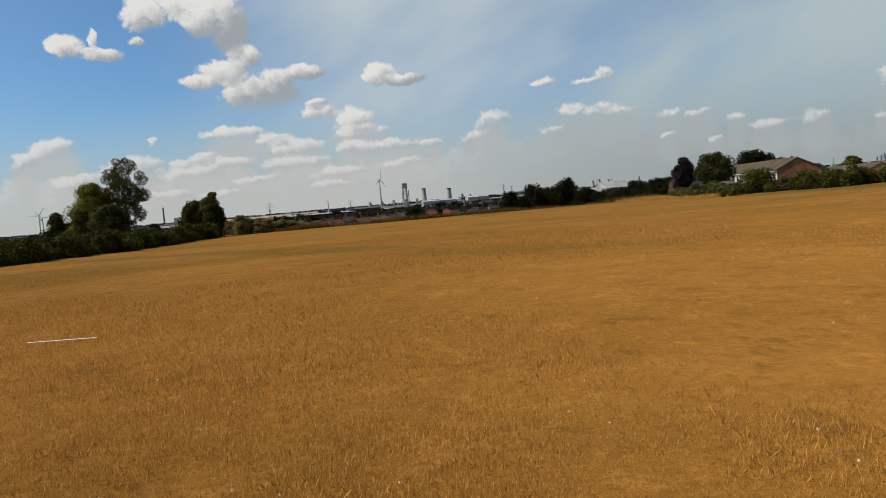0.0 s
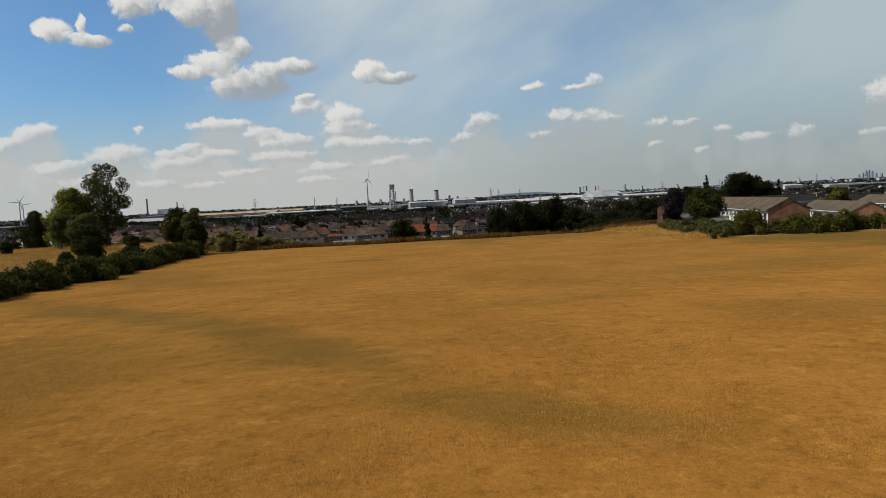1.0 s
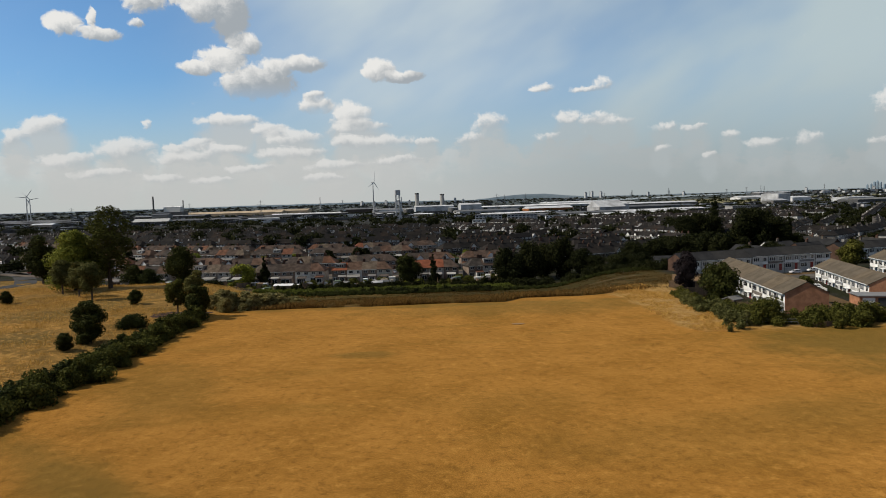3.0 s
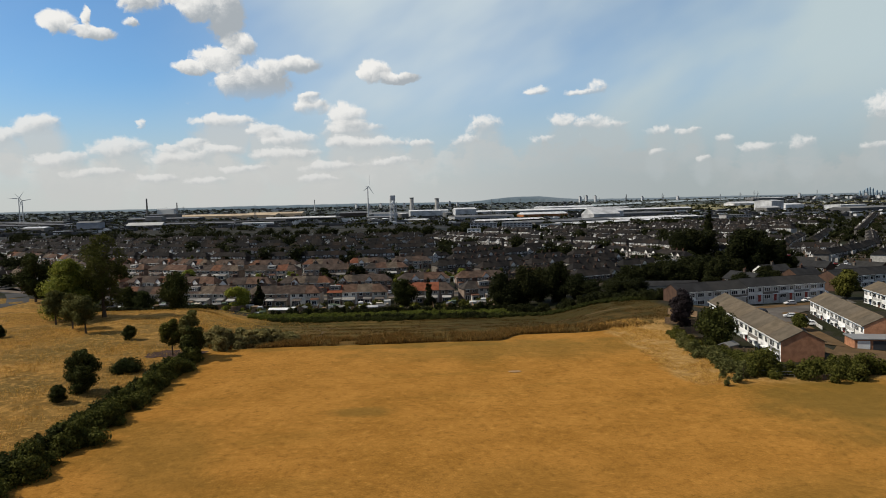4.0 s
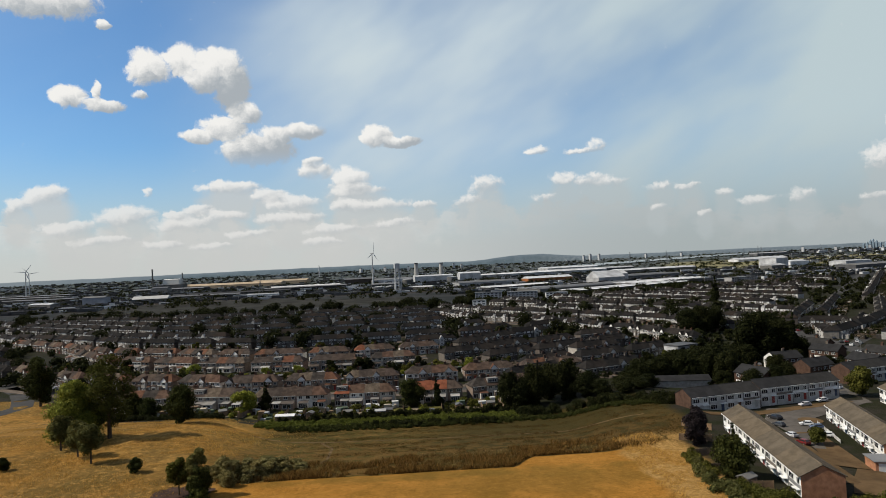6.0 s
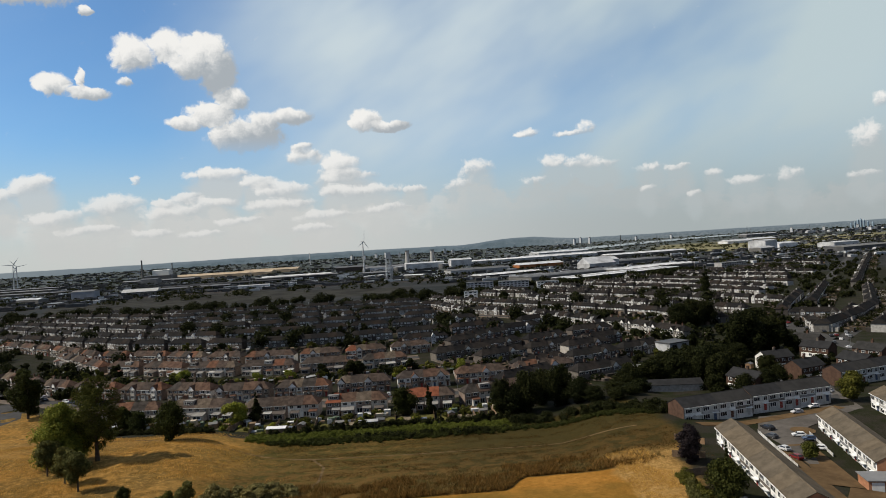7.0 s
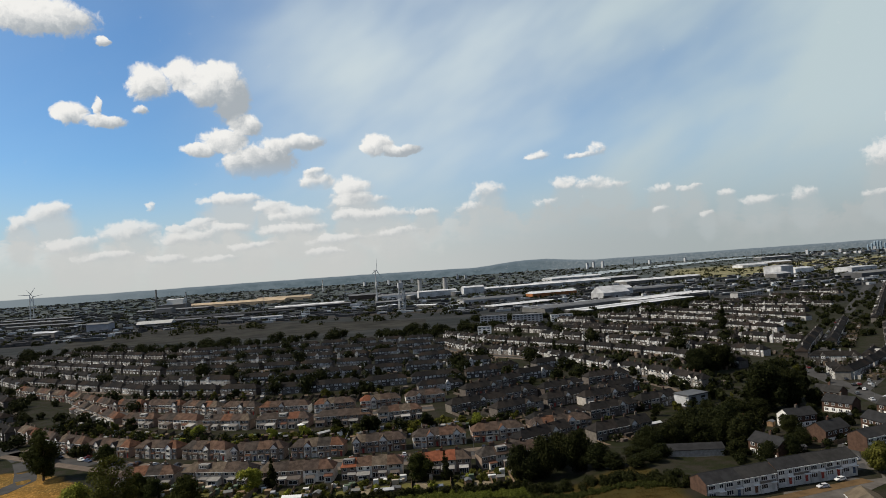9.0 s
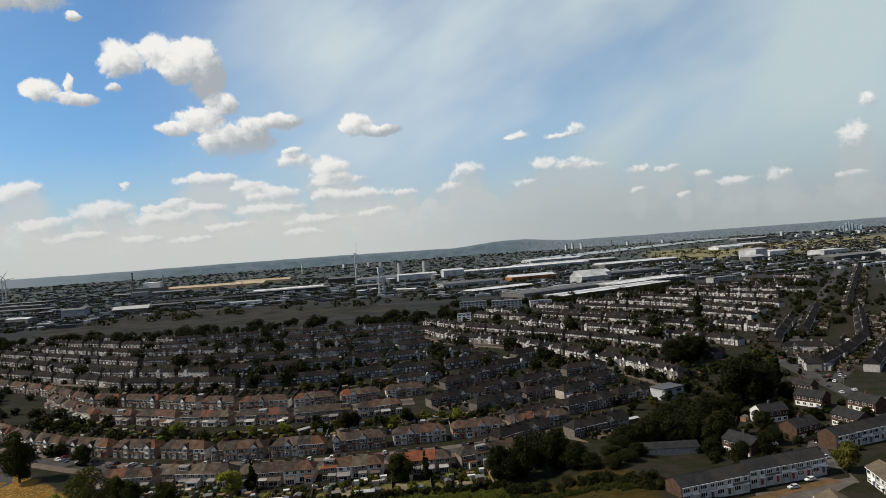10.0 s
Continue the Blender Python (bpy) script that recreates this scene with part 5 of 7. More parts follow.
def hedge(name, pts, width, height, leaf, per_m, size, label, seed, sway=0.35):
    """A clipped-wild hedge: round masses along a line, covered in leaves."""
    rng = np.random.default_rng(seed)
    root = tagged(new(name), label, "hedge")
    cs, rs = [], []
    stems = Solid()
    for (x0, y0), (x1, y1) in zip(pts, pts[1:]):
        length = math.hypot(x1 - x0, y1 - y0)
        mean = min(width * 0.34, height * 0.55)
        for k in range(max(2, int(length * width / (mean * mean * 1.1)))):
            f, q = rng.random(), rng.normal() * width * sway * 0.75
            ux, uy = (x1 - x0) / length, (y1 - y0) / length
            x, y = x0 + (x1 - x0) * f - uy * q, y0 + (y1 - y0) * f + ux * q
            hh = height * (0.5 + 0.5 * rng.random() ** 1.3) * (1.0 - 0.35 * min(1.0, abs(q) / width * 1.4))
            r = mean * (0.5 + 1.0 * rng.random() ** 1.6)
            for zc in np.arange(r * 0.4, max(hh - r * 0.5, r * 0.5), r * 0.9):
                cs.append((x + rng.normal() * 0.2, y + rng.normal() * 0.2, gz(x, y) + zc))
                rs.append(r * (1.0 - 0.25 * zc / hh))
            if k % 5 == 0:
                stems.tube((x, y, gz(x, y) - 0.2), (x + rng.normal() * 0.3, y + rng.normal() * 0.3, gz(x, y) + hh * 0.7), 0.06, 0.02, 5)
    cs, rs = np.array(cs), np.array(rs)
    total = sum(math.hypot(b[0] - a[0], b[1] - a[1]) for a, b in zip(pts, pts[1:]))
    n = int(total * per_m)
    v = np.concatenate([leaf_cards(cs, rs, n, size, rng), leaf_cards(cs, rs * 0.6, n // 4, size * 1.8, rng)])
    f = new("foliage", quads_mesh("foliage", v, 4, leaf))
    f.parent = root
    tagged(part("stems", stems, BARK, root), kind="stuff")
    return root


hedge("field_hedge", [(-47.6, 40), (-47.5, 75), (-46.8, 100), (-46.8, 125), (-46.5, 139)], 4.4, 4.0, LEAF_MID, 900, 0.17, "thick dark green hedge along the field edge", 41)
hedge("field_hedge", [(-49.5, 52), (-49.0, 88), (-48.4, 120), (-47.6, 137)], 3.2, 3.6, LEAF_GREEN, 420, 0.17, "sunlit mid-green hawthorn growth on the field hedge", 42)
hedge("boundary_hedge", [(60.5, 113.5), (66, 110.5), (74, 109.2), (83, 111.5), (98, 114)], 5.2, 5.2, LEAF_MID, 1000, 0.17, "bushy green boundary hedge before brick gable", 43)
hedge("boundary_hedge", [(57.0, 133), (58.6, 124), (57.5, 117), (61.0, 114)], 3.4, 3.2, LEAF_DRY, 460, 0.17, "untidy green hedge between field and gardens", 44)
hedge("boundary_hedge", [(62.0, 128), (63.5, 120), (64.0, 115)], 4.0, 2.8, LEAF_MID, 560, 0.17, "thick green shrubs behind the white terrace", 57)
hedge("boundary_hedge", [(61.5, 152), (60.0, 143), (59.5, 136)], 2.6, 2.4, LEAF_MID, 420, 0.17, "green shrubs along garden fences", 58)
hedge("boundary_hedge", [(60.5, 146), (58.5, 138), (57.2, 131)], 2.2, 2.2, LEAF_DRY, 300, 0.16, "dusty olive hedge beside the rough grass", 45)
hedge("bramble_bank", [(-58, 235), (-40, 234), (-15, 233), (10, 233), (34, 231)], 11.0, 1.7, LEAF_BRAMBLE, 1700, 0.16, "low bank of green brambles behind garden fences", 46)
hedge("bramble_bank", [(-50, 229), (-15, 226), (12, 225), (36, 226)], 7.0, 1.5, LEAF_GREEN, 900, 0.17, "low spread of dark green brambles in rough grass", 51)
hedge("bramble_bank", [(-120, 256), (-95, 248), (-70, 238)], 4.5, 2.4, LEAF_DARK, 230, 0.26, "dark green bramble bank behind garden fences", 47)
hedge("wood_edge", [(34, 232), (50, 230), (64, 223), (78, 212)], 6.0, 3.6, LEAF_DARK, 330, 0.27, "dark shrubs at the edge of rough ground", 48)
hedge("bramble_bank", [(34, 226), (48, 223), (64, 215), (76, 206)], 5.0, 1.3, LEAF_GREEN, 500, 0.17, "green brambles along the foot of a wood", 53)
hedge("bramble_bank", [(-52, 241), (-20, 240), (10, 239.5), (36, 238)], 4.0, 3.4, LEAF_DARK, 300, 0.28, "tall dark bramble and elder along garden ends", 54)
hedge("bramble_bank", [(-20, 228), (0, 226), (26, 224)], 4.0, 2.8, LEAF_DARK, 130, 0.26, "dark elder scrub rising from brambles", 55)
hedge("wood_edge", [(72, 210), (80, 204)], 4.0, 4.5, LEAF_DARK, 330, 0.24, "dark shrubs beside the end of a terrace", 49)
snag = put(make_tree("dead_shrub", "small dry brown shrub at field corner", 1.6, 1.7, 0.1, "dome", LEAF_DRY, 8, 500, 0.1, 50, "shrub"), 52.6, 106.6)
plant(snag, [(55.5, 108.5, 1.4, 1.6), (54.0, 112.0, 1.1, 1.3), (57.2, 110.5, 1.8, 1.6)])


# ---- grass ----
def blades(name, x, y, h, wid, lean, material, label, category, seed):
    """One pointed blade at each place."""
    rng = np.random.default_rng(seed)
    n = len(x)
    a = rng.random(n) * 2 * math.pi
    z = terr(x, y) - 0.01
    hh = h * (0.5 + 0.8 * rng.random(n))
    ww = wid * (0.6 + 0.7 * rng.random(n))
    ux, uy = np.cos(a) * ww, np.sin(a) * ww
    lx, ly = rng.normal(size=n) * lean * hh, rng.normal(size=n) * lean * hh
    p = np.stack([np.stack([x - ux, y - uy, z], -1), np.stack([x + ux, y + uy, z], -1), np.stack([x + ux * 0.5 + lx * 0.5, y + uy * 0.5 + ly * 0.5, z + hh * 0.6], -1),
                  np.stack([x + lx, y + ly, z + hh], -1)], 1).reshape(-1, 3)
    tagged(new(name, quads_mesh(name, p, 4, material)), label, category, kind="stuff")


def scatter(n, x0, x1, y0, y1, seed, power=1.0):
    rng = np.random.default_rng(seed)
    return x0 + (x1 - x0) * rng.random(n), y0 + (y1 - y0) * rng.random(n) ** power


rng = np.random.default_rng(60)
away = 1.2 + 52.0 * rng.random(520000) ** 1.9
turn = radians(90) + radians(62) * (2 * rng.random(520000) - 1)
gx, gy = away * np.cos(turn), -7.6 + away * np.sin(turn)
keep = gx > -46
clump = np.array([noise.noise(Vector((a * 0.5, b * 0.5, 0.0))) + 0.6 * noise.noise(Vector((a * 1.9, b * 1.9, 4.0))) for a, b in zip(gx, gy)])
blades("dry_grass", gx[keep], gy[keep], (0.035 + 0.05 * np.clip(clump + 0.35, 0, 1))[keep], (0.0012 + 0.0004 * away)[keep], 0.28, STRAW_BLADE, "short dry straw-coloured grass on the field", "grass", 61)
rng = np.random.default_rng(64)
gx, gy = scatter(240, -8, 9, -4.5, 14, 65)
n = len(gx)
c = np.stack([gx, gy, terr(gx, gy) + 0.07 + 0.05 * rng.random(n)], -1)
tagged(new("clover_heads", quads_mesh("clover_heads", leaf_cards(c, np.full(n, 0.007), n * 6, 0.012, rng), 4, FLOWER)), "pale dried clover heads scattered in the grass", "flower", kind="stuff")
gx, gy = scatter(105000, -135, -14, 70, 240, 66)
keep = (gx < -49) | ((gy > 150) & (np.random.default_rng(90).random(len(gx)) < (-30 - gx) / 60))
gx, gy = gx[keep], gy[keep]
swell = np.array([noise.noise(Vector((a * 0.06, b * 0.09, 7.0))) + 0.7 * noise.noise(Vector((a * 0.28, b * 0.4, 3.0))) for a, b in zip(gx, gy)])
keep = swell > -0.12
gx, gy, swell = gx[keep], gy[keep], swell[keep]
blades("meadow_grass", gx, gy, 0.32 + 0.5 * np.clip(swell + 0.12, 0, 0.8), 0.045, 0.45, TALL_STRAW, "tall uncut golden meadow grass", "grass", 67)
gx, gy = scatter(15000, 46.5, 60, 108, 172, 68)
keep = gx > 46.5 + np.abs(gy - 125) * 0.06
gx, gy = gx[keep], gy[keep]
swell = np.array([noise.noise(Vector((a * 0.16, b * 0.16, 1.0))) + 0.6 * noise.noise(Vector((a * 0.6, b * 0.6, 8.0))) for a, b in zip(gx, gy)])
keep = swell > -0.3
blades("rough_grass", gx[keep], gy[keep], 0.22 + 0.5 * np.clip(swell + 0.2, 0, 1)[keep], 0.045, 0.7, TALL_STRAW, "rough golden grass beside the mown field", "grass", 69)
gx, gy = scatter(70000, -60, 74, 151.5, 229, 70)
keep = (np.random.default_rng(91).random(len(gx)) < (gx + 62) / 45) & (gy > 152 + 9.0 * sm(20, 28, gx))
gx, gy = gx[keep], gy[keep]
swell = np.array([noise.noise(Vector((a * 0.035, b * 0.2, 5.0))) + 0.7 * noise.noise(Vector((a * 0.25, b * 0.45, 9.0))) for a, b in zip(gx, gy)])
keep = swell > -0.05
gx, gy, swell = gx[keep], gy[keep], swell[keep]
blades("weed_strip", gx, gy, 0.25 + 0.5 * np.clip(swell, 0, 0.8), 0.05, 0.6, WEED_BLADE, "brown-green weeds and dock stems beyond the field", "weeds", 71)
gx, gy = scatter(26000, -44, 62, 151, 170, 72, 1.5)
tall = np.array([noise.noise(Vector((a * 0.05, b * 0.3, 2.0))) + 0.6 * noise.noise(Vector((a * 0.4, b * 0.5, 6.0))) for a, b in zip(gx, gy)])
keep = (gy > 152 + 9.0 * sm(20, 28, gx)) & (tall > -0.1)
gx, gy = gx[keep], gy[keep]
blades("seeding_grass", gx, gy, 0.8, 0.05, 0.35, PALE_STRAW, "tall pale seeding grass along the field's far edge", "grass", 73)
gx, gy = scatter(60000, -47, 62, 0, 1, 74)
depth = gy ** 1.3 * 17.0
gy = 150.9 + 9.3 * sm(19, 27, gx) + depth
swell = np.array([noise.noise(Vector((a * 0.09, b * 0.22, 3.0))) + 0.7 * noise.noise(Vector((a * 0.45, b * 0.5, 5.0))) for a, b in zip(gx, gy)])
keep = (swell > -0.22 + 0.025 * depth) & (np.random.default_rng(92).random(len(gx)) < (60 - gx) / 25)
blades("edge_weeds", gx[keep], gy[keep], (0.85 + 0.7 * np.clip(swell + 0.1, 0, 0.8))[keep], 0.055, 0.3, EDGE_BLADE, "tall red-brown dock and dry grass edging the field", "weeds", 75)

# ---- white terraces of the close ----
EW, ED, EE, ET = 5.9, 7.8, 5.0, 7.0


def make_estate_house(first, last, roof, cladding, gable_mat, extras=True, wall=WALL_WHITE):
    """Two-storey house of a white terrace; the shown front is at -y."""
    root = new("white_terraced_house")
    x0, x1, y = -EW / 2, EW / 2, -ED / 2
    part("wall", Solid().box(x0, x1, y, -y, -2.5, EE), wall, root)
    part("roof", gable_roof(x0 + (0.0 if not first else -0.25), x1 + (0.25 if last else 0.0), ED / 2, EE, ET, 0.4), roof, root)
    part("ridge_tiles", Solid().prism([(-0.16, ET + 0.1), (0.16, ET + 0.1), (0, ET + 0.3)], x0, x1), roof, root)
    part("gutter", Solid().box(x0, x1, y - 0.52, y - 0.38, EE - 0.28, EE - 0.14), FRAME_WHITE, root)
    part("drainpipe", Solid().tube((x0 + 0.12, y - 0.07, -0.5), (x0 + 0.12, y - 0.07, EE - 0.2), 0.05, 0.05, 6), TYRE, root)
    for flag, x in ((first, x0), (last, x1)):
        if flag:
            a, b = (x - 0.12, x - 0.002) if x < 0 else (x + 0.002, x + 0.12)
            part("gable_wall", Solid().prism([(y, -2.5), (-y, -2.5), (-y, EE), (0, ET), (y, EE)], a, b), gable_mat, root, "plain brown brick gable end")
    part("cladding_panel", Solid().box(x0 + 0.25, x1 - 0.25, y - 0.07, y - 0.003, 2.35, 3.05), cladding, root, "hung tile panel between the storeys")
    window(root, -1.35, 3.15, 2.2, 1.25, y, 3)
    window(root, 1.75, 3.15, 1.3, 1.25, y, 2)
    window(root, -1.35, 0.75, 2.3, 1.4, y, 3)
    d = part("door", Solid().box(1.2, 2.15, y - 0.07, y + 0.01, 0.0, 2.05).box(1.1, 2.25, y - 0.1, y, 2.05, 2.15), DOOR_PAINT, root)
    part("letter_flap", Solid().box(1.5, 1.85, y - 0.09, y - 0.06, 1.0, 1.06), STEEL, d)
    if extras:
        part("door_canopy", Solid().box(0.7, 2.75, y - 1.0, y - 0.003, 2.3, 2.42), FRAME_WHITE, root)
    return root


ESTATE = {}


def estate_row(p0, p1, n, eave0, eave1, roof, gable_mat, group, label):
    """n houses from p0 to p1 (eave line of the shown front), eaves at the given heights."""
    ux, uy = (p1[0] - p0[0]), (p1[1] - p0[1])
    length = math.hypot(ux, uy)
    ux, uy = ux / length, uy / length
    k_w = length / (n * EW)
    for k in range(n):
        f = (k + 0.5) / n
        x, y = p0[0] + ux * length * f - uy * ED / 2, p0[1] + uy * length * f + ux * ED / 2
        z = eave0 + (eave1 - eave0) * f - EE
        key = (k == 0, k == n - 1, roof.name, k % 2, gable_mat.name)
        m = pose(x, y, z, 0, 0, math.degrees(math.atan2(uy, ux))) @ Matrix.Diagonal((k_w, 1, 1, 1))
        if key not in ESTATE:
            ESTATE[key] = make_estate_house(key[0], key[1], roof, CLADDING if k % 2 else WALL_WHITE, gable_mat, True, WALL_CREAM if roof == ROOF_SLATE else WALL_WHITE)
            ob = ESTATE[key]
            ob.matrix_world = m
        else:
            ob = copy_thing(ESTATE[key], m)
            ob.matrix_basis = m
        tagged(ob, label, "house", group)


# the shown fronts face left: the line runs from the far end to the near end
estate_row((79.2, 170.8), (70.0, 121.0), 8, 2.7, 2.5, ROOF_GREY, BRICK, "white terrace by the field", "white rendered terraced house with grey-brown tiled roof")
estate_row((115.0, 183.4), (103.0, 144.0), 7, 0.2, 0.2, ROOF_GREY, BRICK, "white terrace across the close", "white rendered terraced house with canopied door, grey-brown roof")
estate_row((81.0, 195.0), (105.0, 200.5), 4, 1.7, 1.7, ROOF_SLATE, BRICK_DARK, "far terrace of the close", "white terraced house with dark grey tiled roof")
estate_row((106.2, 202.4), (135.5, 208.3), 5, 1.8, 1.8, ROOF_SLATE, BRICK_DARK, "far terrace of the close", "white terraced house with tile-hung panel, dark grey roof")
estate_row((155.0, 231.0), (185.0, 240.0), 5, 0.4, 0.4, ROOF_SLATE, BRICK_DARK, "terrace beyond the close", "white terraced house beyond the parked cars")
estate_row((143.0, 200.0), (134.0, 165.0), 6, 0.6, 0.6, ROOF_GREY, BRICK, "last white terrace", "white terraced house beside a lime tree")


def make_villa(wall, side, roof, name="brick_house"):
    """Pair of plain brick houses with windows on the long side."""
    root = new(name)
    part("wall", body_walls(-6.6, 6.6, True, True, 4.0, 5.1, 7.6), wall, root)
    part("roof", gable_roof(-6.85, 6.85, 4.0, 5.1, 7.6, 0.4), roof, root)
    part("end_wall", Solid().prism([(-4.0, -1.2), (4.0, -1.2), (4.0, 5.1), (0, 7.5), (-4.0, 5.1)], -6.72, -6.603), side, root)
    part("ground_floor_panel", Solid().box(-5.9, 5.9, -4.07, -4.003, 0.2, 2.3), WALL_WHITE, root, "white painted ground floor front")
    for x in (-4.6, -1.6, 1.6, 4.6):
        window(root, x, 3.3, 1.7, 1.2, -4.0, 2)
        window(root, x, 0.8, 1.6, 1.25, -4.07, 2)
    chimney(root, 0.0, 7.6)
    return root


villa = make_villa(BRICK_DARK, WALL_WHITE, ROOF_SLATE)
tagged(villa, "dark brick house with one white gable end", "house", "houses by the main road")
villa.matrix_world = pose(160.0, 283.0, gz(160, 283), 0, 0, 8)
plain = make_villa(BRICK_DARK, BRICK_DARK, ROOF_SLATE)
tagged(plain, "dark brown brick house with slate-grey roof", "house", "houses by the main road")
plain.matrix_world = pose(124.0, 238.0, gz(124, 238), 0, 0, -72)
for x, y, turn in ((155.5, 254, 20), (193, 303, -60), (181, 259, -82), (131, 272, -80), (206, 284, -70), (205, 330, -62)):
    copy_thing(plain, pose(x, y, gz(x, y), 0, 0, turn))

# flat-roofed hut among the trees
hut = thing("low_hut", "long low hut with shallow grey roof among trees", "building")
part("wall", Solid().box(-11, 11, -4, 4, -1, 2.9), WALL_DARK, hut)
part("roof", gable_roof(-11.3, 11.3, 4.0, 2.9, 4.2, 0.3), ROOF_SLATE, hut)
hut.matrix_world = pose(99, 249, gz(99, 249), 0, 0, -8)

# ---- terraces of the town ----
terrace(ROWS["a"], ["back", "back2", "back", "back3", "back2", "back4", "back", "back2", "back3"], "near", "first terrace", 4, 3.0, 3, red=(14, 18, 19, 20))
terrace(ROWS["b"], ["gable", "front", "front", "gable", "front"], "near", "second terrace", 4, 3.2, 4)
terrace(ROWS["c"], ["back2", "back", "back4", "back3", "back2", "back", "back2"], "near", "third terrace", 4, 3.2, 5, red=(31,))
terrace(ROWS["d"], ["front", "gable", "front", "front"], "near", "fourth terrace", 4, 3.2, 6, red=(52,))
terrace(ROWS["e"], ["far"], "far", "fifth terrace", 5, 3.5, 7)
terrace(ROWS["f"], ["far", "far", "gable", "far"], "far", "sixth terrace", 5, 3.5, 8)
terrace(ROWS["g"], ["far"], "far", "seventh terrace", 5, 3.5, 9)
terrace(ROWS["h"], ["far", "gable", "far"], "far", "eighth terrace", 5, 4.0, 10)
terrace(ROWS["i"], ["far"], "far", "ninth terrace", 5, 4.0, 11)
terrace(ROWS["j"], ["far", "far", "gable"], "far", "tenth terrace", 5, 4.0, 12)
# streets that climb to the main road on the right
GAB = ["gable", "far", "far", "gable", "far"]
terrace([(140, 462), (152, 439), (170, 372)], ["gable", "far", "far", "gable"], "white", "white gabled street", 4, 2.0, 13, garden=1)
terrace([(28, 709), (52, 628), (99, 573), (138, 470)], GAB, "far", "white gabled street", 5, 3.0, 21, garden=1)
terrace([(72, 700), (149, 588), (190, 512), (218, 432)], ["far"], "far", "back street", 5, 3.0, 22, garden=-1)
terrace([(133, 717), (200, 596), (258, 470)], GAB, "far", "second gabled street", 5, 3.0, 23, garden=1)
terrace([(162, 772), (234, 652), (280, 538)], ["far"], "far", "back street", 5, 3.0, 24, garden=-1)
terrace([(178, 803), (264, 636), (308, 518)], GAB, "far", "third gabled street", 5, 3.0, 25, garden=1)
terrace([(238, 826), (306, 698), (338, 606)], ["far"], "far", "back street", 5, 3.0, 26, garden=-1)
terrace([(285, 880), (318, 813), (345, 728), (366, 640)], GAB, "far", "fourth gabled street", 5, 3.0, 27, garden=1)
terrace([(335, 900), (372, 820), (404, 720), (418, 664)], ["far"], "far", "back street", 5, 3.0, 28, garden=-1)
terrace([(390, 932), (435, 840), (470, 764)], GAB, "far", "fifth gabled street", 5, 3.0, 29, garden=1)
terrace([(455, 940), (500, 850), (530, 812)], GAB, "far", "back street", 5, 3.0, 30, garden=1)
terrace([(30, 788), (84, 690), (120, 640)], ["far", "gable"], "far", "back street", 5, 3.0, 31, garden=1)
terrace([(96, 830), (150, 745)], ["far"], "far", "back street", 5, 3.0, 32, garden=1)
# cross streets
for k, (x0, y0, x1, y1, style, side) in enumerate(((40, 388, 64, 401, "mid", 1), (70, 398, 102, 414, "mid", -1), (34, 431, 74, 454, "mid", 1), (64, 459, 108, 474, "far", 1), (44, 491, 84, 511, "far", 1),
                                                   (104, 424, 132, 432, "mid", 1), (80, 331, 134, 354, "mid", 1), (50, 321, 80, 333, "mid", 1), (70, 284, 98, 295, "mid", -1), (38, 287, 62, 303, "mid", -1),
                                                   (36, 352, 128, 398, "mid", 1), (-4, 441, 26, 446, "far", 1), (86, 364, 132, 384, "mid", -1), (84, 500, 110, 512, "far", 1), (13, 371, 44, 384, "mid", -1), (24, 415, 48, 426, "mid", 1))):
    terrace([(x0, y0), (x1, y1)], ["far", "front", "far", "gable"], style, "cross street", 5, 3.0, 60 + k, garden=side, depth=9.0)


def main_road_x(y):
    return float(np.interp(y, [298, 336, 405, 577, 733, 909, 1210], [219, 228, 242, 367, 486, 620, 850]))


for k, (x0, y0, x1, y1) in enumerate(((470, 1000, 545, 850), (520, 1012, 575, 905), (566, 1040, 622, 935), (640, 1080, 680, 1010), (330, 968, 366, 898), (420, 990, 455, 920), (250, 905, 290, 835), (190, 890, 232, 812), (120, 880, 160, 800))):
    terrace([(x0, y0), (x1, y1)], GAB, "far", "outer terraces", 5, 3.0, 80 + k, garden=1)
# rows past the main road
terrace([(352, 574), (286, 486), (262, 450)], ["far"], "far", "terraces past the main road", 5, 4.0, 39, garden=-1)
terrace([(420, 640), (300, 478)], ["far"], "far", "terraces past the main road", 5, 4.0, 40, garden=1)
terrace([(430, 592), (333, 456), (290, 414), (238, 371)], ["far", "far", "far", "gable", "far", "far", "far"], "far", "terraces past the main road", 5, 3.0, 41, garden=1)
terrace([(470, 590), (392, 490), (300, 396), (262, 356)], ["far"], "far", "terraces past the main road", 5, 3.0, 42, garden=-1)
for k in range(6):
    off = 30 + 42 * k
    line = [(main_road_x(y) + off, y - off * 0.35) for y in range(1180, 330 if k > 2 else 600, -40)]
    terrace(line, ["far", "far", "far", "gable", "far", "far", "far"], "far", "terraces past the main road", 5, 5.0, 43 + k, garden=1)
for k, (x0, y0, x1, y1) in enumerate(((-640, 980, -480, 820), (-520, 780, -350, 600), (-560, 860, -400, 690), (-430, 640, -300, 500), (-390, 560, -270, 440), (-330, 480, -235, 390))):
    terrace([(x0, y0), (x1, y1)], ["far", "far", "far", "gable"], "far", "outer terraces", 5, 4.0, 50 + k, garden=1)
terrace([(252, 398), (246, 384), (258, 358)], ["gable", "front", "far"], "white", "shops by the main road", 4, 2.0, 91)
terrace([(262, 440), (292, 424), (318, 452)], ["far", "gable", "far"], "far", "terraces past the main road", 5, 3.0, 92, garden=-1)
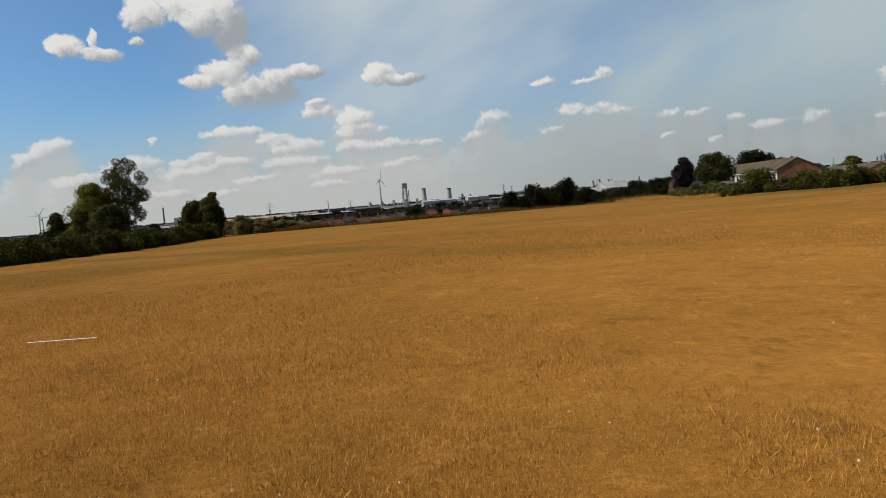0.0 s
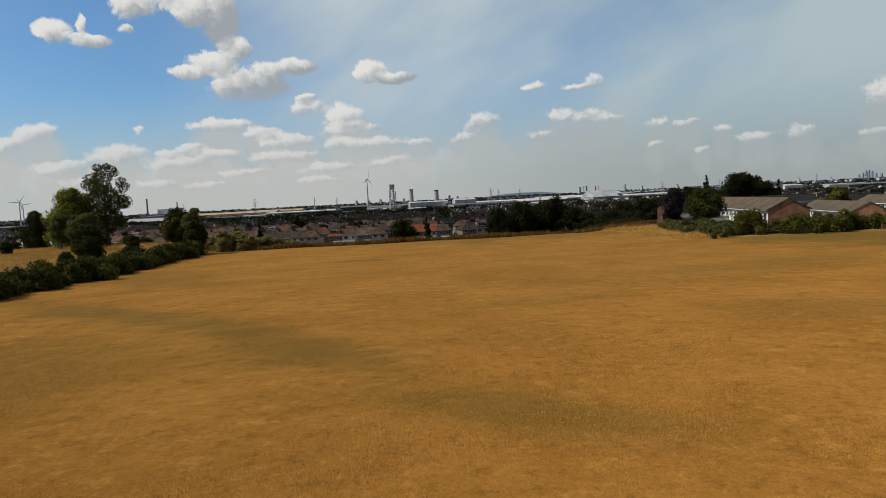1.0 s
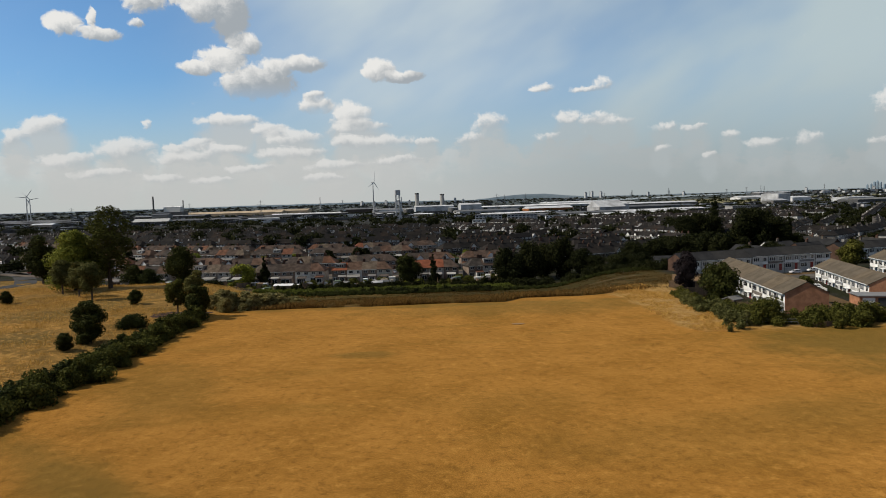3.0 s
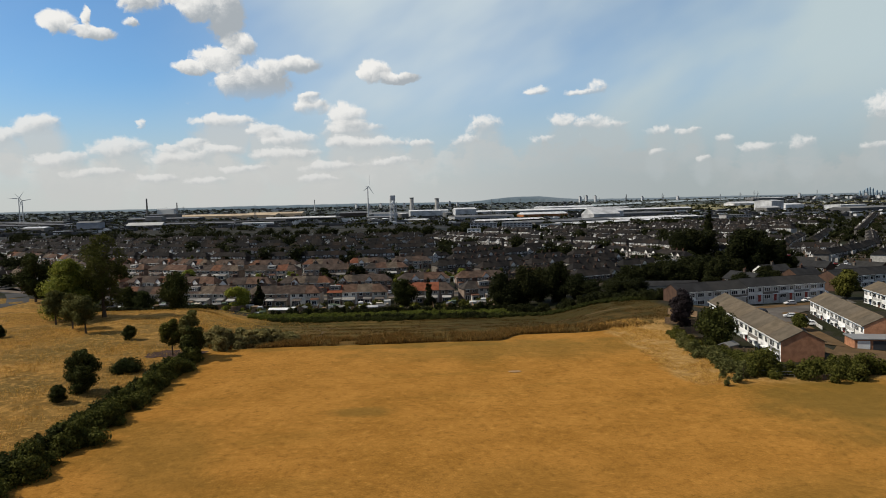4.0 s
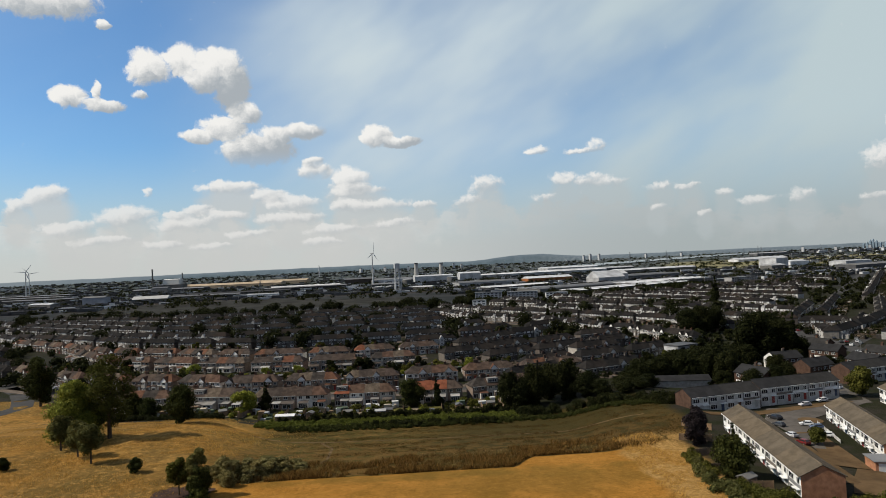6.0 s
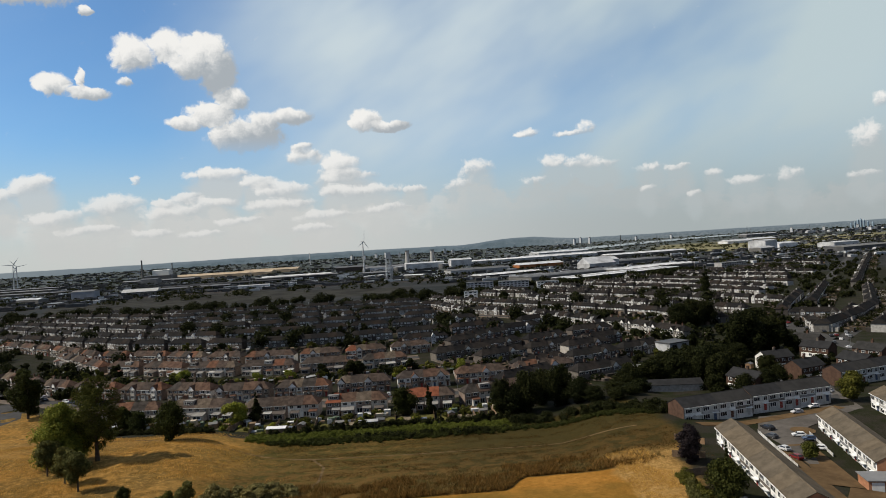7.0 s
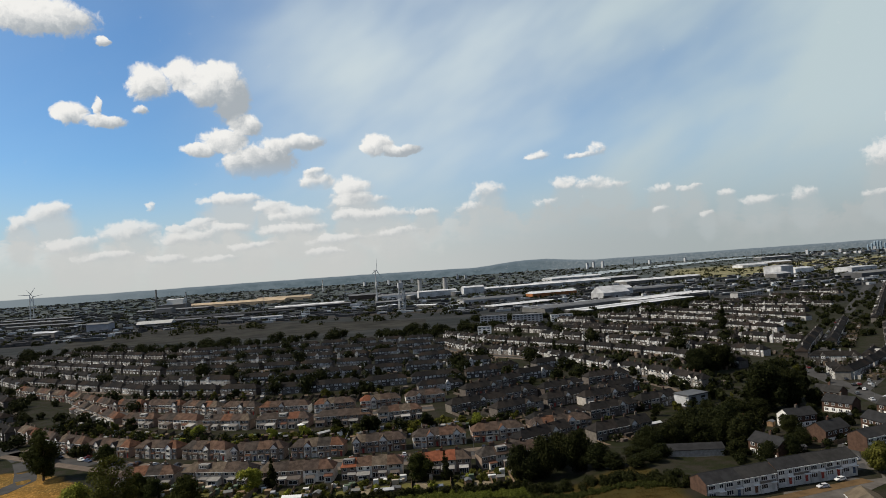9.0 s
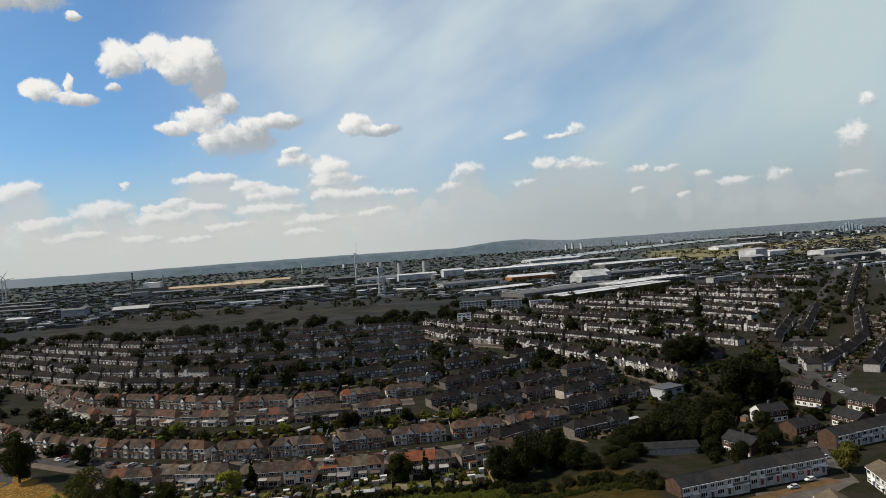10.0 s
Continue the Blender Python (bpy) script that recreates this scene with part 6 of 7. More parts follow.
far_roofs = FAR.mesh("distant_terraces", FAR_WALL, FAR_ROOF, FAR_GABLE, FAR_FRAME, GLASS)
tagged(new("distant_terraces", far_roofs), "rows of distant terraced houses, roofs darkened for cloud shade", "houses", kind="stuff")

# ---- streets ----
def street(pts, width, name):
    ribbon(name, pts, width, ASPHALT, 0.05, "grey asphalt street between the terraces", "road")
    for side, word in ((width / 2 + 2.6, "far"), (-width / 2 - 2.6, "near")):
        ribbon("pavement", pts, 5.0, FORECOURT, 0.14, "paved forecourts and pavement along the street", "pavement", side=side)


def between(a, b, f=0.5):
    n = min(len(a), len(b))
    return [((1 - f) * p[0] + f * q[0], (1 - f) * p[1] + f * q[1]) for p, q in zip(a[:n], b[:n])]


street([(-215, 357), (-190, 341), (-150, 316), (-122, 301), (-84, 294), (-52, 287), (-20, 286), (10, 286), (40, 289), (62, 292)], 6.5, "road")
street([(-240, 497), (-190, 436), (-146, 412), (-110, 397), (-77, 389), (-45, 386), (5, 389)], 6.5, "road")
street([(-330, 600), (-228, 534), (-160, 522), (-90, 509), (30, 513)], 6.0, "road")
street([(20, 705), (44, 622), (90, 566), (142, 436), (156, 372)], 6.5, "road")
ribbon("road", [(208, 252), (219, 298), (228, 336), (242, 405), (298, 482), (367, 577), (486, 733), (620, 909), (850, 1210)], 11.0, ASPHALT, 0.05, "wide grey main road with verges", "road")
ribbon("road", [(232, 345), (262, 374), (302, 412), (356, 468), (430, 548)], 7.0, ASPHALT, 0.05, "narrow street lined with parked cars", "road")
ribbon("road", [(-230, 372), (-199, 338), (-186, 318), (-176, 300), (-178, 286), (-200, 262)], 9.0, ASPHALT, 0.05, "grey asphalt lane beside the meadow", "road")
ribbon("road", [(139, 215), (150, 235), (170, 262), (205, 276)], 7.0, ASPHALT, 0.05, "side road leading to the close", "road")
s = Solid()
for y0, y1, xa0, xb0, xa1, xb1 in ((155, 171, 94.0, 97.0, 97.0, 104.5), (171, 185, 97.0, 104.5, 98.0, 113.0), (185, 199, 98.0, 113.0, 106.0, 138.0), (199, 226, 126.0, 140.0, 141.0, 149.0)):
    s.poly([(xa0, y0, gz(xa0, y0) + 0.1), (xb0, y0, gz(xb0, y0) + 0.1), (xb1, y1, gz(xb1, y1) + 0.1), (xa1, y1, gz(xa1, y1) + 0.1)])
thing("car_park", "worn brownish-grey asphalt turning area between white terraces", "road", kind="structure", solid=s, material=surface("worn_tarmac", [(0.105, 0.094, 0.083)], 0.92, 0.15, 3.0, 0.35, 0.01))
s = Solid()
s.poly([(x, y, gz(x, y) + 0.12) for x, y in ((88, 141), (97, 139), (104.5, 171), (97, 171), (94, 155))])
thing("verge", "dry brown grass verge between white terraces", "verge", kind="structure", solid=s, material=surface("dry_verge", [(0.115, 0.074, 0.038)], 0.95, 0.25, 4.0, 0.3, 0.02))
ribbon("verge", [(83, 189.5), (104, 194.5), (120, 199.0), (135, 203.0)], 4.0, bpy.data.materials["dry_verge"], 0.13, "dry brown front lawns before a terrace", "verge", step=6)
ribbon("verge", [(86, 118), (92, 127), (99, 136)], 13.0, bpy.data.materials["dry_verge"], 0.09, "worn brown grass behind the garages", "verge", step=4)
ribbon("verge", [(84.5, 127), (89.5, 148), (93.5, 166)], 4.5, bpy.data.materials["dry_verge"], 0.11, "dry brown lawns beside the white terrace", "verge", step=6)
s = Solid()
rim = [0.75 + 0.45 * noise.noise(Vector((math.cos(k * math.pi / 20) * 1.7, math.sin(k * math.pi / 20) * 1.7, 4.0))) + 0.08 * (k % 3) for k in range(40)]
for k in range(40):
    a, b, ra, rb = math.pi * k / 20, math.pi * (k + 1) / 20, rim[k], rim[(k + 1) % 40]
    s.poly([(-55 + 9.5 * ra * math.cos(a), 145 + 5.0 * ra * math.sin(a), gz(-56, 145) + 0.06), (-55 + 9.5 * rb * math.cos(b), 145 + 5.0 * rb * math.sin(b), gz(-56, 145) + 0.06), (-55, 145, gz(-56, 145) + 0.16)])
thing("bare_earth", "bare grey-brown burnt earth patch in meadow", "earth", kind="structure", solid=s, material=surface("burnt_earth", [(0.058, 0.036, 0.027)], 0.95, 0.5, 5.0, 0.4, 0.03))
ribbon("footpath", [(-150, 262), (-110, 236), (-84, 224), (-55, 214), (-31, 203), (0, 199), (40, 197), (66, 194)], 0.7, surface("trodden_path", [(0.165, 0.11, 0.054)], 0.95, 0.4, 5.0, 0.45, 0.01), 0.06, "narrow trodden earth path through rough grass", "path", step=4)
ribbon("footpath", [(-31, 203), (-26, 190), (-25, 172), (-29, 156)], 0.7, bpy.data.materials["trodden_path"], 0.06, "narrow trodden earth path to the field corner", "path", step=4)
s = Solid()
for k in range(10):
    a, b = 2 * math.pi * k / 10, 2 * math.pi * (k + 1) / 10
    s.poly([(18.6 + 1.3 * math.cos(a), 121 + 0.8 * math.sin(a), gz(18, 121) + 0.05), (18.6 + 1.3 * math.cos(b), 121 + 0.8 * math.sin(b), gz(18, 121) + 0.05), (18.6, 121, gz(18, 121) + 0.09)])
thing("bare_patch", "small pale bare patch in the dry field", "earth", kind="structure", solid=s, material=surface("chalky_soil", [(0.30, 0.185, 0.09)], 0.95, 0.8, 6.0, 0.3, 0.01))


# ---- cars ----
def make_car():
    root = new("car")
    prof = [(-2.02, 0.35), (2.1, 0.35), (2.15, 0.6), (2.0, 0.78), (1.1, 0.92), (0.45, 1.42), (-1.3, 1.46), (-1.92, 1.02), (-2.02, 0.9), (-2.06, 0.6)]
    s = Solid()
    for w, grow in ((0.86, 0.0),):
        n = len(prof)
        rows = []
        for sx in (-1, 1):
            rows.append([(sx * (w if z < 1.0 else w * 0.76), y, z) for y, z in prof])
        s.hull(rows[0] + rows[1], [tuple(range(n)), tuple(range(2 * n - 1, n - 1, -1))] + [((i + 1) % n, i, n + i, n + (i + 1) % n) for i in range(n)])
    part("body", s, CAR_PAINT, root)
    part("windscreen", Solid().poly([(-0.72, 1.03, 0.98), (0.72, 1.03, 0.98), (0.62, 0.5, 1.4), (-0.62, 0.5, 1.4)]), GLASS, root)
    part("rear_window", Solid().poly([(-0.66, -1.91, 1.06), (0.66, -1.91, 1.06), (0.6, -1.36, 1.445), (-0.6, -1.36, 1.445)]), GLASS, root)
    for sx in (-1, 1):
        part("side_window", Solid().poly([(sx * 0.845, 0.85, 1.0), (sx * 0.845, -1.6, 1.03), (sx * 0.67, -1.05, 1.4), (sx * 0.67, 0.4, 1.38)]), GLASS, root)
        part("headlight", Solid().box(sx * 0.72 - 0.13, sx * 0.72 + 0.13, 2.03, 2.14, 0.6, 0.74), FRAME_WHITE, root)
        for y in (-1.3, 1.35):
            t = part("wheel", Solid().tube((sx * 0.72, y, 0.31), (sx * 0.9, y, 0.31), 0.31, 0.31, 12), TYRE, root)
            part("rim", Solid().tube((sx * 0.88, y, 0.31), (sx * 0.92, y, 0.31), 0.18, 0.17, 8), RIM, t)
    return root


car = make_car()
tagged(car, "parked car on grey asphalt between the terraces", "car", "parked cars")
car.matrix_world = pose(101.4, 185.7, gz(101.4, 185.7) + 0.1, 0, 0, 12)
for x, y, turn in ((98.1, 178.1, 18), (94.8, 166.6, 12), (93.7, 159.4, 8), (105.5, 177.3, 70), (106.1, 173.6, 74), (103.8, 165.8, 60), (118.7, 199.6, 95), (127.2, 204.4, 98), (145.4, 224.5, 20)):
    copy_thing(car, pose(x, y, gz(x, y) + 0.1, 0, 0, turn) @ Matrix.Diagonal((0.86, 0.84, 0.9, 1)))
rnd = random.Random(9)
kerb = [(-205, 350), (-190, 341), (-150, 316), (-122, 301), (-84, 294), (-52, 287), (-20, 286), (10, 286), (40, 289), (60, 291)]
for (x0, y0), (x1, y1) in zip(kerb, kerb[1:]):
    turn = math.degrees(math.atan2(y1 - y0, x1 - x0)) - 90
    n = int(math.hypot(x1 - x0, y1 - y0) / 7)
    for k in range(n):
        for side in (2.3, 6.0):
            if rnd.random() < 0.55:
                f = (k + rnd.random() * 0.5) / n
                ux, uy = math.cos(radians(turn + 90)), math.sin(radians(turn + 90))
                x, y = x0 + (x1 - x0) * f - uy * side, y0 + (y1 - y0) * f + ux * side
                copy_thing(car, pose(x, y, gz(x, y) + (0.06 if side < 3 else 0.15), 0, 0, turn + (0 if side < 3 else 90) + rnd.uniform(-4, 4)))
for k in range(46):
    f = rnd.random()
    y = 290 + 370 * f
    x = main_road_x(y) + rnd.choice((-4, 4.2, 7.5))
    copy_thing(car, pose(x, y, gz(x, y) + 0.06, 0, 0, -15 + rnd.uniform(-5, 5)))


for k in range(26):
    f = k / 26
    x, y = 236 + 150 * f + rnd.choice((-2.4, 2.4)) * 0.7, 348 + 152 * f + rnd.choice((-2.4, 2.4)) * -0.7
    if rnd.random() < 0.8:
        copy_thing(car, pose(x, y, gz(x, y) + 0.06, 0, 0, -44 + rnd.uniform(-4, 4)))


# ---- gardens of the first terrace ----
def fence(p0, p1, h, label, post_gap=1.9, timber=FENCE_WOOD):
    root = thing("garden_fence", label, "fence", "garden fences")
    length = math.hypot(p1[0] - p0[0], p1[1] - p0[1])
    n = max(2, int(length / post_gap))
    ux, uy = (p1[0] - p0[0]) / length, (p1[1] - p0[1]) / length
    for k in range(n + 1):
        x, y = p0[0] + ux * length * k / n, p0[1] + uy * length * k / n
        z = gz(x, y)
        part("post", Solid().box(x - 0.06, x + 0.06, y - 0.06, y + 0.06, z - 0.3, z + h + 0.1), timber, root)
        if k < n:
            x2, y2 = p0[0] + ux * length * (k + 1) / n, p0[1] + uy * length * (k + 1) / n
            px, py = -uy * 0.03, ux * 0.03
            q = [(x - px, y - py), (x2 - px, y2 - py), (x2 + px, y2 + py), (x + px, y + py)]
            part("panel", Solid().hull([(a, b, gz(a, b) + 0.05) for a, b in q] + [(a, b, gz(a, b) + h) for a, b in q],
                                       [(3, 2, 1, 0), (4, 5, 6, 7), (0, 1, 5, 4), (1, 2, 6, 5), (2, 3, 7, 6), (3, 0, 4, 7)]), timber, root)
    return root


def make_shed(roof_mat, w=3.0, d=2.4):
    root = new("garden_shed")
    part("wall", Solid().box(-w / 2, w / 2, -d / 2, d / 2, -0.3, 2.0).prism([(-d / 2, 2.0), (d / 2, 2.0), (0, 2.5)], -w / 2, w / 2), FENCE_WOOD, root)
    part("roof", gable_roof(-w / 2 - 0.15, w / 2 + 0.15, d / 2, 2.0, 2.5, 0.15), roof_mat, root)
    part("door", Solid().box(-0.4, 0.4, -d / 2 - 0.05, -d / 2 + 0.01, 0.0, 1.8), FENCE_WOOD, root)
    return root


for k in range(21):
    x = -118 + k * 7.4
    y = 272 - 0.12 * (x + 118) if x < -25 else 261
    fence((x, y - 5), (x + rnd.uniform(-1, 1), 242 + rnd.uniform(-1, 1) + max(0, -60 - x) * 0.28), rnd.choice((1.3, 1.6, 1.8)), "weathered timber panel fence between back gardens", 2.6)
shed = make_shed(SHED_GREY)
tagged(shed, "small timber garden shed with grey felt roof", "shed", "garden sheds")
shed.matrix_world = pose(-27, 245, gz(-27, 245), 0, 0, 5)
for x, y, turn in ((-41, 246, 80), (-12, 244.5, -8), (14, 246, 95), (26, 247, 5), (-74, 250, 15), (-88, 256, 60), (63.5, 128.5, 30), (-33, 332, 40), (-70, 338, 10), (-95, 345, 70), (12, 336, 20), (-120, 356, 30)):
    copy_thing(shed, pose(x, y, gz(x, y), 0, 0, turn))
white_shed = make_shed(SHED_WHITE, 7.0, 3.0)
tagged(white_shed, "long garden outbuilding with white flat roof", "shed", "garden sheds")
white_shed.matrix_world = pose(-16.5, 243, gz(-16, 243), 0, 0, 2)
for x, y, turn in ((-49.5, 243.5, -6), (-52, 340, 40), (104, 302, 20)):
    copy_thing(white_shed, pose(x, y, gz(x, y), 0, 0, turn))
# small outbuildings and fences in the far gardens
CLUTTER = surface("garden_oddments", [(0.09, 0.065, 0.045), (0.05, 0.045, 0.04), (0.16, 0.12, 0.085), (0.30, 0.29, 0.27), (0.06, 0.05, 0.04), (0.11, 0.09, 0.075)], 0.85, 0.8, 6.0, 0.25, 0.0, island=True)
s = Solid()
for x0, x1, y0, y1 in ((-225, 60, 322, 352), (-205, 30, 424, 462), (-240, 70, 498, 532), (-285, 60, 560, 586), (-310, 60, 612, 642), (-345, 50, 668, 702), (-330, 45, 726, 768)):
    x = x0
    while x < x1:
        bend = max(0.0, -100 - x) * 0.58
        z = gz(x, y0 + bend)
        s.box(x - 0.06, x + 0.06, y0 + bend, y1 + bend, z - 0.2, z + rnd.uniform(1.2, 1.8))
        for k in range(2):
            if rnd.random() < 0.6:
                px, py, w, d = x + rnd.uniform(1, 5), rnd.uniform(y0, y1) + bend, rnd.uniform(0.8, 1.9), rnd.uniform(0.8, 2.4)
                s.prism([(py - d, z - 0.2), (py + d, z - 0.2), (py + d, z + 2.0), (py, z + 2.6), (py - d, z + 2.0)], px - w, px + w)
        x += rnd.uniform(5.0, 7.5)
thing("garden_clutter", "sheds and fences crowding the back gardens", "sheds", kind="stuff", solid=s, material=CLUTTER)
thing("garden_plots", "fences, sheds and outhouses in crowded back gardens", "sheds", kind="stuff", solid=PLOTS, material=CLUTTER)
far_foliage("garden_shrubs", SHRUBS, 60000, 0.5, LEAF_DARK, "dark shrubs in the gardens between far terraces", 82)
spots = [(rnd.uniform(-120, 34), 0, rnd.uniform(0.4, 1.0) if k % 4 else rnd.uniform(1.0, 1.9)) for k in range(150)]
spots = [(x, rnd.uniform(244, 262) + max(0, -60 - x) * 0.28, r) for x, y, r in spots]
spots += [(x, rnd.uniform(322, 350) + max(0, -110 - x) * 0.6, rnd.uniform(0.7, 2.1)) for x in [rnd.uniform(-190, 30) for k in range(230)]]
far_foliage("garden_shrubs", spots, 52000, 0.3, LEAF_MID, "mixed green shrubs in the near back gardens", 83)
spots = [(x, rnd.uniform(324, 350) + max(0, -110 - x) * 0.6, rnd.uniform(0.8, 2.0)) for x in [rnd.uniform(-150, 10) for k in range(16)]]
spots += [(x, rnd.uniform(244, 258), rnd.uniform(0.7, 1.5)) for x in [rnd.uniform(-70, 30) for k in range(12)]]
far_foliage("garden_shrubs", spots, 4500, 0.3, LEAF_LIGHT, "yellow-green shrubs in the back gardens", 84)
# lawns and paved yards of the near gardens
lawns, yards = Solid(), Solid()
for k in range(21):
    x = -117 + k * 7.4
    y0 = 244 + max(0, -60 - x) * 0.28
    x1, y1 = x + 6.6, y0 + rnd.uniform(6, 13)
    (lawns if k % 3 else yards).poly([(a, b, gz(a, b) + 0.11) for a, b in ((x, y0), (x1, y0), (x1, y1), (x, y1))])
thing("garden_lawns", "small patchy back garden lawns", "lawn", kind="structure", solid=lawns, material=surface("garden_lawn", [(0.075, 0.082, 0.022), (0.10, 0.092, 0.03)], 0.95, 0.3, 4.0, 0.4, 0.02))
thing("garden_yards", "pale paved and dry back yards", "yard", kind="structure", solid=yards, material=surface("garden_paving", [(0.20, 0.165, 0.115)], 0.95, 0.3, 4.0, 0.35, 0.02))
odds = Solid()
for k in range(150):
    if k % 2:
        x = rnd.uniform(-118, 40)
        y = rnd.uniform(245, 262) + max(0, -60 - x) * 0.28
    else:
        x = rnd.uniform(-190, 34)
        y = rnd.uniform(324, 350) + max(0, -110 - x) * 0.6
    w, d, h, z = rnd.uniform(0.4, 1.5), rnd.uniform(0.4, 1.4), rnd.choice((0.5, 0.8, 1.1, 1.9, 2.2)), gz(x, y)
    odds.prism([(y - d, z - 0.2), (y + d, z - 0.2), (y + d, z + h), (y, z + h + 0.25), (y - d, z + h)], x - w, x + w)
thing("garden_oddments", "pale greenhouses, play things and covers in back gardens", "garden clutter", kind="stuff", solid=odds,
      material=surface("mixed_garden_things", [(0.55, 0.55, 0.53), (0.30, 0.31, 0.32), (0.10, 0.13, 0.09), (0.42, 0.36, 0.28), (0.62, 0.61, 0.58), (0.12, 0.14, 0.18), (0.20, 0.14, 0.09)], 0.7, 0.8, 6.0, 0.2, 0.0, island=True))
# white garden parasol
p = thing("garden_parasol", "open white parasol in a back garden", "parasol")
part("pole", Solid().tube((0, 0, -0.2), (0, 0, 2.7), 0.04, 0.03, 6), STEEL, p)
s = Solid()
for k in range(8):
    a, b = 2 * math.pi * k / 8, 2 * math.pi * (k + 1) / 8
    s.hull([(2.1 * math.cos(a), 2.1 * math.sin(a), 2.1), (2.1 * math.cos(b), 2.1 * math.sin(b), 2.1), (0, 0, 2.85), (2.1 * math.cos(a), 2.1 * math.sin(a), 1.9), (2.1 * math.cos(b), 2.1 * math.sin(b), 1.9)], [(0, 1, 2), (3, 4, 1, 0)])
part("canopy", s, WALL_WHITE, p)
p.matrix_world = pose(-67, 362, gz(-67, 362))
# hedges, sheds and fences about the brick houses
for p0, p1 in (((118, 228), (140, 234)), ((146, 244), (166, 250)), ((150, 270), (172, 276)), ((176, 282), (186, 296)), ((186, 250), (198, 268)), ((130, 258), (146, 262)), ((140, 276), (150, 292))):
    fence(p0, p1, 1.7, "dark timber garden fence between brick houses", 2.6)
spots = [(rnd.uniform(106, 215), rnd.uniform(218, 300), rnd.uniform(0.7, 2.2)) for k in range(150)]
spots = [q for q in spots if abs(q[0] - (139 + (q[1] - 215) * 0.9)) > 6 and q[0] < 200 + (q[1] - 260) * 0.3 and q[1] > 205 + (q[0] - 106) * 0.35]
far_foliage("garden_shrubs", spots, 22000, 0.34, LEAF_DARK, "dark shrubs between the brick houses", 85)
for x, y, turn in ((136, 240, 10), (160, 262, 30), (170, 268, 100), (150, 286, 40), (186, 288, 10), (178, 246, 60)):
    copy_thing(shed, pose(x, y, gz(x, y), 0, 0, turn))
# island of dry grass in the turning area
s = Solid()
for k in range(12):
    a, b = 2 * math.pi * k / 12, 2 * math.pi * (k + 1) / 12
    s.poly([(109.5 + 3.2 * math.cos(a), 182.0 + 3.6 * math.sin(a), gz(109.5, 182) + 0.2), (109.5 + 3.2 * math.cos(b), 182.0 + 3.6 * math.sin(b), gz(109.5, 182) + 0.2), (109.5, 182, gz(109.5, 182) + 0.3)])
thing("grass_island", "dry brown grass island with reddish kerb", "verge", kind="structure", solid=s, material=bpy.data.materials["dry_verge"])
# gardens of the white terrace
for p0, p1 in (((69, 150), (61, 149)), ((71, 160), (64, 163)), ((67.5, 138), (60.5, 138.5)), ((67.5, 126), (61.5, 127)), ((75.5, 170), (70, 176))):
    fence(p0, p1, 1.7, "orange-brown timber fence behind the white terrace", 2.0)
fence((89.5, 152), (97, 183), 0.9, "low white fence along the turning area", 2.0, WALL_CREAM)
fence((103.5, 160), (109, 178), 0.9, "low white fence before front gardens", 2.0, WALL_CREAM)
# tubular rail at the field's edge
r = thing("metal_barrier", "grey tubular metal barrier at the field edge", "barrier")
for x in (60.6, 63.4, 66.2):
    part("post", Solid().tube((x, 111.6 - (x - 60.6) * 0.25, -1.8), (x, 111.6 - (x - 60.6) * 0.25, -0.45), 0.05, 0.05, 6), STEEL, r)
part("top_rail", Solid().tube((60.6, 111.6, -0.45), (66.2, 110.2, -0.45), 0.05, 0.05, 6), STEEL, r)
part("middle_rail", Solid().tube((60.6, 111.6, -0.95), (66.2, 110.2, -0.95), 0.05, 0.05, 6), STEEL, r)
for x0, x1 in ((67.5, 72.5), (83.5, 89.0)):
    fence((x0, 107.8), (x1, 108.2), 0.9, "low weathered timber rail fence by field", 1.7)
# garages
g = thing("garage_block", "low brick garage block with flat grey roof", "garage")
part("wall", Solid().box(-6.5, 6.5, -2.7, 2.7, -1, 2.3), BRICK, g)
part("roof", Solid().box(-6.8, 6.8, -3.0, 3.0, 2.3, 2.5), SHED_GREY, g)
for k in range(4):
    part("garage_door", Solid().box(-5.9 + 3.1 * k, -3.4 + 3.1 * k, -2.77, -2.69, 0, 2.0), (FRAME_WHITE, SHED_DARK, SHED_DARK, BRICK)[k], g)
g.matrix_world = pose(103.5, 139, gz(103, 139), 0, 0, -14)
# fallen white rod in the grass
thing("white_rod", "thin cream-white rod lying in dry grass", "rod", solid=Solid().tube((-7.6, 4.0, gz(-7.6, 4) + 0.12), (-6.3, 3.8, gz(-6.3, 3.8) + 0.13), 0.011, 0.011, 6), material=surface("cream_painted_rod", [(0.72, 0.66, 0.50)], 0.5, 1.0, 10.0, 0.15, 0.0))
# lamp posts
lamp = thing("street_lamp", "grey steel street lamp on the pavement", "street lamp", "street lamps")
part("column", Solid().tube((0, 0, -0.3), (0, 0, 6.5), 0.08, 0.05, 8), STEEL, lamp)
part("arm", Solid().tube((0, 0, 6.5), (0, -1.0, 6.8), 0.04, 0.03, 6), STEEL, lamp)
part("lantern", Solid().hull([(-0.12, -1.5, 6.75), (0.12, -1.5, 6.75), (0.15, -0.9, 6.75), (-0.15, -0.9, 6.75), (-0.08, -1.45, 6.9), (0.08, -1.45, 6.9), (0.1, -0.95, 6.9), (-0.1, -0.95, 6.9)],
                             [(3, 2, 1, 0), (4, 5, 6, 7), (0, 1, 5, 4), (1, 2, 6, 5), (2, 3, 7, 6), (3, 0, 4, 7)]), FRAME_WHITE, lamp)
lamp.matrix_world = pose(-60, 293.5, gz(-60, 293))
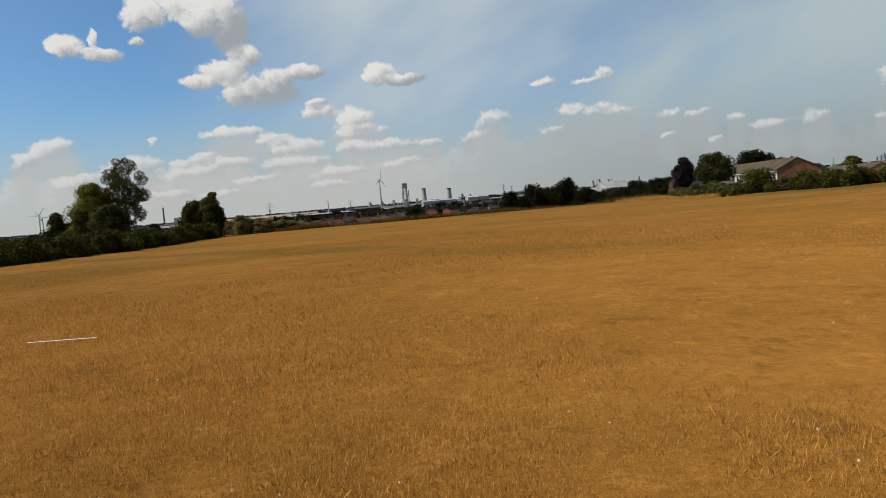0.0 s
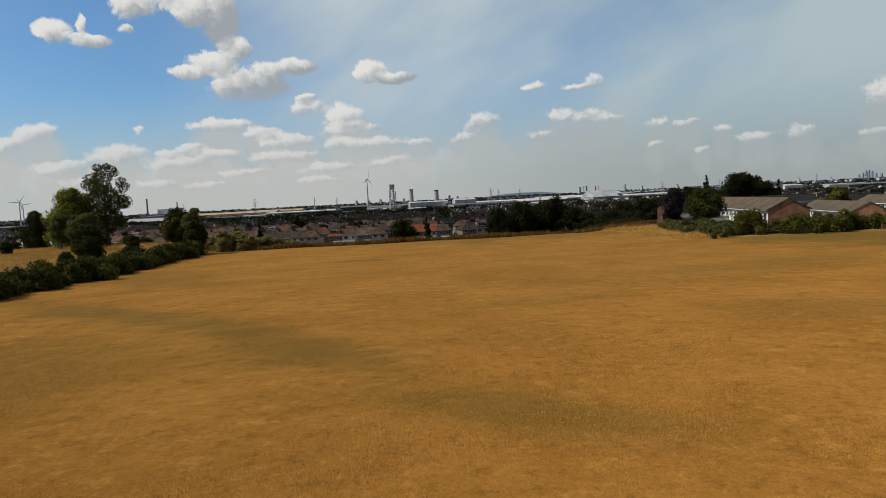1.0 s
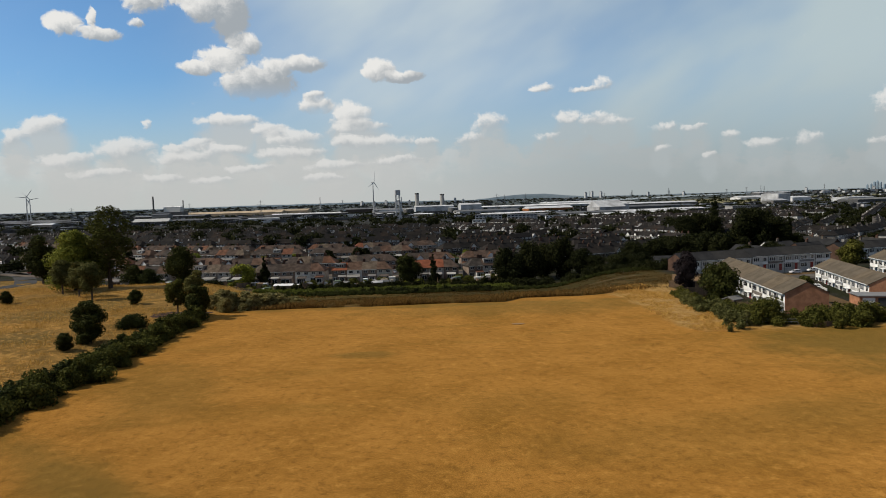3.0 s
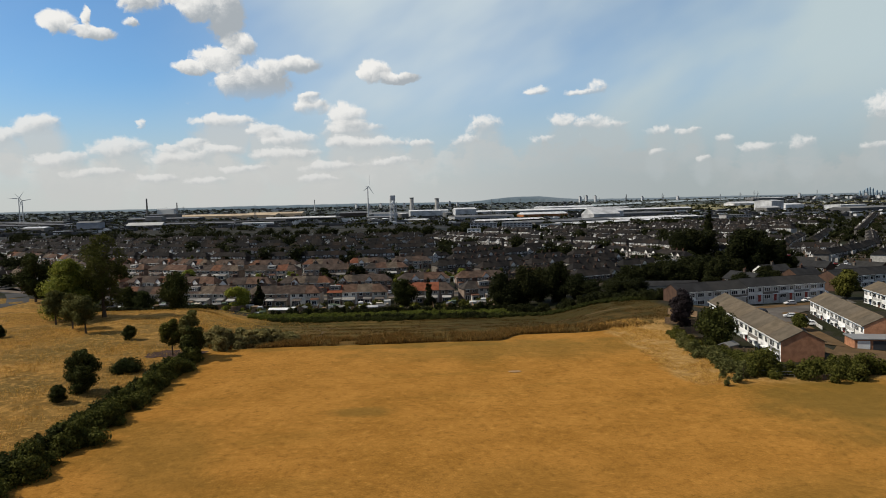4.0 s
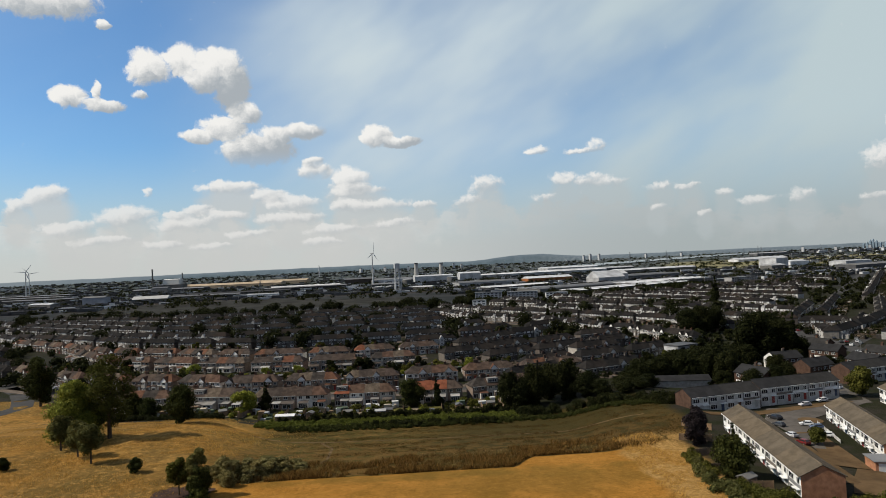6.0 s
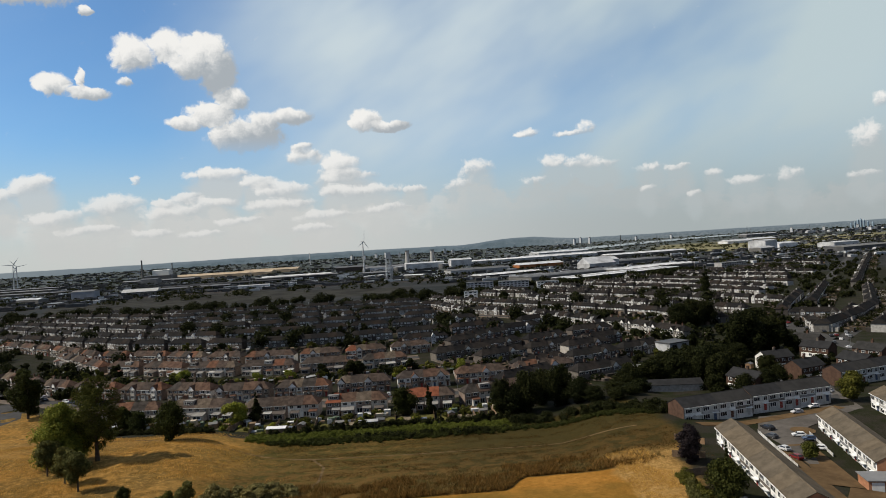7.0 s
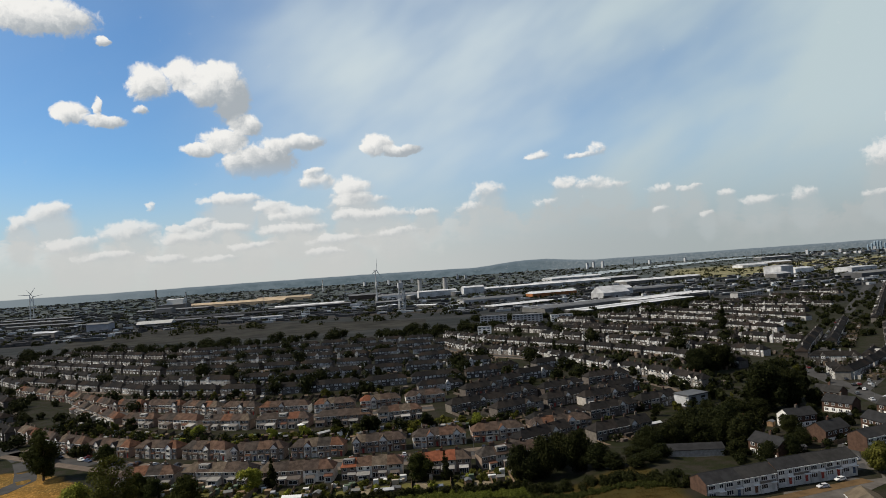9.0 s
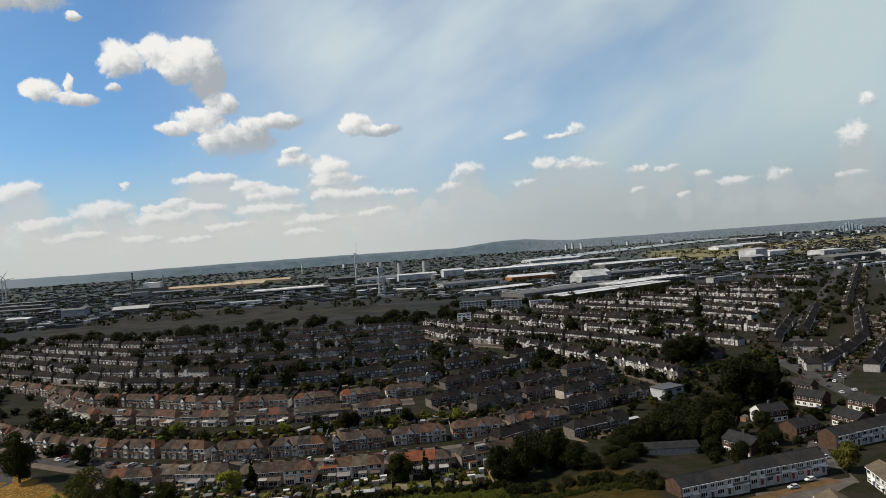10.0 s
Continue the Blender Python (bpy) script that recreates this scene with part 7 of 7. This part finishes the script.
for x, y, t in ((-20, 290.5, 0), (20, 291.5, 0), (-100, 301.5, -10), (-140, 318, -20), (140, 222, 40), (228, 330, 90), (244, 400, 60)):
    copy_thing(lamp, pose(x, y, gz(x, y), 0, 0, t))


# ---- industry by the river ----
def warehouse(x, y, w, d, h, turn, walls, roof, label, bays=1, doors=0, pitch=0.12):
    """A sheet-clad shed with one or more low gabled bays."""
    root = thing("warehouse", label, "warehouse")
    part("wall", Solid().box(-w / 2, w / 2, -d / 2, d / 2, -0.5, h), walls, root)
    for k in range(bays):
        a, b = -d / 2 + d * k / bays, -d / 2 + d * (k + 1) / bays
        rise = (b - a) * pitch
        part("roof_bay", Solid().prism([(a - 0.3, h + 0.02), (b + 0.3 if k == bays - 1 else b - 0.02, h + 0.02), ((a + b) / 2, h + rise + 0.1)], -w / 2 - 0.4, w / 2 + 0.4), roof, root)
    for k in range(doors):
        c = -w / 2 + w * (k + 0.5) / doors
        part("loading_door", Solid().box(c - 2.2, c + 2.2, -d / 2 - 0.15, -d / 2 + 0.02, 0, min(5, h * 0.6)), SHED_DARK, root)
    root.matrix_world = pose(x, y, gz(x, y), 0, 0, turn)
    return root


warehouse(352, 1075, 265, 46, 5.5, 31, SHED_DARK, SHED_WHITE, "long white-roofed warehouse at the edge of town", 4, 8, 0.08)
warehouse(300, 1165, 250, 60, 6, 30, SHED_GREY, SHED_GREY, "long grey sawtooth-roofed works", 5, 6)
warehouse(455, 1210, 210, 50, 6, 31, SHED_GREY, SHED_WHITE, "long white-roofed warehouse with grey walls", 3, 6)
warehouse(200, 1300, 150, 36, 6, 28, SHED_DARK, SHED_WHITE, "dark-walled shed with white roof strips", 2, 4)
warehouse(402, 1365, 66, 44, 12, 20, SHED_WHITE, SHED_WHITE, "tall white stepped warehouse", 1, 3, 0.3)
warehouse(436, 1400, 40, 30, 17, 20, SHED_WHITE, SHED_WHITE, "upper white block of the stepped warehouse", 1, 0, 0.2)
warehouse(520, 1500, 190, 60, 9, 20, SHED_GREY, SHED_GREY, "low grey industrial shed near the river", 3, 4)
warehouse(170, 1560, 150, 50, 9, 15, SHED_WHITE, SHED_GREY, "pale industrial shed near the river", 2, 5)
warehouse(330, 1620, 120, 40, 10, 15, surface("rust_orange_cladding", [(0.30, 0.12, 0.05)], 0.7, 0.1, 1.0, 0.3, 0.0), SHED_WHITE, "orange-walled industrial shed with pale roof", 1, 3)
warehouse(180, 2150, 70, 40, 22, 10, SHED_WHITE, SHED_WHITE, "square white warehouse block by the river", 1, 2)
warehouse(430, 2330, 560, 60, 11, 16, SHED_WHITE, SHED_WHITE, "very long low white distribution shed", 2, 10)
warehouse(640, 2480, 420, 70, 11, 16, SHED_GREY, SHED_WHITE, "very long low white distribution shed", 2, 8)
warehouse(760, 2050, 300, 60, 10, 22, SHED_GREY, SHED_WHITE, "long white-roofed distribution shed", 2, 6)
warehouse(1032, 1840, 52, 56, 28, 25, SHED_WHITE, SHED_WHITE, "large square white cold store", 1, 2, 0.05)
warehouse(1140, 1930, 88, 50, 15, 25, SHED_WHITE, SHED_WHITE, "white cold store annex with low roof", 1, 3, 0.08)
warehouse(985, 1760, 60, 36, 10, 25, SHED_GREY, SHED_WHITE, "grey and white industrial unit", 1, 3)
warehouse(1225, 1790, 110, 50, 12, 22, SHED_WHITE, SHED_WHITE, "wide white wavy-roofed warehouse", 4, 6)
warehouse(1230, 1540, 120, 30, 12, 20, SHED_WHITE, SHED_WHITE, "row of white industrial units", 1, 6)
warehouse(1060, 1480, 170, 50, 10, 20, SHED_GREY, SHED_GREY, "low grey industrial shed near the river", 2, 4)
warehouse(700, 2950, 260, 90, 10, 18, SHED_WHITE, SHED_WHITE, "distant white distribution shed", 2, 4)
warehouse(1500, 2900, 150, 60, 10, 20, SHED_WHITE, SHED_WHITE, "distant tall white store", 1, 2)
warehouse(1700, 3050, 160, 50, 9, 20, SHED_TAN, SHED_WHITE, "distant pale industrial block", 1, 2)
warehouse(2050, 3700, 240, 60, 14, 20, SHED_GREY, SHED_WHITE, "distant pale exhibition hall", 2, 2)
warehouse(-730, 2680, 420, 60, 12, -8, SHED_TAN, SHED_TAN, "very long tan-roofed works by the railway", 1, 6)
warehouse(-570, 2860, 240, 60, 12, -8, SHED_TAN, SHED_TAN, "long tan-roofed works by the railway", 1, 4)
warehouse(-310, 1900, 230, 46, 9, 12, SHED_DARK, SHED_GREY, "long dark train shed with pale roof strips", 4, 0)
warehouse(-320, 1960, 200, 30, 9, 12, SHED_DARK, SHED_WHITE, "long dark shed with pale roof", 1, 0)
warehouse(-330, 1450, 66, 14, 8, 4, SHED_WHITE, SHED_WHITE, "small white railway building", 1, 3)
warehouse(-600, 1530, 78, 30, 7, 2, SHED_GREY, surface("pale_round_roof", [(0.40, 0.40, 0.39)], 0.7, 0.1, 0.8, 0.2, 0.0), "pale curved-roof railway shed", 1, 2, 0.22)
warehouse(-700, 1480, 50, 24, 17, -4, SHED_BLUE, SHED_GREY, "blue-grey panelled block beside the railway", 1, 0)
warehouse(-560, 1640, 260, 20, 6, 2, SHED_DARK, SHED_GREY, "line of dark railway wagons sheds", 1, 0)
warehouse(-480, 1760, 300, 24, 6, 4, SHED_DARK, SHED_DARK, "long dark railway works", 1, 0)
warehouse(-780, 1420, 60, 24, 9, -20, SHED_GREY, SHED_WHITE, "small white-roofed yard building", 1, 2)
warehouse(-1050, 1900, 220, 36, 7, -10, SHED_DARK, SHED_GREY, "pale warehouse among parked vehicles", 3, 4)
warehouse(-1250, 2200, 260, 36, 7, -10, SHED_DARK, SHED_GREY, "pale distant warehouse by the river", 3, 4)
warehouse(-1400, 2500, 300, 36, 7, -10, SHED_DARK, SHED_GREY, "pale distant warehouse by the river", 3, 4)
warehouse(-900, 2480, 280, 50, 10, -10, SHED_DARK, SHED_GREY, "pale distant warehouse by the river", 2, 4)
warehouse(-880, 2330, 60, 30, 18, -8, SHED_GREY, SHED_GREY, "grey process building of the power plant", 1, 0)
warehouse(60, 2080, 120, 50, 20, 6, SHED_WHITE, SHED_WHITE, "white storage building between chimneys", 2, 2)
warehouse(-60, 2230, 150, 40, 12, 6, SHED_WHITE, SHED_GREY, "white riverside works with grey roof", 1, 4)
warehouse(-190, 2350, 110, 40, 16, 4, WALL_DARK, SHED_GREY, "brown brick mill by the river", 1, 2)
warehouse(20, 1500, 50, 16, 6, -30, SHED_GREY, SHED_WHITE, "small pale shed in a yard", 1, 0)
warehouse(-80, 1780, 70, 40, 9, 5, SHED_GREY, SHED_GREY, "low grey works beside the railway", 2, 2)

# power plant: white lit hall on a grey block, two stacks
warehouse(-945, 2600, 110, 50, 24, -8, SHED_GREY, SHED_GREY, "grey lower block of the power plant", 1, 0, 0.05)
warehouse(-938, 2602, 66, 30, 44, -8, WALL_WHITE, WALL_WHITE, "tall white power plant hall beside two chimneys", 1, 0, 0.05)


def stack(x, y, h, r, label, mat=SHED_GREY):
    root = thing("chimney_stack", label, "chimney")
    part("shaft", Solid().tube((0, 0, -0.5), (0, 0, h), r * 1.15, r * 0.85, 14), mat, root)
    part("cap", Solid().tube((0, 0, h), (0, 0, h + 2.5), r * 1.0, r * 1.0, 14), SHED_DARK, root)
    root.matrix_world = pose(x, y, gz(x, y))


stack(-1010, 2590, 84, 3.2, "tall grey power plant chimney")
stack(-905, 2615, 66, 2.4, "slim grey power plant chimney")
stack(8, 2070, 60, 7.0, "broad grey concrete works chimney", CONCRETE)
stack(96, 2280, 58, 8.0, "broad grey concrete works chimney", CONCRETE)
stack(-520, 3650, 58, 2.6, "slender distant pale mast chimney", SHED_WHITE)
stack(1440, 4300, 44, 2.6, "slender distant grey chimney stack")


def tank(x, y, r, h):
    root = thing("storage_tank", "round pale steel storage tank", "tank", "storage tanks")
    part("shell", Solid().tube((0, 0, -0.3), (0, 0, h), r, r, 20), SHED_GREY, root)
    part("lid", Solid().tube((0, 0, h), (0, 0, h + 1.2), r * 1.01, r * 0.2, 20), SHED_WHITE, root)
    root.matrix_world = pose(x, y, gz(x, y))


for x, y, r, h in ((-85, 1530, 13, 9), (-60, 1580, 10, 8), (-20, 2010, 16, 14), (120, 2050, 16, 14), (-130, 2190, 12, 12)):
    tank(x, y, r, h)


def turbine(x, y, hub, blade, turn, spin, label):
    root = thing("wind_turbine", label, "wind turbine", "wind turbines")
    part("tower", Solid().tube((0, 0, -0.5), (0, 0, hub), 2.6, 1.3, 16), TURBINE_PAINT, root)
    part("nacelle", Solid().hull([(-1.8, -3, hub - 1.6), (1.8, -3, hub - 1.6), (1.6, 6, hub - 1.2), (-1.6, 6, hub - 1.2), (-1.8, -3, hub + 2.2), (1.8, -3, hub + 2.2), (1.4, 6, hub + 1.4), (-1.4, 6, hub + 1.4)],
                                 [(3, 2, 1, 0), (4, 5, 6, 7), (0, 1, 5, 4), (1, 2, 6, 5), (2, 3, 7, 6), (3, 0, 4, 7)]), TURBINE_PAINT, root)
    h = part("hub", Solid().tube((0, -3, hub), (0, -5.6, hub), 1.9, 0.7, 12), TURBINE_PAINT, root)
    for k in range(3):
        a = radians(spin + 120 * k)
        dx, dz = math.sin(a), math.cos(a)
        px, pz = dz, -dx
        pts = []
        for f, c, t in ((0.04, 0.9, 0.5), (0.2, 1.9, 0.4), (0.6, 1.2, 0.2), (1.0, 0.3, 0.06)):
            q = (dx * blade * f, hub + dz * blade * f)
            pts.append([(q[0] - px * c * 0.4, -4.4 - t, q[1] - pz * c * 0.4), (q[0] + px * c, -4.4 - t * 0.3, q[1] + pz * c), (q[0] + px * c * 0.2, -4.4 + t, q[1] + pz * c * 0.2)])
        s = Solid()
        for p, q in zip(pts, pts[1:]):
            for i in range(3):
                s.poly([p[i], p[(i + 1) % 3], q[(i + 1) % 3], q[i]])
        part("blade", s, TURBINE_PAINT, h)
    root.matrix_world = pose(x, y, gz(x, y), 0, 0, turn)


turbine(-124, 1995, 97, 36, 62, 8, "pale three-bladed wind turbine seen nearly edge-on")
turbine(-1545, 2690, 98, 38, 20, 35, "pale three-bladed wind turbine by the river")
turbine(-1640, 2880, 92, 38, 25, 80, "second pale wind turbine by the river")


def pylon(x, y, h, turn):
    root = thing("electricity_pylon", "grey lattice steel electricity pylon", "pylon", "power line pylons")
    s = Solid()
    w0, w1 = h * 0.10, h * 0.022
    for sx in (-1, 1):
        for sy in (-1, 1):
            s.tube((sx * w0, sy * w0, -0.5), (sx * w1, sy * w1, h * 0.62), 0.32, 0.26, 4)
            s.tube((sx * w1, sy * w1, h * 0.62), (sx * w1 * 0.4, sy * w1 * 0.4, h), 0.26, 0.18, 4)
    for k in range(6):
        za, zb = h * 0.62 * k / 6, h * 0.62 * (k + 1) / 6
        wa, wb = w0 + (w1 - w0) * k / 6, w0 + (w1 - w0) * (k + 1) / 6
        for sy in (-1, 1):
            s.tube((-wa, sy * wa, za), (wb, sy * wb, zb), 0.16, 0.16, 4)
            s.tube((wa, sy * wa, za), (-wb, sy * wb, zb), 0.16, 0.16, 4)
    part("lattice_mast", s, STEEL, root)
    for z, r in ((0.66, 0.17), (0.79, 0.21), (0.92, 0.15)):
        a = Solid()
        for sx in (-1, 1):
            a.tube((0, 0, h * z + 1.4), (sx * h * r, 0, h * z), 0.22, 0.12, 4)
            a.tube((0, 0, h * z - 0.6), (sx * h * r, 0, h * z), 0.22, 0.12, 4)
        part("cross_arm", a, STEEL, root)
    root.matrix_world = pose(x, y, gz(x, y), 0, 0, turn)
    return root


first = pylon(-392, 1694, 50, 20)
for x, y, sc in ((-640, 1900, 1.0), (-240, 2200, 1.0), (-780, 2250, 1.0), (250, 1990, 1.05), (330, 2400, 1.05), (760, 2600, 1.0), (900, 2700, 1.0), (560, 3300, 1.1),
                 (1180, 3000, 1.05), (1330, 2750, 1.05), (1700, 3300, 1.1), (1900, 3500, 1.1), (1450, 3700, 1.1), (2300, 3600, 1.1), (-1250, 2450, 1.0), (-1050, 2900, 1.0), (1050, 3900, 1.0), (2150, 4000, 1.1)):
    ob = copy_thing(first, pose(x, y, gz(x, y), 0, 0, 20) @ Matrix.Diagonal((sc, sc, sc, 1)))

# lattice works tower with a boxed head
t = thing("works_tower", "pale lattice works tower on open legs", "tower")
for sx in (-1, 1):
    for sy in (-1, 1):
        part("leg", Solid().tube((sx * 7, sy * 7, -0.5), (sx * 5.5, sy * 5.5, 50), 1.5, 1.2, 6), TURBINE_PAINT, t)
for z in (12, 25, 38):
    part("floor_ring", Solid().box(-7.4, 7.4, -7.4, 7.4, z, z + 1.2), TURBINE_PAINT, t)
for z in (0, 13, 26, 39):
    for sx in (-1, 1):
        part("brace", Solid().tube((-6.5 * sx, -6.6, z), (6.3 * sx, -6.4, z + 11.5), 0.45, 0.45, 5), TURBINE_PAINT, t)
part("head", Solid().box(-7.5, 7.5, -7, 7, 50, 61), TURBINE_PAINT, t)
part("side_shaft", Solid().tube((12, 0, -0.5), (12, 0, 46), 1.3, 1.2, 10), TURBINE_PAINT, t)
t.matrix_world = pose(-37, 1440, gz(-37, 1440), 0, 0, 15) @ Matrix.Diagonal((0.72, 0.72, 1.0, 1))


def flats(x, y, w, d, storeys, turn, wall, label):
    """A block of flats with a window band in each bay and storey."""
    root = thing("block_of_flats", label, "flats")
    h = storeys * 2.8
    part("wall", Solid().box(-w / 2, w / 2, -d / 2, d / 2, -0.5, h), wall, root)
    part("roof", Solid().box(-w / 2 - 0.3, w / 2 + 0.3, -d / 2 - 0.3, d / 2 + 0.3, h, h + 0.6), SHED_GREY, root)
    n = max(2, int(w / 5))
    for j in range(storeys):
        for i in range(n):
            c = -w / 2 + w * (i + 0.5) / n
            part("window", Solid().box(c - 1.5, c + 1.5, -d / 2 - 0.08, -d / 2 + 0.02, j * 2.8 + 0.9, j * 2.8 + 2.2), GLASS, root)
    root.matrix_world = pose(x, y, gz(x, y), 0, 0, turn)


flats(105, 935, 38, 12, 4, -8, SHED_BLUE, "pale blue and white block of flats")
flats(150, 915, 42, 12, 4, -8, SHED_BLUE, "pale blue and white block of flats")
flats(532, 1050, 52, 16, 4, 18, surface("banded_office_wall", [(0.34, 0.33, 0.32)], 0.7, 0.2, 1.0, 0.2, 0.0), "pale office block with dark window bands")
flats(196, 905, 30, 12, 3, -8, WALL_WHITE, "white block of flats with flat roof")
flats(78, 800, 16, 10, 3, -10, WALL_WHITE, "small white block of flats")
flats(140, 346, 14, 10, 2, 24, SHED_WHITE, "small flat-roofed white building behind hoarding")
for k, (x, y, st) in enumerate(((1130, 4300, 13), (1180, 4330, 15), (1260, 4400, 14), (-310, 3900, 9), (-240, 3930, 8), (-170, 3950, 9), (-100, 3960, 7), (-30, 3990, 8), (250, 4050, 10), (300, 4060, 7),
                             (1620, 4500, 9), (1850, 4450, 8), (2500, 4100, 10), (2650, 4000, 8), (2800, 3900, 9))):
    root = thing("tower_block", "distant pale concrete tower block", "flats", "distant tower blocks")
    part("wall", Solid().box(-7, 7, -7, 7, -0.5, st * 2.9), TURBINE_PAINT, root)
    part("lift_house", Solid().box(-4, 4, -3, 3, st * 2.9, st * 2.9 + 4), SHED_GREY, root)
    root.matrix_world = pose(x, y, gz(x, y), 0, 0, 20 + k * 9)
# far towers of the financial district
# distance haze is mixed into the tower colour
HAZE_BLUE = surface("hazed_blue_tower", [(0.16, 0.225, 0.29), (0.20, 0.265, 0.32)], 0.4, 0.02, 0.2, 0.1, 0.0)
for dx, h, w in ((0, 34, 8), (17, 40, 9), (31, 52, 10), (44, 56, 9), (58, 49, 9), (76, 38, 8), (98, 33, 10)):
    root = thing("skyscraper", "distant glass skyscraper tinted haze blue-grey", "skyscraper", "distant skyscrapers")
    part("shaft", Solid().box(-w / 2, w / 2, -w / 2, w / 2, -0.5, h), HAZE_BLUE, root)
    part("crown", Solid().hull([(-w / 2, -w / 2, h), (w / 2, -w / 2, h), (w / 2, w / 2, h), (-w / 2, w / 2, h), (0, 0, h + 9)], [(0, 1, 4), (1, 2, 4), (2, 3, 4), (3, 0, 4), (3, 2, 1, 0)]), HAZE_BLUE, root)
    root.matrix_world = pose(2785 + dx, 3935 - dx * 0.6, gz(2785, 3935), 0, 0, 20)

# river bending away to the right
ribbon("river", [(700, 3150), (760, 3210), (955, 3410), (1220, 3610), (1486, 3800), (1780, 3990), (2200, 4250)], 210.0, WATER, 4.0, "broad pale grey river beyond the warehouses", "river", step=60)
# fallow land and railway ground
s = Solid()
q = [(-560, 1040), (-300, 985), (-90, 985), (10, 1000), (10, 1130), (-180, 1240), (-300, 1345), (-520, 1350), (-690, 1370)]
s.poly([(x, y, -9.05) for x, y in q])
thing("fallow_field", "rough grey-brown fallow land beside the railway", "field", kind="structure", solid=s, material=surface("fallow_land", [(0.036, 0.0345, 0.029)], 0.95, 0.03, 0.4, 0.6, 0.02))
for y in (1360, 1385, 1410):
    ribbon("railway_track", [(-900, y - 20), (-300, y + 10), (0, y - 20), (300, y - 140)], 5.0, FORECOURT, 0.3, "ballasted railway track beside fallow land", "railway", step=40)
# distant housing and yards, too small to tell apart
rnd = random.Random(77)
s = Solid()
for k in range(4200):
    y = 1180 + 3500 * rnd.random() ** 1.5
    x = rnd.uniform(-0.66, 0.78) * y
    if y < 1350 and -560 < x < 60:
        continue
    if 0.28 * y < x < 0.55 * y and y > 2100:
        continue
    w, d, h = 6 + 36 * rnd.random() ** 2, rnd.uniform(5, 12), rnd.uniform(2.6, 6.5)
    z = gz(x, y)
    s.box(x - w / 2, x + w / 2, y - d / 2, y + d / 2, z - 0.5, z + h, rnd.choice((0, 0, 0, 1, 1, 2) if x > -0.05 * y else (0, 0, 0, 0, 1, 1, 1, 2)))
for k in range(46):
    x, y, w, h = rnd.uniform(2350, 3150), rnd.uniform(3600, 3800), rnd.uniform(15, 50), rnd.uniform(6, 16)
    s.box(x - w / 2, x + w / 2, y - 12, y + 12, gz(x, y) - 2, gz(x, y) + h, rnd.choice((1, 1, 2)))
thing("distant_roofscape", "far-off sheds and houses along the river", "buildings", kind="stuff", solid=s, material=(SHED_DARK, SHED_GREY, SHED_WHITE))
rng = np.random.default_rng(78)
n = 3000
wy = 1150 + 3700 * rng.random(n) ** 1.05
wx = rng.uniform(-0.7, 0.8, n) * wy
cs = np.stack([wx, wy, terr(wx, wy) + 3], -1)
tagged(new("distant_woodland", quads_mesh("distant_woodland", leaf_cards(cs, rng.uniform(4, 11, n), 70000, 2.6, rng, 0.5), 4, LEAF_DARK)), "far-off dark tree belts between the sheds", "trees", kind="stuff")
